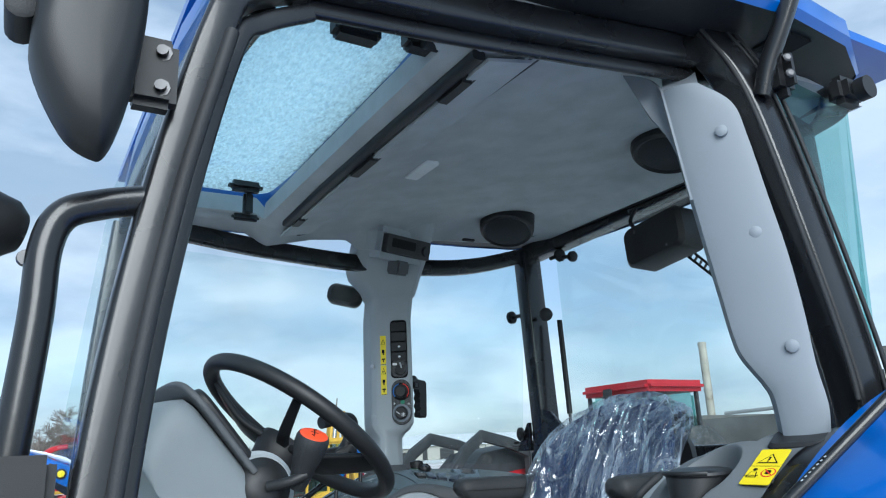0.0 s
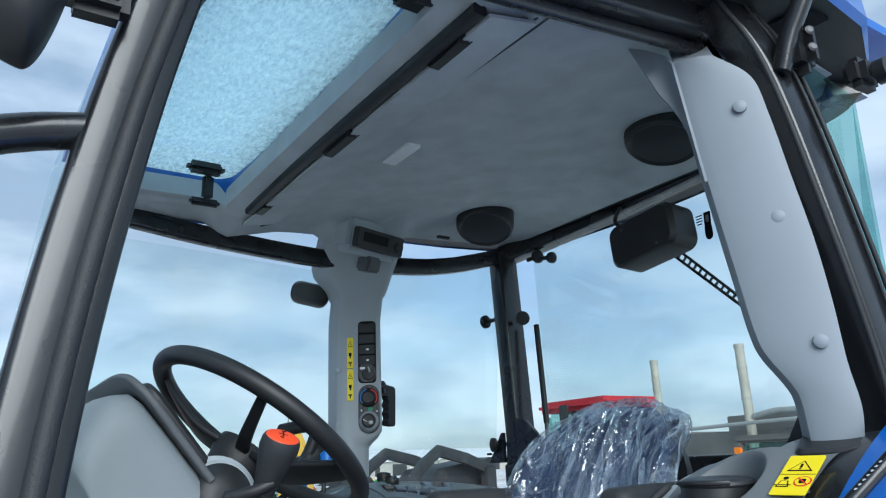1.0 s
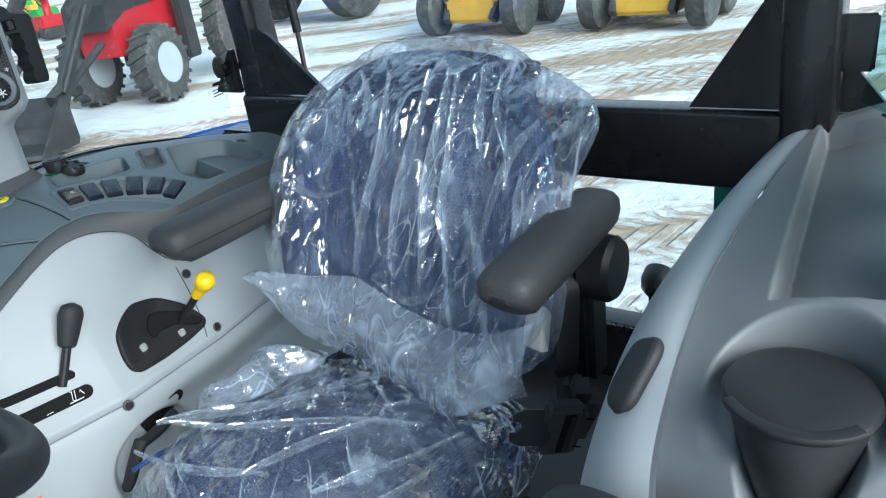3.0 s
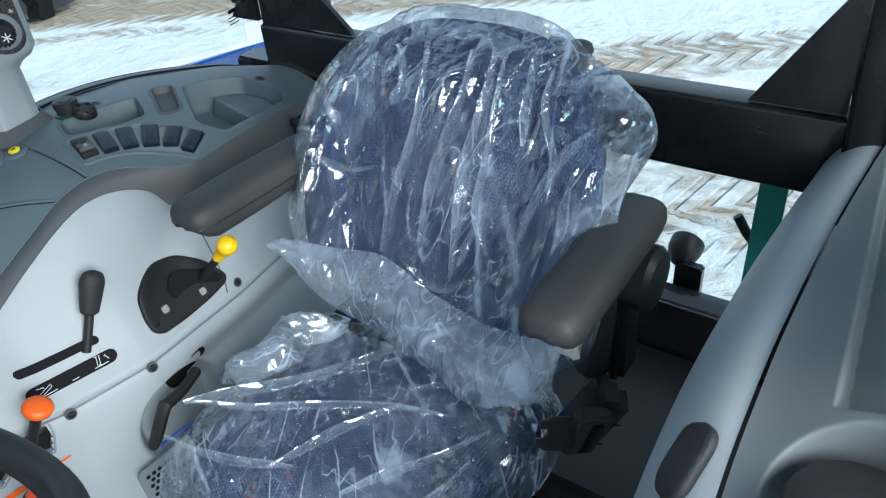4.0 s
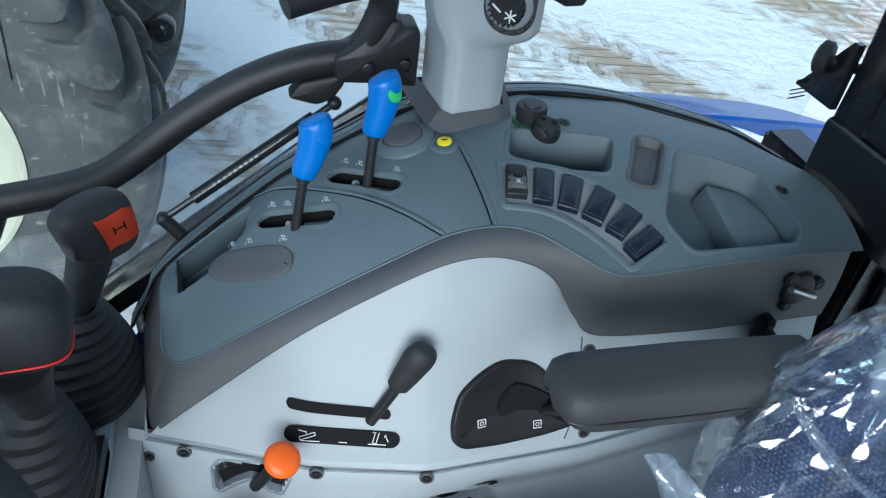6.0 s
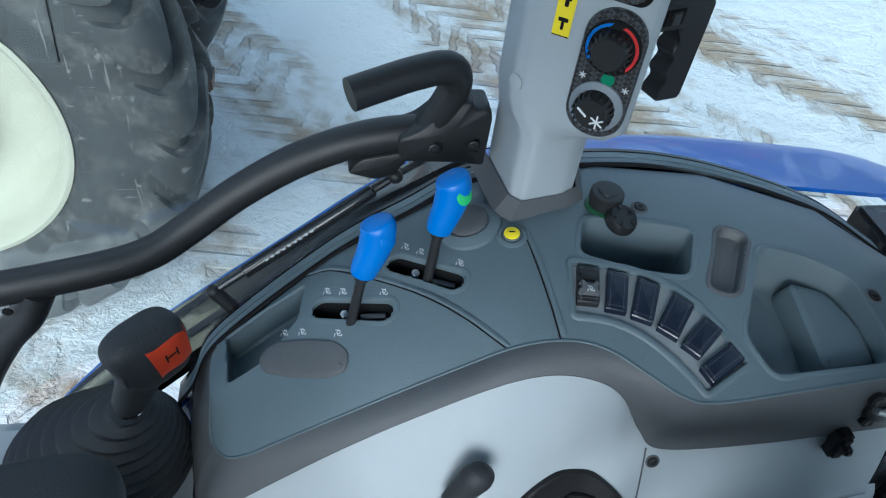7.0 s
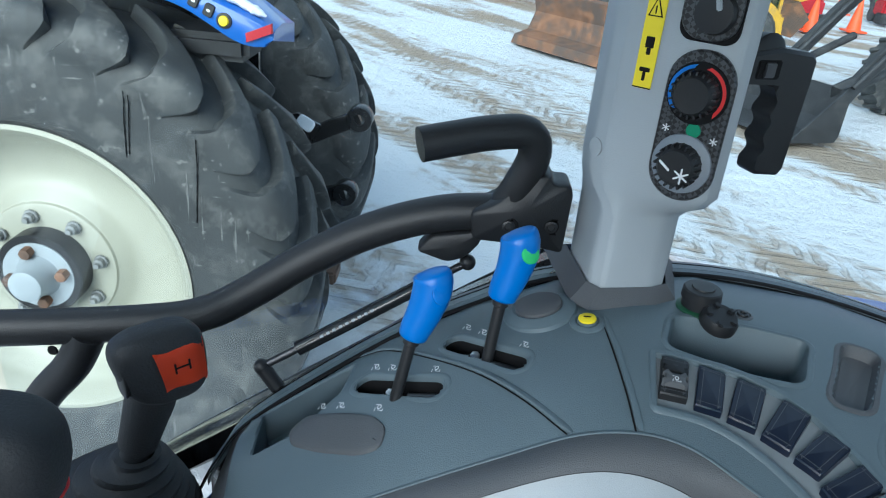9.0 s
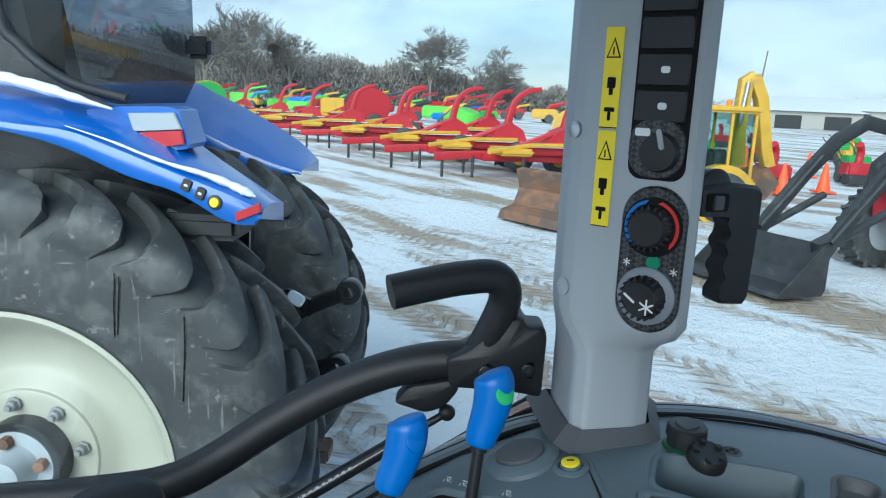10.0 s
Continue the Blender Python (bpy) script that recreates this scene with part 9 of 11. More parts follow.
def hinge_knobs():
    """Rubber stops and hinge knobs round the rear right post."""
    for p, d, r in (((1.645, 2.125, 2.135), (-0.2, 1, 0), 0.022), ((1.66, 2.00, 2.115), (-0.4, -1, 0), 0.022), ((1.645, 2.11, 1.735), (-0.4, 0.6, 0), 0.022), ((1.70, 1.965, 2.315), (0, -1, 0), 0.022), ((1.70, 1.90, 2.30), (0, -1, -0.2), 0.018)):
        t = thing("rubber_stop", p, "round black rubber stop on the window hinge", "rubber stop", "rubber stops")
        d = Vector(d).normalized()
        part("cap", lathe(bm_(), Vector(p) + d * 0.02, d, [(0, r * 0.8), (0.004, r), (0.014, r), (0.018, r * 0.7), (0.019, 0.002)], 22), M_RUBBER, t)
        part("stem", cyl(bm_(), Vector(p) - d * 0.02, Vector(p) + d * 0.022, 0.007), M_BLACK, t)
    t = thing("gas_strut", (1.70, 1.99, 1.70), "slim black gas strut beside the rear window", "gas strut", "gas struts")
    part("tube", cyl(bm_(), (1.715, 1.985, 2.10), (1.70, 1.955, 1.79), 0.009), M_BLACK, t)
    part("rod", cyl(bm_(), (1.70, 1.955, 1.79), (1.695, 1.95, 1.70), 0.005), M_DARKSTEEL, t)


hinge_knobs()


def exterior_left():
    # mudguards
    cx, cz, rr = 1.55, 0.85, 0.945
    t = thing("mudguard", (cx, 0.4, cz), "blue painted steel mudguard beside the open door", "mudguard", "mudguards")
    bm = bm_()
    def fn(u, v):
        a = radians(200 - 175 * u)
        r = rr - 0.05 * (v ** 6) - 0.02 * v
        return (cx + r * math.cos(a), 0.705 - 0.605 * v, cz + r * math.sin(a))
    sheet(bm, fn, 70, 16, 0.006)
    part("panel", bm, M_BLUE, t, angle=60)
    bm = bm_()
    sheet(bm, lambda u, v: (cx + (rr - 0.004 - 0.30 * v) * math.cos(radians(200 - 175 * u)), 0.709, cz + (rr - 0.004 - 0.30 * v) * math.sin(radians(200 - 175 * u))), 60, 3, 0.005)
    part("inner_wall", bm, M_FRAME, t)
    t = thing("mudguard", (1.5, 2.4, cz), "blue painted steel mudguard outside the side window", "mudguard", "mudguards")
    xs = [0.55, 0.72, 0.90, 1.0, 1.10, 1.25, 1.45, 1.65, 1.85, 2.05, 2.2, 2.35, 2.5]
    zs = [1.10, 1.36, 1.515, 1.555, 1.580, 1.598, 1.603, 1.594, 1.563, 1.475, 1.35, 1.18, 0.90]
    yo = [2.10, 2.12, 2.19, 2.215, 2.24, 2.25, 2.25, 2.24, 2.24, 2.24, 2.24, 2.24, 2.24]
    mid = smooth_line([(a, b, c) for a, b, c in zip(xs, yo, zs)], 6)
    bm = bm_()
    def fn3(u, v):
        p = mid[min(int(u * (len(mid) - 1) + 0.5), len(mid) - 1)]
        wide = 0.25 * step01(0.75, 1.25, p.x) + 0.03
        return (p.x, p.y - 0.02 + wide * v, p.z - 0.085 * v - 0.06 * v ** 8)
    sheet(bm, fn3, len(mid) - 1, 14, 0.006)
    part("panel", bm, M_BLUEF, t, angle=60)
    # door stay
    t = thing("gas_strut", (0.83, 0.75, 1.51), "black gas strut holding the door open", "gas strut", "gas struts")
    a, b, c = Vector((0.826, 0.752, 1.515)), Vector((0.915, 0.708, 1.570)), Vector((1.13, 0.575, 1.775))
    part("rod", cyl(bm_(), a, b, 0.0042), M_DARKSTEEL, t)
    part("tube", lathe(bm_(), b - (c - b).normalized() * 0.01, c - b, [(0, 0.006), (0.004, 0.0076), (0.30, 0.0076), (0.302, 0.006)], 20), M_FRAME, t)
    part("sleeve", cyl(bm_(), a, a.lerp(b, 0.25), 0.008), M_DARKSTEEL, t)
    bm = bm_()
    bmesh.ops.create_uvsphere(bm, u_segments=16, v_segments=12, radius=0.0135, matrix=Matrix.Translation(a))
    part("ball_joint", bm, M_DARKSTEEL, t)
    part("stud", lathe(bm_(), a, (0.25, -0.05, -0.9), [(0.006, 0.009), (0.015, 0.009), (0.018, 0.016), (0.05, 0.017), (0.053, 0.012)], 18), M_BLACK, t)
    d = (c - b).normalized()
    bm = bm_()
    for i in range(7):
        box(bm, (-0.0010, -0.0018, 0), (0.0010, 0.0018, 0.0003), 0, frame_at(b + d * (0.10 + i * 0.007) + Vector((-0.0048, -0.0032, 0.0068)), (-0.5, -0.2, 0.8), d))
    part("lettering", bm, M_LIGHT, t)
    # grab handle in front of the post
    t = thing("entry_rail", (0.15, 0.84, 1.6), "black tubular grab rail on the front post", "rail")
    bm = bm_()
    tube(bm, [(0.235, 0.84, 1.955), (0.195, 0.84, 1.945), (0.163, 0.84, 1.930), (0.150, 0.84, 1.895), (0.148, 0.84, 1.83), (0.143, 0.84, 1.755), (0.128, 0.84, 1.55), (0.115, 0.84, 1.30)], 0.0155, 8, 18)
    part("tube", bm, M_FRAME, t, angle=60)
    part("clamp", box(bm_(), (0.10, 0.79, 1.60), (0.175, 0.86, 1.705), 0.008), M_BLACK, t)
    # mirror
    t = thing("wing_mirror", (0.17, 0.76, 2.05), "black door mirror housing on a bracket", "mirror")
    bm = bm_()
    prof = [(0.119, 2.10), (0.121, 2.045), (0.150, 1.985), (0.176, 1.966), (0.190, 1.972), (0.204, 2.02), (0.214, 2.09), (0.216, 2.16), (0.21, 2.25), (0.13, 2.25)]
    loop = smooth_line([(x, 0, z) for x, z in prof + prof[:1]], 5)[:-1]
    mx, mz = 0.168, 2.11
    rows = [[bm.verts.new((mx + (p.x - mx) * k, y, mz + (p.z - mz) * k)) for p in loop] for y, k in ((0.790, 0.90), (0.786, 0.97), (0.776, 1.0), (0.755, 0.985), (0.738, 0.93), (0.728, 0.80), (0.724, 0.55), (0.723, 0.2))]
    for ra, rb in zip(rows, rows[1:]):
        for i in range(len(loop)):
            bm.faces.new((ra[i], ra[(i + 1) % len(loop)], rb[(i + 1) % len(loop)], rb[i]))
    bm.faces.new(rows[0])
    bm.faces.new(rows[-1])
    part("housing", bm, M_BLACK, t, angle=70)
    part("bracket", box(bm_(), (0.205, 0.80, 2.045), (0.255, 0.83, 2.125), 0.008), M_BLACK, t)
    for z in (2.065, 2.105):
        part("bolt", lathe(bm_(), (0.238, 0.803, z), (-0.2, -1, 0), [(0, 0.010), (0.003, 0.010), (0.003, 0.006), (0.010, 0.006)], 8), M_DARKSTEEL, t)
    part("stalk", lathe(bm_(), (0.110, 0.80, 2.095), (0, -1, 0), [(0, 0.014), (0.05, 0.014), (0.052, 0.01)], 14), M_RUBBER, t)
    # lamp on the front left
    t = thing("work_lamp", (0.10, 0.90, 1.92), "black round work lamp beside the windscreen", "lamp")
    part("housing", lathe(bm_(), (0.128, 0.90, 1.925), (-0.9, -0.3, 0.15), [(0, 0.020), (0.012, 0.030), (0.04, 0.034), (0.05, 0.036), (0.054, 0.03)], 24), M_BLACK, t)
    part("bolt", lathe(bm_(), (0.135, 0.885, 1.895), (0, -1, 0), [(0, 0.009), (0.006, 0.008)], 12), M_DARKSTEEL, t)
    # open door frame and hinges
    t = thing("cab_door", (1.26, 0.74, 1.5), "open glazed cab door with a black frame", "door")
    bm = bm_()
    sweep(bm, smooth_line([(1.20, 0.775, 2.255), (1.205, 0.755, 2.31), (1.215, 0.725, 2.37), (1.235, 0.665, 2.50), (1.26, 0.58, 2.64)], 6), rounded(0.03, 0.028, 0.01, 3))
    part("frame_bar", bm, M_FRAME, t)
    part("hinge", box(bm_(), (1.222, 0.735, 2.255), (1.262, 0.785, 2.345), 0.016), M_BLACK, t)
    for z in (2.285, 2.315):
        part("bolt", lathe(bm_(), (1.228, 0.737, z), (-0.5, -1, 0), [(0, 0.008), (0.006, 0.008), (0.008, 0.005)], 10), M_DARKSTEEL, t)
    part("lower_hinge", box(bm_(), (1.325, 0.735, 1.69), (1.375, 0.78, 1.79), 0.016), M_BLACK, t)


exterior_left()


def rear_bits():
    """What shows through the lower rear window and behind the backrest."""
    t = thing("rear_work_lamp", (1.80, 1.22, 1.24), "black work lamp outside the lower rear window", "lamp")
    part("housing", lathe(bm_(), (1.79, 1.258, 1.275), (0.5, 0, 0.15), [(0, 0.014), (0.012, 0.025), (0.03, 0.031), (0.05, 0.032), (0.054, 0.026)], 24), M_BLACK, t)
    part("bracket", box(bm_(), (1.775, 1.21, 1.20), (1.80, 1.26, 1.28), 0.004), M_FRAME, t)
    t = thing("window_latch", (1.74, 1.12, 1.25), "black latch lever on the lower rear window", "latch")
    bm = bm_()
    tube(bm, [(1.725, 1.155, 1.445), (1.725, 1.13, 1.41), (1.728, 1.10, 1.395), (1.73, 1.085, 1.36)], 0.008)
    part("lever", bm, M_BLACK, t)
    part("latch_body", box(bm_(), (1.71, 1.065, 1.26), (1.75, 1.115, 1.36), 0.012), M_BLACK, t)
    t = thing("window_edge_strip", (1.70, 1.07, 1.25), "green tinted edge of the lower rear glass", "glass edge")
    part("strip", box(bm_(), (1.690, 1.085, 1.25), (1.696, 1.125, 1.56), 0), M_EDGE, t)
    for y in (1.345, 1.378):
        t = thing("headrest_knob", (1.52, y, 1.765), "round black knob behind the backrest", "knob", "backrest knobs")
        part("cap", lathe(bm_(), (1.530, y, 1.752), (0.1, -0.2, 1), [(-0.02, 0.010), (0, 0.014), (0.010, 0.017), (0.018, 0.013), (0.020, 0.002)], 20), M_RUBBER, t)
        part("stem", cyl(bm_(), (1.50, y + 0.004, 1.72), (1.53, y, 1.745), 0.008), M_BLACK, t)
    # small printed mark on the side glass, as plain bars
    t = thing("glass_label", (1.60, 2.112, 1.69), "small printed maker's mark on the side glass", "label")
    m = frame_at((1.60, 2.120, 1.695), (0.25, -1, 0), (0, 0, 1))
    for y, w, h in ((0.012, 0.026, 0.007), (0.001, 0.036, 0.0018), (-0.005, 0.032, 0.0018), (-0.011, 0.034, 0.0018)):
        part("bar", slab(bm_(), rounded(w, h, h / 3, 2), 0.0004, m @ Matrix.Translation((0, y, 0))), M_INK, t)
    t = thing("glass_label", (1.69, 1.27, 2.2), "small printed maker's mark on the rear glass", "label")
    m = frame_at((1.70, 1.275, 2.215), (-1, 0, 0), (0, 0, 1))
    for x, y, w, h in ((0.03, 0.012, 0.026, 0.009), (0.03, 0.0, 0.036, 0.0018), (0.03, -0.006, 0.032, 0.0018), (-0.02, 0.0, 0.022, 0.045)):
        part("bar", slab(bm_(), rounded(w, h, h / 4, 2), 0.0004, m @ Matrix.Translation((x, y, 0))), M_INK, t)


rear_bits()


# ---- neighbouring tractor ----
def big_tyre(t, c, R, r_rim, w, lugs, side, rim_mat=M_RIM, name="rear_wheel"):
    """A lugged tractor tyre, axis along y; side: -1 when its face looks to -y."""
    c = Vector(c)
    hw = w / 2
    # section from the bead to the crown: half-width, radius, outward direction, way to the crown, lug height, lag of the lug
    section = [(0.80, r_rim - 0.012, 1, 0, 0, 0.0, 0.0), (0.86, r_rim + 0.004, 1, 0, 0, 0.0, 0.0), (0.90, r_rim + 0.016, 1, 0, 0, 0.0, 0.0), (0.905, r_rim + 0.022, 1, 0, 0, 0.0, 0.0), (0.95, r_rim + 0.032, 1, 0, 0, 0.0, 0.0), (0.985, r_rim + 0.075, 1, 0, 0, 0.0, 0.0), (1.0, r_rim + 0.14, 1, 0, 0, 0.0, 0.10),
               (0.995, R - 0.172, 1, 0, 0, 0.0, 0.085), (0.985, R - 0.155, 1, 0.1, 0, 0.004, 0.075), (0.975, R - 0.142, 1, 0.1, 0, 0.016, 0.062), (0.965, R - 0.128, 1, 0.2, 0, 0.024, 0.045), (0.945, R - 0.112, 1, 0.25, 0, 0.031, 0.025), (0.92, R - 0.098, 1, 0.4, 0, 0.039, 0.008), (0.895, R - 0.087, 0.9, 0.55, 0, 0.044, 0.0),
               (0.875, R - 0.080, 0.80, 0.75, 0.01, 0.047, 0.0), (0.85, R - 0.074, 0.45, 0.95, 0.03, 0.047, 0.0), (0.82, R - 0.068, 0.2, 1, 0.06, 0.046, 0.0), (0.74, R - 0.060, 0, 1, 0.14, 0.046, 0.0), (0.60, R - 0.052, 0, 1, 0.28, 0.046, 0.0), (0.42, R - 0.048, 0, 1, 0.46, 0.046, 0.0), (0.24, R - 0.046, 0, 1, 0.68, 0.046, 0.0), (0.08, R - 0.045, 0, 1, 0.90, 0.046, 0.0), (0.02, R - 0.045, 0, 1, 0.97, 0.046, 0.0), (0.015, R - 0.045, 0, 1, 0.975, 0.0, 0.0), (0.0, R - 0.045, 0, 1, 1.0, 0.0, 0.0)]
    pitch = 2 * math.pi / lugs
    # stations across one lug and the groove behind it: share of the lug's width (0 to 1) or of the groove (1 to 2), height
    across = [(0.0, 0.0), (0.030, 0.80), (0.045, 0.97), (0.07, 1.0), (0.25, 1.0), (0.45, 0.98), (0.65, 0.95), (0.86, 0.92), (0.93, 0.84), (0.97, 0.36), (1.0, 0.0), (1.25, 0.0), (1.5, 0.0), (1.75, 0.0)]
    rnd = random.Random(lugs)
    vs, fs = [], []
    n = len(across) * lugs
    for s in (-1, 1):
        start = len(vs)
        for hy, r, ny, nr, q, high, lag in section:
            wide = pitch * interp(q, [0, 0.03, 0.10, 0.25, 0.55, 1.0], [0.74, 0.70, 0.56, 0.38, 0.27, 0.22])
            lean = 0.36 * q ** 0.85 + lag
            for k in range(lugs):
                a0 = pitch * (k + (0.5 if s > 0 else 0))
                for u, h in across:
                    a = a0 + lean + (wide * u if u <= 1 else wide + (pitch - wide) * (u - 1))
                    d = high * h
                    if high and 0 < h:
                        d += 0.004 * noise.noise(Vector((a * 9, hy * 7, s * 3.1 + k)))
                    rr = r + nr * d
                    vs.append((c.x + rr * math.cos(a), c.y + s * (hw * hy + ny * d * 0.75), c.z + rr * math.sin(a)))
        for i in range(len(section) - 1):
            for k in range(n):
                a, b = start + i * n + k, start + i * n + (k + 1) % n
                f = (a, b, b + n, a + n)
                fs.append(f if s < 0 else f[::-1])
    me = bpy.data.meshes.new(name)
    me.from_pydata(vs, [], fs)
    bm = bm_()
    bm.from_mesh(me)
    bpy.data.meshes.remove(me)
    bmesh.ops.recalc_face_normals(bm, faces=bm.faces)
    wheel = part(name, bm, M_TYRE, t, "worn lugged tractor tyre", angle=32)
    # dished rim and hub on the visible side
    f = side * hw * 0.82
    d = (0, side, 0)
    at = c + Vector((0, f, 0))
    rim = part("rim", lathe(bm_(), at, d, [(0.0, r_rim + 0.012), (0.025, r_rim + 0.018), (0.028, r_rim + 0.004), (0.012, r_rim - 0.012), (-0.035, r_rim - 0.028), (-0.060, r_rim - 0.045), (-0.068, r_rim - 0.055), (-0.098, r_rim - 0.075), (-0.118, r_rim - 0.11), (-0.128, r_rim - 0.16), (-0.126, 0.28), (-0.115, 0.25), (-0.088, 0.225), (-0.078, 0.20)], 64, False), rim_mat, wheel, "cream painted rim", angle=40)
    hub = part("hub", lathe(bm_(), at + Vector((0, -side * 0.085, 0)), d, [(0, 0.215), (0.010, 0.21), (0.014, 0.20), (0.012, 0.14)], 40), rim_mat, wheel, "cream wheel centre with bolts", angle=40)
    part("hub_ring", lathe(bm_(), at + Vector((0, -side * 0.08, 0)), d, [(0, 0.134), (0.075, 0.134), (0.080, 0.130), (0.080, 0.112), (0.070, 0.110)], 40), M_BLACK, wheel, "black hub ring")
    part("axle_flange", lathe(bm_(), at + Vector((0, -side * 0.02, 0)), d, [(0, 0.112), (0.022, 0.111), (0.024, 0.07), (0.05, 0.058), (0.10, 0.050), (0.105, 0.040), (0.105, 0.002)], 32), M_LIGHT, wheel, "pale grey axle flange")
    for k in range(8):
        a = 2 * math.pi * k / 8 + 0.2
        p = at + Vector((0.172 * math.cos(a), -side * 0.066, 0.172 * math.sin(a)))
        part("bolt", lathe(bm_(), p, d, [(0, 0.024), (0.006, 0.023), (0.007, 0.017), (0.024, 0.017), (0.027, 0.014), (0.028, 0.010), (0.040, 0.009)], 8), M_DUCT, hub)
        if k % 2 == 0:
            q = at + Vector((0.085 * math.cos(a), side * 0.026, 0.085 * math.sin(a)))
            part("lug_nut", lathe(bm_(), q - Vector(d) * 0.03, d, [(0, 0.019), (0.036, 0.018), (0.039, 0.010)], 6), M_RUST, hub)
        e = at + Vector((0.345 * math.cos(a + 0.2), -side * 0.127, 0.345 * math.sin(a + 0.2)))
        part("rim_hole", lathe(bm_(), e, d, [(0, 0.012), (0.003, 0.012)], 12), M_INK, rim)
    return wheel


def near_tractor():
    t = thing("parked_tractor", (-0.6, 4.4, 0), "blue tractor with big muddy rear tyres parked alongside", "tractor")
    big_tyre(t, (-0.282, 3.63, 0.845), 0.868, 0.472, 0.50, 23, -1)
    for pts in (((0.066, 1.47), (0.060, 1.40), (0.057, 1.33), (0.053, 1.255)), ((0.078, 1.46), (0.072, 1.38), (0.064, 1.29)), ((0.257, 1.355), (0.251, 1.22), (0.243, 1.10))):
        bm = bm_()
        rows = []
        for i in range(33):
            k = i / 32 * (len(pts) - 1)
            j = min(int(k), len(pts) - 2)
            x, z = (pts[j][q] + (pts[j + 1][q] - pts[j][q]) * (k - j) for q in (0, 1))
            w = 0.0018 + 0.0008 * math.sin(i * 2.3) * math.sin(i * 0.9)
            d = math.hypot(x + 0.282, z - 0.845)
            y = 3.63 - 0.25 * interp(d, [0.50, 0.562, 0.627, 0.69, 0.72, 0.765], [0.90, 0.985, 1.0, 0.995, 1.02, 1.05]) - 0.004
            rows.append([bm.verts.new((x - w, y, z)), bm.verts.new((x, y - 0.0015, z)), bm.verts.new((x + w, y, z))])
        for a, b in zip(rows, rows[1:]):
            for i in range(2):
                bm.faces.new((a[i], a[i + 1], b[i + 1], b[i]))
        part("wet_streak", bm, M_INK, t, "dark wet run on the tyre")
    big_tyre(t, (-0.282, 4.90, 0.845), 0.868, 0.472, 0.50, 23, 1)
    # mudguards: a rolled lip along the outside, a sloping top plate and a dark underside
    def guard(lip, crease, inner, y0, y1):
        lip, crease, inner = (smooth_line([(x, 0, z) for x, z in q], 8) for q in (lip, crease, inner))
        n = 60
        def at(line, k):
            f = k * (len(line) - 1)
            i = min(int(f), len(line) - 2)
            return line[i].lerp(line[i + 1], f - i)
        bm = bm_()
        rows = []
        for i in range(n + 1):
            a, b, c = (at(q, i / n) for q in (lip, crease, inner))
            s = 1 if y1 > y0 else -1
            rows.append([bm.verts.new(p) for p in ((a.x, y0 + s * 0.03, a.z + 0.004), (a.x, y0 + s * 0.004, a.z), (a.x, y0, a.z + 0.008), (b.x, y0, b.z - 0.022), (b.x, y0 + s * 0.006, b.z - 0.008), (b.x, y0 + s * 0.022, b.z),
                                                    (b.x * 0.6 + c.x * 0.4, y0 + (y1 - y0) * 0.4, b.z * 0.6 + c.z * 0.4 + 0.012), (c.x, y1, c.z), (c.x, y1, c.z - 0.06), (a.x, y0 + s * 0.03, a.z + 0.012))])
        for ra, rb in zip(rows, rows[1:]):
            for i in range(10):
                bm.faces.new((ra[i], ra[(i + 1) % 10], rb[(i + 1) % 10], rb[i]))
        bm.faces.new(rows[0])
        bm.faces.new(rows[-1])
        bmesh.ops.recalc_face_normals(bm, faces=bm.faces)
        return part("mudguard", bm, M_BLUE, t, "blue rear mudguard with snow on it", angle=40)
    guard([(-1.2, 1.76), (-0.8, 1.86), (-0.5, 1.872), (-0.248, 1.840), (-0.079, 1.801), (0.089, 1.732), (0.225, 1.692), (0.345, 1.626), (0.400, 1.610), (0.440, 1.612)],
          [(-1.2, 1.83), (-0.8, 1.92), (-0.5, 1.91), (-0.245, 1.871), (-0.076, 1.856), (0.05, 1.816), (0.227, 1.751), (0.347, 1.708), (0.425, 1.676), (0.462, 1.655)],
          [(-1.2, 1.95), (-0.8, 2.02), (-0.50, 1.997), (-0.38, 1.982), (-0.148, 1.915), (0.02, 1.885), (0.132, 1.803), (0.229, 1.735), (0.340, 1.665), (0.420, 1.612)], 3.42, 3.85)
    guard([(-1.2, 1.72), (-0.6, 1.80), (-0.30, 1.72), (-0.052, 1.577), (0.10, 1.578), (0.235, 1.590)],
          [(-1.2, 1.80), (-0.6, 1.88), (-0.30, 1.80), (-0.052, 1.70), (0.12, 1.64), (0.250, 1.605)],
          [(-1.2, 1.95), (-0.5, 2.0), (-0.305, 1.945), (-0.048, 1.822), (0.143, 1.709), (0.245, 1.615)], 4.92, 5.40)
    part("guard_liner", slab(bm_(), [(-1.2, 0.9), (0.12, 0.9), (0.30, 1.35), (0.30, 1.62), (0.10, 1.78), (-0.20, 1.90), (-0.5, 1.97), (-1.2, 1.93)], 0.02, Matrix(((1, 0, 0, 0), (0, 0, 1, 3.86), (0, 1, 0, 0), (0, 0, 0, 1)))), M_FRAME, t, "black inner side of the mudguard")
    part("guard_bracket", box(bm_(), (-0.02, 3.60, 1.52), (0.34, 3.84, 1.60), 0.02, None), M_MDARK, t, "dark bracket under the mudguard")
    part("lamp_mount", slab(bm_(), [(-0.10, 1.80), (0.03, 1.772), (0.198, 1.798), (0.206, 1.812), (0.178, 1.908), (0.150, 1.918), (0.02, 1.914), (-0.09, 1.90)], 0.15, Matrix(((1, 0, 0, 0), (0, 0, 1, 3.585), (0, 1, 0, 0), (0, 0, 0, 1)))), M_BLUE, t, "blue lamp housing on the mudguard")
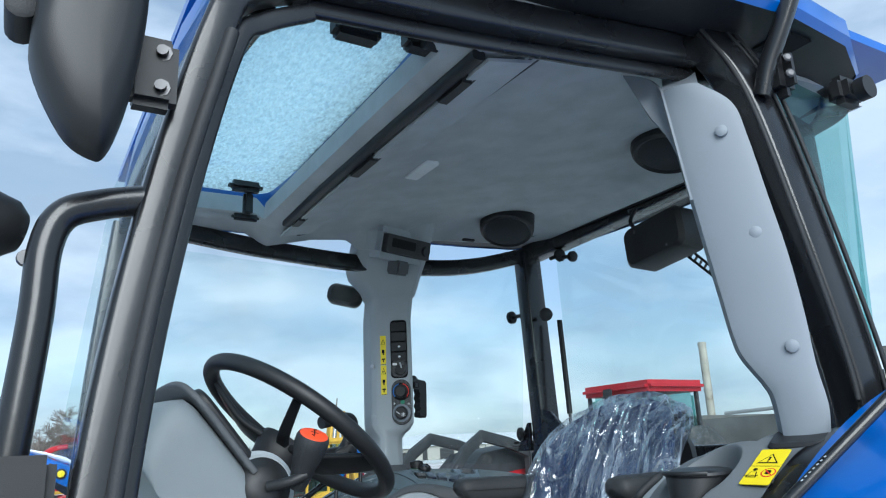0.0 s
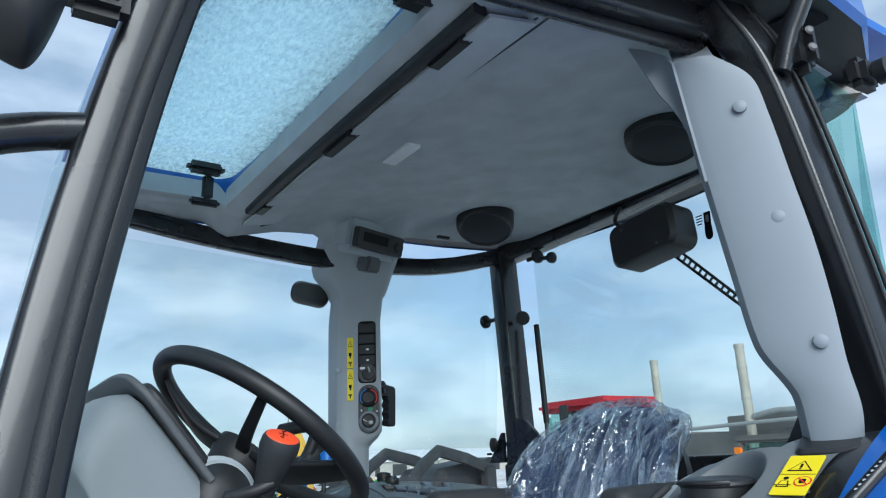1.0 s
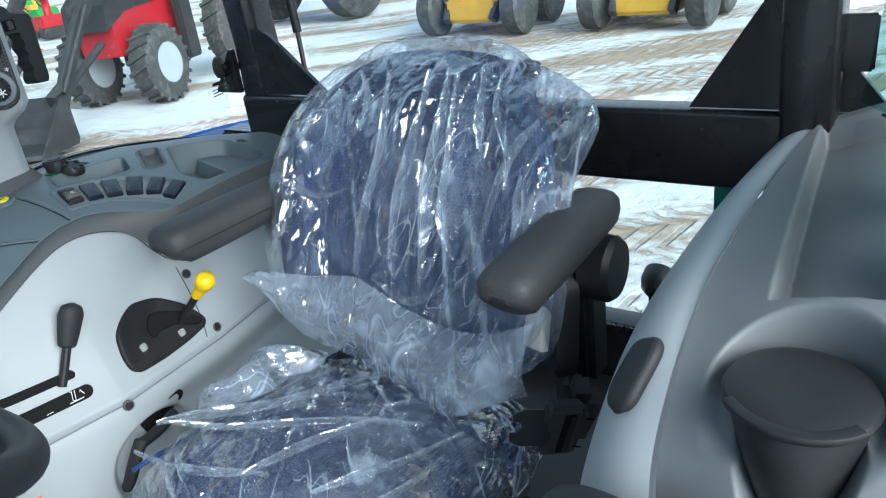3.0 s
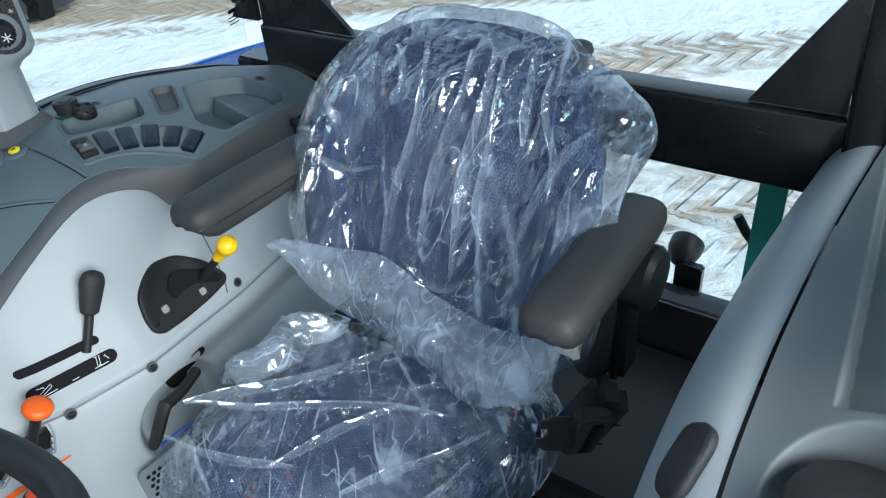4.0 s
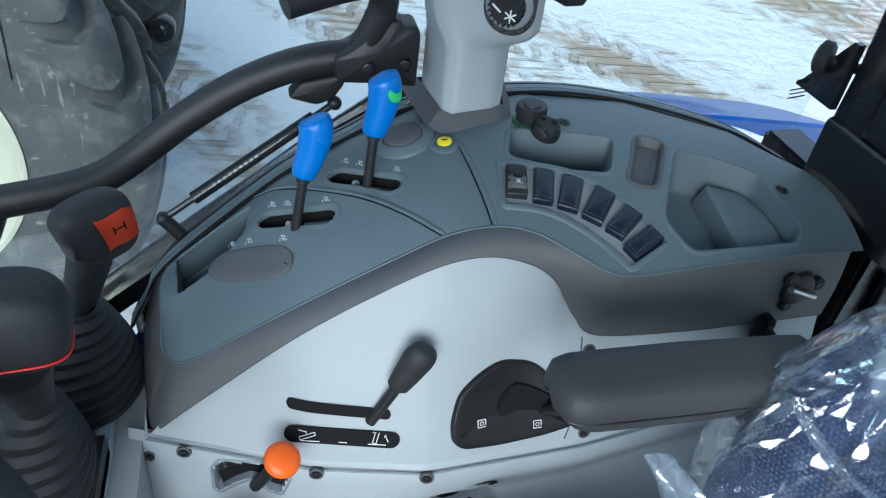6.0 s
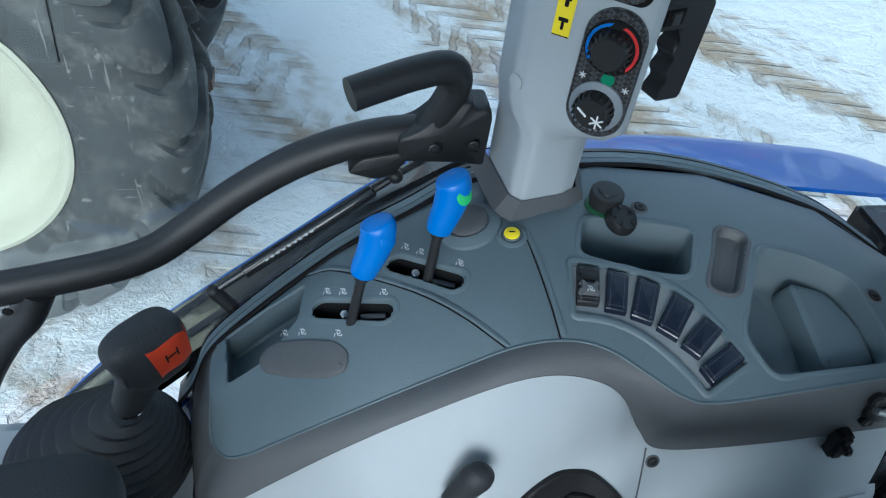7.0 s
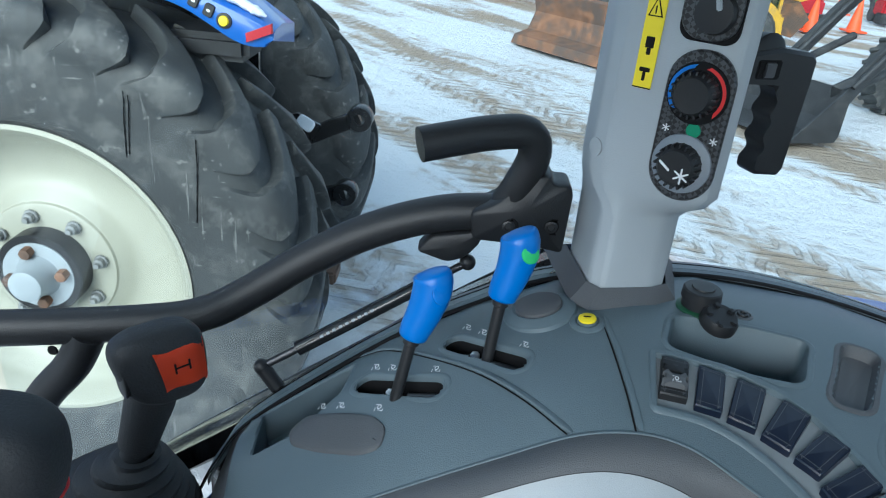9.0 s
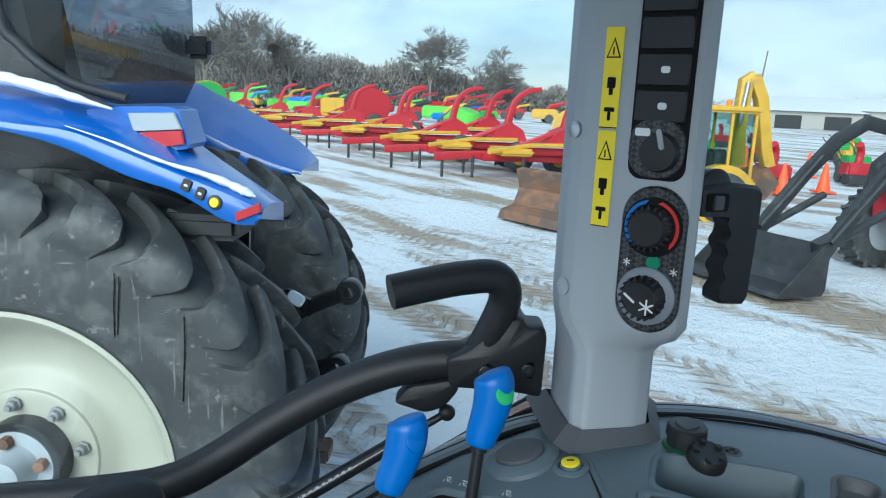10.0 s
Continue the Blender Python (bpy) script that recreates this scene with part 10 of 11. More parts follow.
    def snow_line(pts, width, label):
        line = smooth_line(pts, 8)
        bm = bm_()
        sweep(bm, line, ring(1.0, 10, 0.45), scale=lambda k: width(k) * (0.72 + 0.28 * noise.noise(Vector((k * 14, 3, 1))) + 0.18 * noise.noise(Vector((k * 41, 7, 1)))))
        part("snow_patch", bm, M_SNOW2, t, label, angle=60)
    snow_line([(-0.072, 3.425, 1.860), (0.05, 3.425, 1.824), (0.14, 3.43, 1.790), (0.216, 3.44, 1.764), (0.292, 3.455, 1.742), (0.368, 3.465, 1.712), (0.432, 3.465, 1.684)], lambda k: interp(k, [0, 0.2, 0.5, 0.75, 0.92, 1], [0.004, 0.010, 0.016, 0.030, 0.040, 0.010]), "strip of melting snow along the edge")
    snow_line([(-0.62, 3.60, 1.985), (-0.42, 3.60, 1.985), (-0.25, 3.57, 1.965), (-0.10, 3.55, 1.930), (0.0, 3.55, 1.905)], lambda k: interp(k, [0, 0.2, 0.6, 1], [0.02, 0.055, 0.050, 0.008]), "strip of melting snow")
    part("tail_light", slab(bm_(), [(0.064, 1.789), (0.196, 1.812), (0.190, 1.852), (0.048, 1.840)], 0.014, Matrix(((1, 0, 0, 0), (0, 0, -1, 3.584), (0, 1, 0, 0), (0, 0, 0, 1))), 0.004), M_LENSR, t, "red tail light")
    part("lamp_body", slab(bm_(), [(0.047, 1.8425), (0.1895, 1.8545), (0.168, 1.902), (0.032, 1.895)], 0.012, Matrix(((1, 0, 0, 0), (0, 0, -1, 3.584), (0, 1, 0, 0), (0, 0, 0, 1))), 0.004), M_LIGHT, t, "pale lamp housing")
    part("side_marker", slab(bm_(), [(0.392, 1.621), (0.462, 1.650), (0.460, 1.676), (0.390, 1.645)], 0.012, Matrix(((1, 0, 0, 0), (0, 0, -1, 3.42), (0, 1, 0, 0), (0, 0, 0, 1))), 0.003), M_LENSR, t, "red marker lamp")
    for x, z in ((0.256, 1.714), (0.294, 1.693)):
        sw = part("guard_switch", slab(bm_(), rounded(0.026, 0.034, 0.006, 3), 0.008, frame_at((x, 3.421, z), (0, -1, 0.05), (0.45, 0, 1)), 0.002), M_BLACK, t, "black switch on the mudguard")
        part("switch_mark", slab(bm_(), rounded(0.010, 0.006, 0.001, 1), 0.0005, frame_at((x, 3.4125, z), (0, -1, 0.05), (0.45, 0, 1))), M_WHITE, sw)
    bt = part("button_ring", lathe(bm_(), (0.333, 3.421, 1.670), (0, -1, 0.05), [(0, 0.021), (0.006, 0.020), (0.007, 0.014)], 18), M_BLACK, t)
    part("button", lathe(bm_(), (0.333, 3.414, 1.670), (0, -1, 0.05), [(0, 0.014), (0.006, 0.012), (0.007, 0.001)], 16), M_STICKER, bt, "yellow push button")
    # cab with dark glass
    bm = bm_()
    prof = [(-1.25, 1.9), (-0.30, 1.9), (-0.25, 2.0), (-0.26, 2.75), (-1.3, 2.8)]
    slab(bm, prof, 1.20, Matrix(((1, 0, 0, 0), (0, 0, 1, 3.78), (0, 1, 0, 0), (0, 0, 0, 1))), 0.05)
    part("cab_glass", bm, M_SMOKE, t, "dark tinted cab glass")
    bm = bm_()
    tube(bm, [(-0.46, 3.765, 2.8), (-0.44, 3.765, 2.20), (-0.38, 3.765, 2.08), (-0.24, 3.76, 1.98), (-0.05, 3.76, 1.93)], 0.016)
    part("window_rim", bm, M_RUBBER, t)
    part("cab_corner", slab(bm_(), [(-0.60, 1.90), (-0.10, 1.90), (-0.22, 1.965), (-0.36, 2.05), (-0.44, 2.18), (-0.46, 2.8), (-0.56, 2.8)], 0.03, Matrix(((1, 0, 0, 0), (0, 0, 1, 3.765), (0, 1, 0, 0), (0, 0, 0, 1)))), M_FRAME, t, "black lower cab corner")
    part("door_hinge", cyl(bm_(), (-0.52, 3.75, 2.02), (-0.52, 3.75, 2.20), 0.018), M_FRAME, t)
    part("seat_inside", slab(bm_(), rounded(0.30, 0.55, 0.1, 5), 0.10, frame_at((-0.70, 4.35, 2.15), (1, 0, 0.2), (0, 0, 1))), M_MDARK, t)
    part("cab_roof", box(bm_(), (-1.4, 3.7, 2.78), (-0.1, 5.1, 2.92), 0.05), M_BLUE, t, "blue cab roof")
    part("window_latch", box(bm_(), (-0.26, 4.82, 2.10), (-0.14, 4.90, 2.2), 0.02), M_BLACK, t)
    # body, axle, linkage
    part("axle", cyl(bm_(), (-0.262, 3.6, 0.853), (-0.262, 5.2, 0.853), 0.10), M_MDARK, t)
    part("gearbox", box(bm_(), (-1.5, 4.15, 0.6), (0.1, 4.7, 1.5), 0.06), M_MDARK, t, "dark gearbox and rear housing")
    part("bonnet", box(bm_(), (-3.4, 4.05, 1.0), (-1.2, 4.8, 1.85), 0.12), M_BLUE, t, "blue bonnet")
    for pts, r in (([(0.05, 4.30, 0.96), (0.30, 4.30, 1.06), (0.47, 4.30, 1.145), (0.582, 4.30, 1.194)], 0.030), ([(0.02, 4.30, 0.80), (0.38, 4.30, 0.833), (0.533, 4.30, 0.871)], 0.036)):
        link = part("link_arm", sweep(bm_(), smooth_line(pts, 5), rounded(r * 1.1, r * 2.2, 0.008, 2), up=(0, 0, 1)), M_FRAME, t, "black linkage arm")
        b = Vector(pts[-1])
        part("link_eye", lathe(bm_(), b - Vector((0, 0.035, 0)), (0, 1, 0), [(0, 0.022), (0, 0.048), (0.006, 0.052), (0.064, 0.052), (0.07, 0.048), (0.07, 0.022), (0.0, 0.022)], 24, False), M_FRAME, link)
    part("link_plate", slab(bm_(), [(0.14, 1.02), (0.40, 1.09), (0.43, 1.16), (0.34, 1.20), (0.20, 1.16)], 0.02, Matrix(((1, 0, 0, 0), (0, 0, 1, 4.26), (0, 1, 0, 0), (0, 0, 0, 1)))), M_FRAME, t)
    part("ice_lump", slab(bm_(), rounded(0.07, 0.05, 0.015, 3), 0.02, frame_at((0.375, 4.25, 1.165), (0, -1, 0.4), (0.5, 0, 1)), 0.005), M_SNOW2, t, "lump of ice on the linkage")
    part("drawbar", box(bm_(), (0.0, 4.3, 0.42), (0.5, 4.45, 0.48), 0.01), M_RUST, t)
    for p in ((-2.9, 3.75), (-2.9, 5.05)):
        bm = bm_()
        cyl(bm, (p[0], p[1] - 0.2, 0.6), (p[0], p[1] + 0.2, 0.6), 0.6, seg=32)
        part("front_wheel", bm, M_TYRE, t)
    return t


near_tractor()


# ---- machinery yard ----
def farm_tyre(bm, c, r, w, axis=(0, 1, 0), seg=24):
    d = Vector(axis).normalized()
    return lathe(bm, Vector(c) - d * w / 2, d, [(0, r * 0.55), (0, r * 0.88), (w * 0.12, r), (w * 0.88, r), (w, r * 0.88), (w, r * 0.55)], seg)


def forage_blower(at, turn):
    """A trailed red blower with a curved spout, a yellow pickup and a snow-dusted deck."""
    t = thing("forage_blower", (0, 0, 0), "red trailed forage machine with curved spout and snowy deck", "farm machine", "parked forage machines")
    part("frame", box(bm_(), (-2.1, -0.5, 0.42), (1.0, 0.5, 0.62), 0.04), M_MRED, t)
    part("drawbar", sweep(bm_(), [(-0.9, 0, 0.55), (-2.4, -0.15, 0.55), (-3.3, -0.2, 0.5)], rounded(0.16, 0.2, 0.02, 2)), M_MRED, t)
    part("deck", box(bm_(), (-0.9, -0.75, 0.62), (0.9, 0.75, 0.80), 0.04), M_MRED, t)
    part("body", slab(bm_(), [(-0.4, 0.8), (0.75, 0.8), (0.6, 1.15), (0.25, 1.35), (-0.1, 1.2)], 0.7, Matrix(((1, 0, 0, 0), (0, 0, 1, -0.35), (0, 1, 0, 0), (0, 0, 0, 1))), 0.04), M_MRED, t)
    bm = bm_()
    sweep(bm, smooth_line([(0.2, 0, 1.1), (0.28, 0, 1.55), (0.42, 0, 1.95), (0.75, 0, 2.22), (1.15, 0, 2.30)], 6), rounded(0.20, 0.22, 0.03, 3), up=(0, 1, 0), scale=lambda k: 1.05 - 0.40 * k)
    part("spout", bm, M_MRED, t, "curved red spout")
    part("pickup", box(bm_(), (-1.9, -1.25, 0.62), (-1.0, -0.1, 0.80), 0.06), M_MYEL, t, "yellow pickup guard")
    part("pickup_bar", sweep(bm_(), [(-2.2, -1.3, 0.72), (-1.0, -0.9, 0.88), (0.3, -0.85, 0.90)], rounded(0.14, 0.10, 0.02, 2)), M_MYEL, t)
    part("snow", sheet(bm_(), lambda u, v: (-0.85 + 1.7 * u, -0.72 + 1.4 * v, 0.81 + 0.03 * math.sin(3.1 * u) * math.sin(3.1 * v)), 8, 8), M_SNOW2, t, "snow on the deck")
    for y in (-0.75, 0.75):
        w = part("wheel", farm_tyre(bm_(), (0.4, y, 0.42), 0.42, 0.3), M_TYRE, t)
        part("rim", lathe(bm_(), (0.4, y - 0.16, 0.42), (0, 1, 0), [(0, 0.22), (0.32, 0.22)], 16), M_MYEL, w)
    for x, y in ((-2.3, -0.2), (-3.1, -0.2), (-1.2, -1.0)):
        part("stand", cyl(bm_(), (x, y, -0.02), (x, y, 0.55), 0.04, seg=8), M_MDARK, t)
    for y in (-0.3, 0.3):
        part("brace", cyl(bm_(), (-1.4, y, 0.6), (-0.1, y * 0.5, 1.15), 0.045, seg=8), M_MRED, t)
    t.matrix_basis = Matrix.Translation(at) @ pose(0, 0, 0, 0, 0, turn)
    return t


def yard():
    random.seed(4)
    first = forage_blower((3.6, 21.0, 0), 14)
    for x, y, a in ((2.2, 22.6, 10), (0.6, 25.2, 12), (-1.4, 28.6, 8), (-3.6, 32.0, 12), (-6.2, 36.5, 10), (-9.0, 42.0, 14), (5.2, 24.8, 12), (1.9, 29.5, 16), (-1.6, 35.5, 12), (-13, 49, 10), (-5.5, 44, 12)):
        copy_thing(first, Matrix.Translation((x, y, 0)) @ pose(0, 0, 0, 0, 0, a))

    def round_baler(at, body, band, wheel, turn, label):
        t = thing("round_baler", (0, 0, 0), label, "baler", "parked balers")
        prof = [(1.15 * math.cos(radians(a)), 1.35 + 0.95 * math.sin(radians(a))) for a in range(-60, 241, 20)]
        part("drum", slab(bm_(), prof, 1.7, Matrix(((1, 0, 0, 0), (0, 0, 1, -0.85), (0, 1, 0, 0), (0, 0, 0, 1))), 0.06), body, t)
        part("top_band", slab(bm_(), [(1.2 * math.cos(radians(a)), 1.35 + 1.0 * math.sin(radians(a))) for a in range(50, 171, 15)] + [(-0.8, 1.9)], 1.2, Matrix(((1, 0, 0, 0), (0, 0, 1, -0.6), (0, 1, 0, 0), (0, 0, 0, 1))), 0.03), band, t)
        part("drawbar", sweep(bm_(), [(-0.9, 0, 0.75), (-2.6, 0, 0.6)], rounded(0.2, 0.2, 0.02, 2)), body, t)
        for y in (-0.95, 0.95):
            w = part("wheel", farm_tyre(bm_(), (0.3, y, 0.48), 0.48, 0.34), M_TYRE, t)
            part("rim", lathe(bm_(), (0.3, y - 0.19, 0.48), (0, 1, 0), [(0, 0.24), (0.38, 0.24)], 14), wheel, w)
        t.matrix_basis = Matrix.Translation(at) @ pose(0, 0, 0, 0, 0, turn)
        return t
    round_baler((-3.9, 41, 0), M_MRED, M_MDARK, M_MYEL, 15, "red round baler with a dark hood and yellow rims")
    round_baler((-14.5, 47, 0), M_MGRN, M_MYEL, M_MYEL, 20, "green round baler with yellow rims")
    round_baler((-20.5, 60, 0), M_MRED, M_MRED, M_MYEL, 30, "red round baler beside the tree line")
    round_baler((-25, 66, 0), M_MRED, M_MDARK, M_MRED, 30, "red round baler with a dark hood far off")

    def spreader(at, r, mat, label):
        t = thing("spreader", at, label, "spreader", "parked spreaders")
        a = Vector(at)
        part("hopper", lathe(bm_(), a + Vector((0, 0, 0.55)), (0, 0, 1), [(0, r * 0.3), (0.9, r), (1.0, r), (1.02, r * 0.9)], 18), mat, t)
        part("frame", box(bm_(), a + Vector((-0.5, -0.4, 0.0)), a + Vector((0.5, 0.4, 0.55)), 0.05), M_MDARK, t)
        return t
    t = thing("mixer_cone", (1.7, 30.5, 0), "bright green conical mixer standing in the row", "farm machine")
    part("cone", lathe(bm_(), (1.2, 30.5, 0.55), (0.25, -0.2, 1), [(0, 0.9), (0.5, 0.9), (0.95, 0.45), (1.0, 0.40)], 20), M_LIME, t)
    part("stand", box(bm_(), (0.7, 30.1, 0), (1.7, 31, 0.6), 0.05), M_MDARK, t)
    spreader((6.3, 31.0, 0), 0.75, M_MYEL, "yellow hopper spreader in the row")
    t = thing("reel", (5.1, 28.5, 0), "yellow hose reel on a low frame", "hose reel")
    part("drum", lathe(bm_(), (5.1, 28.2, 1.05), (0.2, 1, 0), [(0, 0.7), (0.05, 0.7), (0.05, 0.45), (0.55, 0.45), (0.55, 0.7), (0.6, 0.7)], 24), M_MYEL, t)
    part("frame", box(bm_(), (4.5, 28.1, 0), (5.8, 28.9, 0.5), 0.04), M_BLUEKNOB, t)
    # distant rows: small machines of their own
    mats = [M_MRED, M_MRED, M_MGRN, M_MYEL, M_MRED, M_BLUEKNOB, M_MDARK, M_LIME]
    for i in range(64):
        x = random.uniform(-34, 20)
        y = random.uniform(48, 84) - x * 0.55
        if y < 44 or (x > 7 and y < 60):
            continue
        m = random.choice(mats)
        s = random.uniform(0.8, 1.35)
        t = thing("farm_implement", (x, y, 0), "far parked farm implement in painted steel", "farm machine", "far farm implements")
        a = Vector((x, y, 0))
        yaw = pose(x, y, 0, 0, 0, random.uniform(-30, 40))
        part("body", box(bm_(), (-1.3 * s, -0.6, 0.35), (0.9 * s, 0.6, 0.35 + 0.8 * s * random.uniform(0.5, 1.2)), 0.12, yaw), m, t)
        part("boom", sweep(bm_(), [yaw @ Vector(p) for p in ((-0.3, 0, 0.8), (0.3 * s, 0, 1.5 * s), (1.6 * s, 0.2, 1.75 * s))], rounded(0.2, 0.22, 0.03, 2)), random.choice(mats), t)
        for yy in (-0.7, 0.7):
            bm = farm_tyre(bm_(), (0.2, yy, 0.4), 0.4, 0.28, seg=14)
            bmesh.ops.transform(bm, matrix=yaw, verts=bm.verts)
            part("wheel", bm, M_TYRE, t)

    # rusty bucket lying in the snow
    t = thing("loader_bucket", (2.4, 13.6, 0), "rusty steel loader bucket lying in the snow", "bucket")
    prof = [(0.0, 0.0), (0.42, -0.05), (0.9, 0.0), (0.84, 0.14), (0.55, 0.22), (0.42, 0.5), (0.52, 0.82), (0.40, 0.85), (0.26, 0.52), (0.30, 0.18)]
    bm = bm_()
    slab(bm, prof, 1.9, Matrix.Translation((2.44, 14.37, 0)) @ pose(0, 0, 0, 0, 0, -51) @ Matrix(((0, 0, 1, 0), (-1, 0, 0, 0), (0, 1, 0, 0), (0, 0, 0, 1))), 0.0)
    part("shell", bm, M_RUST, t, angle=25)

    # yellow backhoe behind the side window
    t = thing("backhoe", (5.9, 14.5, 0), "yellow backhoe loader with a glazed cab", "backhoe")
    X, Y = 5.83, 14.6
    part("cab_glass", box(bm_(), (X - 0.45, Y, 0.72), (X + 0.42, Y + 0.9, 1.92), 0.05), M_TEAL, t, "tinted cab glass")
    for x in (X - 0.45, X + 0.0, X + 0.42):
        for y in (Y, Y + 0.9):
            part("cab_post", box(bm_(), (x - 0.025, y - 0.025, 0.7), (x + 0.025, y + 0.025, 1.95), 0.006), M_MYEL, t)
    part("cab_roof", box(bm_(), (X - 0.55, Y - 0.1, 1.92), (X + 0.5, Y + 1.0, 2.04), 0.04), M_MYEL, t)
    part("beacon", lathe(bm_(), (X - 0.02, Y + 0.2, 2.04), (0, 0, 1), [(0, 0.05), (0.09, 0.05), (0.11, 0.02)], 12), M_LENSO, t)
    part("chassis", box(bm_(), (X - 1.6, Y + 0.1, 0.45), (X + 0.6, Y + 0.8, 0.75), 0.05), M_MYEL, t)
    part("seat_inside", box(bm_(), (X - 0.2, Y + 0.3, 0.72), (X + 0.15, Y + 0.7, 1.25), 0.06), M_MDARK, t)
    bm = bm_()
    part("rear_guard", lathe(bm, (X - 0.05, Y - 0.12, 0.45), (0, 1, 0), [(0, 0.40), (0, 0.56), (0.3, 0.56), (0.3, 0.40)], 28, False), M_MYEL, t)
    w = part("wheel", farm_tyre(bm_(), (X - 0.05, Y, 0.42), 0.46, 0.34), M_TYRE, t)
    part("rim", lathe(bm_(), (X - 0.05, Y - 0.19, 0.42), (0, 1, 0), [(0, 0.24), (0.02, 0.2)], 20), M_MYEL, w)
    bm = bm_()
    sweep(bm, [(X + 0.75, Y + 1.5, 0.9), (X + 0.68, Y + 1.5, 1.6), (X + 0.72, Y + 1.5, 2.55), (X + 0.85, Y + 1.5, 2.6)], rounded(0.24, 0.26, 0.03, 2), up=(0, 1, 0))
    part("boom", bm, M_MYEL, t, "yellow boom")
    bm = bm_()
    sweep(bm, [(X + 0.85, Y + 1.5, 2.62), (X + 1.05, Y + 1.5, 2.2), (X + 1.25, Y + 1.5, 1.2), (X + 1.35, Y + 1.5, 0.9)], rounded(0.22, 0.30, 0.03, 2), up=(0, 1, 0))
    part("dipper", bm, M_MYEL, t, "yellow dipper arm")
    part("ram", cyl(bm_(), (X + 0.62, Y + 1.3, 1.7), (X + 0.70, Y + 1.3, 2.5), 0.045), M_STEEL, t)
    part("dig_bucket", slab(bm_(), [(0, 0), (0.5, -0.1), (0.75, 0.25), (0.5, 0.55), (0.1, 0.45)], 0.6, Matrix.Translation((X + 0.75, Y + 1.2, 0.35)) @ Matrix(((1, 0, 0, 0), (0, 0, 1, 0), (0, 1, 0, 0), (0, 0, 0, 1))), 0.02), M_RUST, t)

    # red loader tractor: bucket, dark arms, tyres, red hood
    t = thing("loader_tractor", (7.5, 9.8, 0), "red tractor with a charcoal front loader and bucket", "tractor")
    prof = [(0.0, 0.02), (0.75, 0.02), (0.80, 0.10), (0.80, 0.62), (0.72, 0.72), (0.66, 0.30), (0.5, 0.12), (0.05, 0.07)]
    part("bucket", slab(bm_(), prof, 1.9, Matrix.Translation((4.55, 9.2, 0)) @ pose(0, 0, 0, 0, 0, 6) @ Matrix(((1, 0, 0, 0), (0, 0, 1, 0), (0, 1, 0, 0), (0, 0, 0, 1))), 0.0), M_MDARK, t, "charcoal loader bucket", angle=25)
    for x in (0.0, 0.9):
        part("bucket_side", slab(bm_(), prof[:2] + [(0.8, 0.1), (0.8, 0.62), (0.7, 0.7)], 0.03, Matrix.Translation((4.55, 9.2 + x * 2.05, 0)) @ Matrix(((1, 0, 0, 0), (0, 0, 1, 0), (0, 1, 0, 0), (0, 0, 0, 1)))), M_MDARK, t)
    for y in (9.45, 10.75):
        bm = bm_()
        sweep(bm, [(5.35, y, 0.35), (5.72, y, 0.85), (6.30, y, 1.50), (6.85, y, 2.02), (7.4, y, 2.30), (8.3, y, 2.15), (9.2, y, 1.9)], rounded(0.10, 0.22, 0.02, 2))
        part("loader_arm", bm, M_MDARK, t, "charcoal loader arm")
        part("ram", cyl(bm_(), (5.45, y - 0.14, 0.72), (6.45, y - 0.14, 1.78), 0.032), M_MDARK, t)
        part("ram_tube", cyl(bm_(), (5.75, y + 0.16, 0.62), (6.9, y + 0.16, 1.15), 0.06), M_MDARK, t)
        bm = bm_()
        sweep(bm, [(5.36, y, 0.22), (5.22, y - 0.1, 0.72), (5.46, y - 0.1, 0.80)], rounded(0.07, 0.12, 0.01, 2))
        part("bucket_link", bm, M_MDARK, t)
        part("tower", box(bm_(), (8.9, y - 0.08, 0.5), (9.3, y + 0.08, 2.0), 0.03), M_MDARK, t)
    part("hood", slab(bm_(), [(7.45, 0.85), (7.4, 1.35), (7.6, 1.58), (9.6, 1.70), (9.6, 0.85)], 0.8, Matrix(((1, 0, 0, 0), (0, 0, 1, 9.7), (0, 1, 0, 0), (0, 0, 0, 1))), 0.06), M_MRED, t, "red bonnet")
    part("black_grille", slab(bm_(), [(7.22, 1.30), (7.30, 1.70), (7.70, 1.98), (9.65, 2.16), (9.65, 1.66), (7.8, 1.54)], 0.84, Matrix(((1, 0, 0, 0), (0, 0, 1, 9.68), (0, 1, 0, 0), (0, 0, 0, 1))), 0.03), M_MDARK, t, "dark covered nose")
    for x, y, r in ((7.95, 9.40, 0.62), (7.95, 10.8, 0.62), (10.6, 9.35, 0.86), (10.6, 11.1, 0.86)):
        w = part("wheel", farm_tyre(bm_(), (x, y, r), r, 0.42), M_TYRE, t)
        part("rim", lathe(bm_(), (x, y - 0.22, r), (0, 1, 0), [(0, r * 0.55), (0.44, r * 0.55)], 20), M_LIGHT, w)
        for k in range(20):
            a = 2 * math.pi * k / 20
            part("lug", box(bm_(), (-0.03, -0.2, -0.03), (0.03, 0.2, 0.04), 0, Matrix.Translation((x + r * math.cos(a), y, r + r * math.sin(a))) @ pose(0, 0, 0, 0, 90 - math.degrees(a), 0) @ pose(0, 0, 0, 0, 0, 25)), M_TYRE, w)
    t.matrix_basis = Matrix.Translation((5.02, 9.45, 0)) @ pose(0, 0, 0, 0, 0, 20) @ Matrix.Scale(0.82, 4) @ Matrix.Translation((-5.35, -9.45, 0)) @ t.matrix_basis
    # red cab behind it
    t = thing("red_cab_tractor", (10.6, 9.4, 0), "red-roofed tractor cab behind the loader", "tractor")
    part("cab_glass", box(bm_(), (9.9, 8.55, 1.3), (11.3, 10.35, 2.48), 0.08), M_TEAL, t, "tinted cab glass")
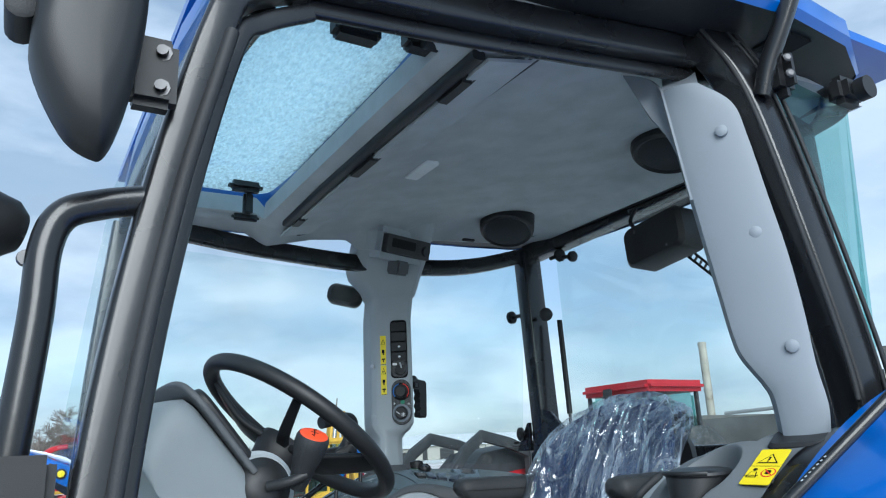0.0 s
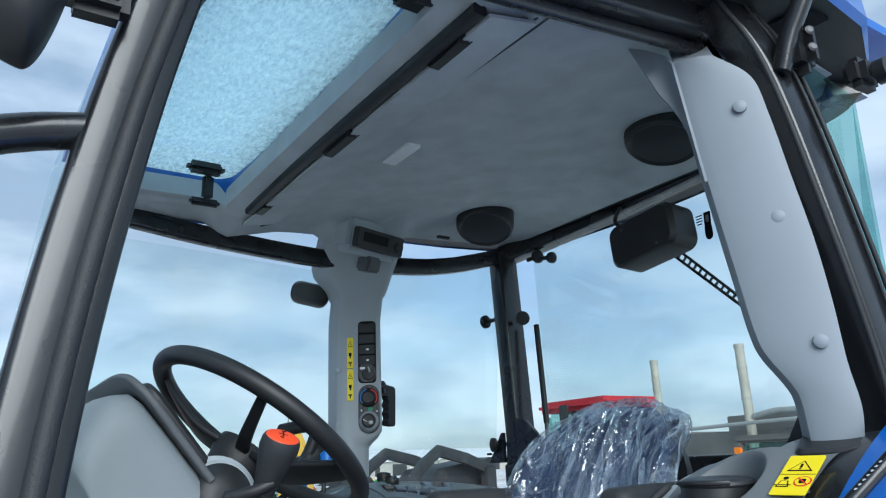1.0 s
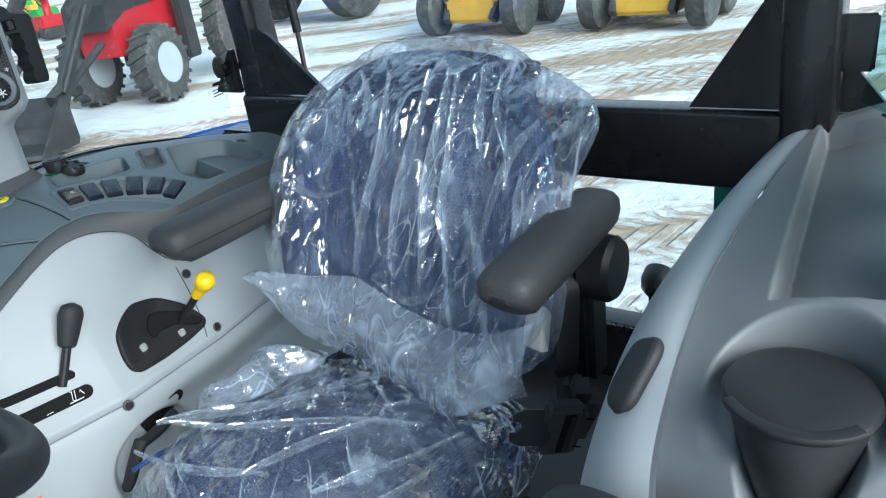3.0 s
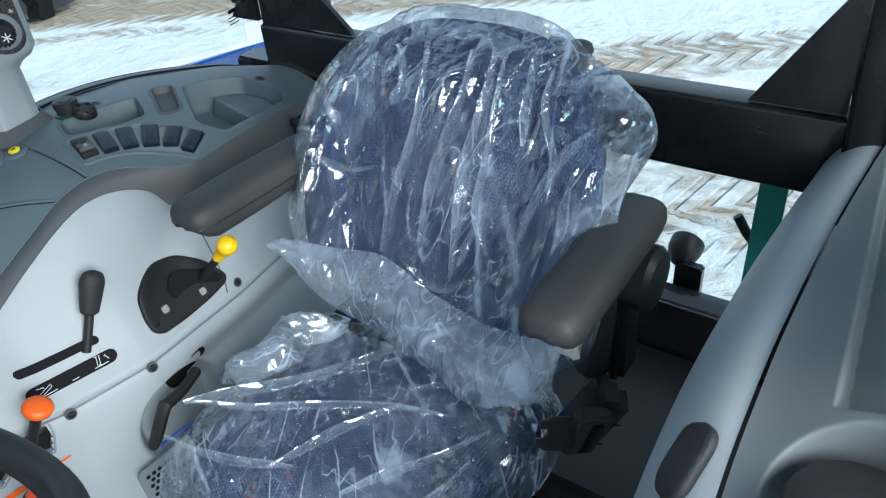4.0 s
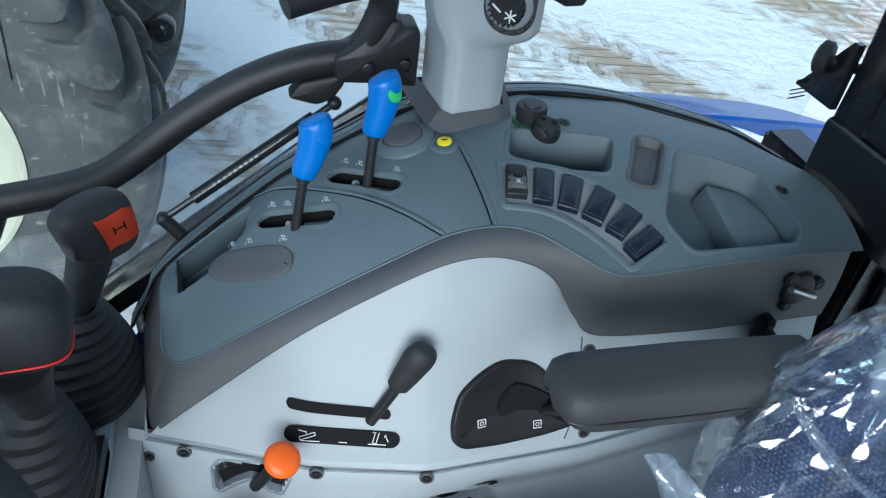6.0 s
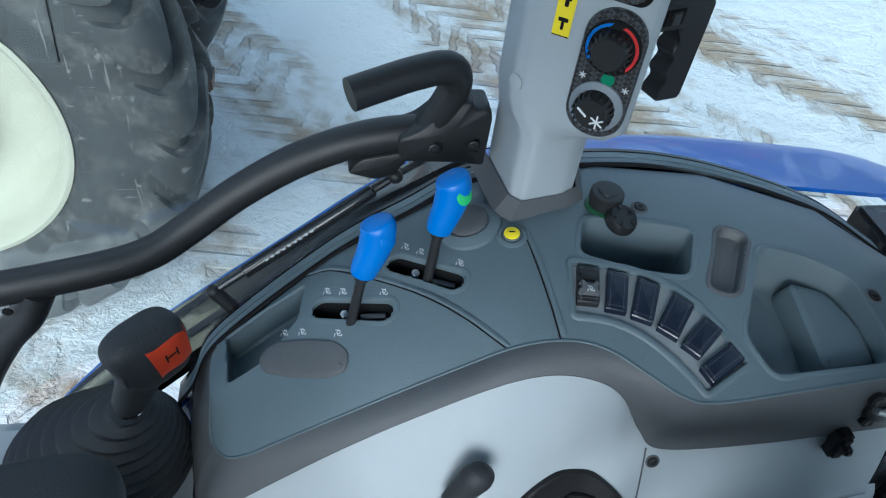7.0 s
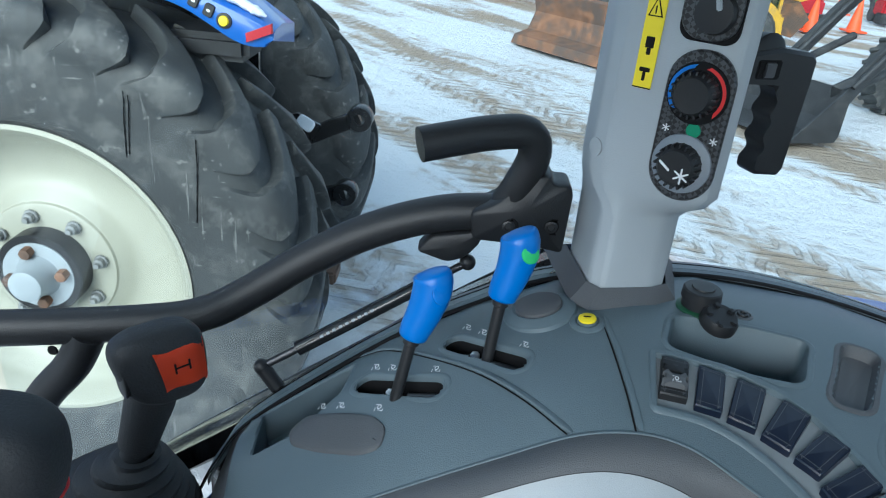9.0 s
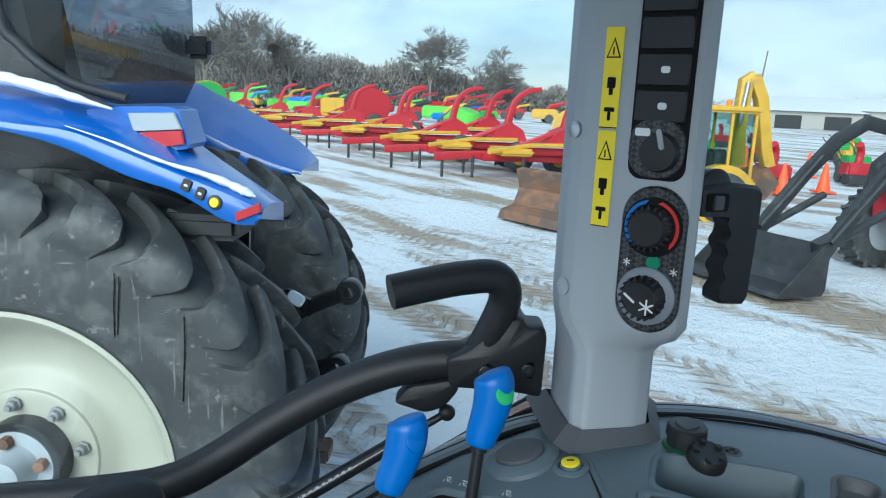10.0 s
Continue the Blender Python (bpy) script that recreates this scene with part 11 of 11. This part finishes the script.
    part("roof", box(bm_(), (9.75, 8.4, 2.48), (11.5, 10.5, 2.72), 0.09), M_MRED, t, "red cab roof")
    for x in (9.9, 11.3):
        for y in (8.55, 9.45, 10.35):
            part("post", box(bm_(), (x - 0.04, y - 0.04, 1.2), (x + 0.04, y + 0.04, 2.5), 0.01), M_MDARK, t)
    part("seat_inside", box(bm_(), (10.4, 9.2, 1.3), (10.8, 9.7, 2.0), 0.06), M_MDARK, t)
    part("body", box(bm_(), (9.6, 8.7, 0.7), (11.6, 10.2, 1.3), 0.08), M_MDARK, t)
    for y in (8.3, 10.6):
        part("wheel", farm_tyre(bm_(), (10.8, y, 0.88), 0.88, 0.5), M_TYRE, t)
    part("mirror", box(bm_(), (9.55, 9.3, 2.15), (9.62, 9.55, 2.6), 0.02), M_MDARK, t)
    t.location, t.scale = (13.7, 13.5, 0), (1.13, 1.13, 1.13)
    # two wheeled loaders behind the rear window
    for X, Y, body, lab in ((11.4, 7.55, M_MDARK, "grey skid loader with amber lamps on its cab"), (11.6, 4.7, M_MYEL, "yellow wheeled loader behind the rear window")):
        t = thing("skid_loader", (X, Y, 0), lab, "skid loader", "skid loaders")
        part("cab", box(bm_(), (X + 0.1, Y - 0.5, 0.7), (X + 0.3, Y + 0.5, 1.85), 0.05), M_TEAL, t)
        for y in (-0.56, 0.56):
            part("cab_post", box(bm_(), (X, Y + y - 0.06, 0.5), (X + 0.15, Y + y + 0.06, 1.85), 0.02), M_PLANT, t)
            part("lamp", box(bm_(), (X - 0.06, Y + y * 0.95 - 0.07, 1.62), (X, Y + y * 0.95 + 0.07, 1.76), 0.015), M_LENSO, t)
            for dx in (0.05, 1.1):
                part("wheel", farm_tyre(bm_(), (X + dx, Y + y * 1.45, 0.42), 0.42, 0.32), M_TYRE, t)
            part("lift_arm", sweep(bm_(), [(X - 0.2, Y + y * 0.8, 0.25), (X + 0.3, Y + y * 0.9, 0.9), (X + 1.4, Y + y * 0.9, 1.5)], rounded(0.1, 0.16, 0.01, 2)), M_MDARK, t)
        part("cab_top", box(bm_(), (X, Y - 0.62, 1.82), (X + 1.1, Y + 0.62, 1.95), 0.04), M_PLANT, t)
        part("nose", box(bm_(), (X - 0.15, Y - 0.5, 0.2), (X + 1.4, Y + 0.5, 0.62), 0.06), M_MYEL, t, "yellow lower body")
    # red implements and yellow crates past them
    for i in range(16):
        x, y = 17 + random.uniform(0, 9), 1.5 + random.uniform(-2.5, 13)
        m = random.choice([M_MRED, M_MRED, M_MRED, M_MYEL, M_MDARK, M_MGRN])
        t = thing("farm_implement", (x, y, 0), "parked farm implement in painted steel", "farm machine", "far farm implements")
        yaw = pose(x, y, 0, 0, 0, random.uniform(0, 90))
        part("body", box(bm_(), (-1.2, -0.5, 0.4), (1.2, 0.5, random.uniform(0.6, 1.0)), 0.1, yaw), m, t)
        part("beam", sweep(bm_(), [yaw @ Vector(p) for p in ((-2.2, 0, 0.9), (0, 0.2, 1.3), (2.0, 0, 1.1))], rounded(0.16, 0.2, 0.02, 2)), M_MRED, t)
        for yy in (-0.8, 0.8):
            bm = farm_tyre(bm_(), (0.1, yy, 0.38), 0.38, 0.26, seg=14)
            bmesh.ops.transform(bm, matrix=yaw, verts=bm.verts)
            part("wheel", bm, M_TYRE, t)
    # cones and red salt spreaders on the right of the lane
    for x, y in ((7.7, 19.6), (9.0, 19.4), (10.4, 20.2), (12.0, 24.5), (11.2, 27.5), (9.4, 25)):
        t = thing("traffic_cone", (x, y, 0), "orange traffic cone standing on the snow", "cone", "traffic cones")
        part("cone", lathe(bm_(), (x, y, 0.03), (0, 0, 1), [(0, 0.17), (0.7, 0.04), (0.72, 0.02)], 16), M_CONE, t)
        part("base", box(bm_(), (x - 0.24, y - 0.24, 0), (x + 0.24, y + 0.24, 0.04), 0.01), M_CONE, t)
    for x, y, m in ((9.3, 20.8, M_MRED), (12.6, 22.8, M_MRED), (14.5, 26.5, M_MGRN), (13.2, 31, M_MRED), (17.5, 33.5, M_MGRN), (16.2, 30, M_MYEL), (20, 38, M_MGRN), (11.5, 33, M_MGRN), (15, 41, M_MRED), (19, 46, M_MRED)):
        t = thing("snow_blower", (x, y, 0), "small snow blower with a chute parked on the snow", "snow blower", "parked snow blowers")
        a = Vector((x, y, 0))
        part("housing", box(bm_(), a + Vector((-0.42, -0.28, 0.22)), a + Vector((0.42, 0.25, 0.62)), 0.05), m, t)
        part("chute", tube(bm_(), [a + Vector((0, 0, 0.6)), a + Vector((0.02, 0, 0.95)), a + Vector((-0.10, -0.12, 1.15))], 0.11, seg=10), m, t)
        part("scoop", box(bm_(), a + Vector((-0.5, -0.5, 0.02)), a + Vector((0.5, -0.1, 0.30)), 0.03), M_MDARK, t)
        for dx in (-0.3, 0.3):
            part("wheel", farm_tyre(bm_(), a + Vector((dx, 0.4, 0.2)), 0.2, 0.14, axis=(1, 0, 0), seg=14), M_TYRE, t)
            part("handle", cyl(bm_(), a + Vector((dx, 0.25, 0.5)), a + Vector((dx, 0.95, 0.95)), 0.02, seg=8), M_MDARK, t)

    # sheds, plant with stacks, woods
    def shed(x0, x1, y0, depth, h, rise, label):
        t = thing("shed", (x0, y0, 0), label, "shed", "far sheds")
        part("wall", box(bm_(), (x0, y0, 0), (x1, y0 + depth, h), 0), M_WALL, t)
        bm = bm_()
        v = [bm.verts.new(p) for p in ((x0 - 0.5, y0 - 0.5, h), (x1 + 0.5, y0 - 0.5, h), (x1 + 0.5, y0 + depth / 2, h + rise), (x0 - 0.5, y0 + depth / 2, h + rise), (x1 + 0.5, y0 + depth + 0.5, h), (x0 - 0.5, y0 + depth + 0.5, h))]
        bm.faces.new(v[:4])
        bm.faces.new((v[3], v[2], v[4], v[5]))
        bm.faces.new((v[0], v[3], v[5]))
        bm.faces.new((v[1], v[4], v[2]))
        part("roof", bm, M_ROOFM, t, "snowy roof")
        n = max(2, int((x1 - x0) / 6))
        for i in range(n):
            x = x0 + (i + 0.5) * (x1 - x0) / n
            part("door", box(bm_(), (x - 1.6, y0 - 0.05, 0), (x + 1.6, y0, min(3.4, h - 0.5)), 0), M_MDARK, t)
    shed(54, 84, 128, 26, 2.6, 2.2, "long low shed with a snowy roof")
    shed(88, 130, 150, 30, 3.0, 2.6, "wide shed with a snowy roof")
    shed(38, 50, 92, 12, 2.1, 0.9, "small shed at the yard's edge")
    t = thing("factory", (62, 42, 0), "grey factory with chimney stacks and pipes", "factory")
    for lo, hi in (((60, 24, 0), (75, 36, 6.2)), ((60, 28, 6.2), (66, 33, 8.2)), ((62, 36, 0), (80, 58, 3.6)), ((66, 58, 0), (90, 80, 4.2)), ((70, 40, 3.6), (78, 50, 5.4)), ((58, 10, 0), (72, 24, 4.0)), ((58, -12, 0), (75, 8, 5))):
        part("block", box(bm_(), lo, hi, 0.1), M_PLANT if lo[1] != 24 else M_WALL, t)
    for x, y, h, r in ((80, 67.3, 14.2, 0.52), (60, 40.5, 11.2, 0.42), (60, 34.2, 12.6, 0.34), (90, 84, 11, 0.5)):
        s = part("chimney", cyl(bm_(), (x, y, 2), (x, y, h), r), M_STACK, t, "pale steel chimney stack")
        for k in (0.55, 0.8, 0.97):
            part("ring", cyl(bm_(), (x, y, h * k), (x, y, h * k + 0.25), r * 1.12), M_WALL, s)
    part("pipe", tube(bm_(), [(60, 40.5, 4.6), (60, 38, 5.0), (60, 35, 5.2), (60, 34.2, 7.5)], 0.26), M_DUCT, t, "pale duct")
    part("pipe", tube(bm_(), [(59, 48, 3.9), (59, 40, 4.1), (59, 34, 4.2)], 0.17), M_DUCT, t)
    for k in range(8):
        part("window", box(bm_(), (59.9, 25 + k * 1.35, 3.2), (60.0, 25.9 + k * 1.35, 4.6), 0), M_DGLASS, t)

    # woods on the horizon: many small twig clumps
    def wood(x0, x1, y0, heights, n, seed, name, label):
        rnd = random.Random(seed)
        bm = bm_()
        vs, fs = [], []
        for i in range(n):
            u = rnd.random()
            x = x0 + (x1 - x0) * u
            y = y0 + rnd.uniform(-6, 6)
            h = interp(u, *heights) * (0.76 + 0.30 * noise.noise(Vector((x * 0.16, seed, 0))) + 0.16 * noise.noise(Vector((x * 0.5, seed, 5)))) * (0.62 + 0.38 * rnd.random() ** 0.7)
            z = h * rnd.random() ** 0.7
            s = rnd.uniform(0.08, 0.34)
            a = rnd.uniform(0, math.pi)
            p = [(x + s * 0.45 * math.cos(a), y, z - s * 1.3), (x - s * 0.45 * math.cos(a), y + s * math.sin(a), z - s * 1.1), (x + rnd.uniform(-s, s) * 1.1, y, z + s * rnd.uniform(0.2, 1.1))]
            k = len(vs)
            vs += p
            fs.append((k, k + 1, k + 2))
        me = bpy.data.meshes.new(name)
        me.from_pydata(vs, [], fs)
        me.materials.append(M_WOOD)
        tagged(new(name, me), label, "woods", kind="stuff")
    wood(-150, -30, 138, ([0, 0.5, 0.85, 1.0], [17, 16.5, 15.5, 12.5]), 130000, 1, "far_woods", "dark leafless woods along the horizon")
    wood(-32, 34, 140, ([0, 0.25, 0.5, 0.85, 1.0], [12.5, 11, 9, 5.6, 5.2]), 90000, 2, "far_woods", "dark low woods along the horizon")
    wood(34, 220, 190, ([0, 0.5, 1.0], [6.0, 6.5, 7]), 24000, 3, "far_woods", "thin hedge of trees beyond the sheds")

    def bare_tree(x, y, h, seed, spread=0.75):
        rnd = random.Random(seed)
        t = thing("bare_tree", (x, y, 0), "large leafless tree on the horizon", "tree", "bare trees")
        segs = []
        def grow(p, d, length, r, depth):
            q = p + d * length
            segs.append((p, q, r, r * 0.62))
            if depth == 0:
                return
            for k in range(3 if depth > 1 else 4):
                nd = (d + Vector((rnd.uniform(-1, 1), rnd.uniform(-1, 1), rnd.uniform(-0.45, 0.5))) * spread).normalized()
                grow(p + d * length * rnd.uniform(0.5, 1.0), nd, length * rnd.uniform(0.66, 0.92), r * 0.58, depth - 1)
        bm = bm_()
        grow(Vector((x, y, 0)), Vector((0.03, 0, 1)), h * 0.20, h * 0.018, 7)
        trunk, crown = bm_(), bm_()
        for p, q, r0, r1 in segs:
            cyl(trunk if r0 > h * 0.008 else crown, p, q, max(r0, 0.030), max(r1, 0.022), seg=5 if r0 > h * 0.008 else 3, cap=False)
        part("trunk", trunk, M_BARK, t)
        part("crown", crown, M_BARK, t)
    bare_tree(-4.0, 128, 19, 5, 0.95)
    bare_tree(6.5, 128, 14, 6, 0.95)
    bare_tree(-33, 120, 23, 7)
    bare_tree(-39, 118, 22, 8)
    bare_tree(-27, 124, 18, 9)
    t = thing("utility_pole", (49, 118, 0), "thin utility pole beyond the sheds", "pole")
    part("pole", cyl(bm_(), (47, 118, 0), (48, 118, 11), 0.14, 0.1), M_BARK, t)


yard()
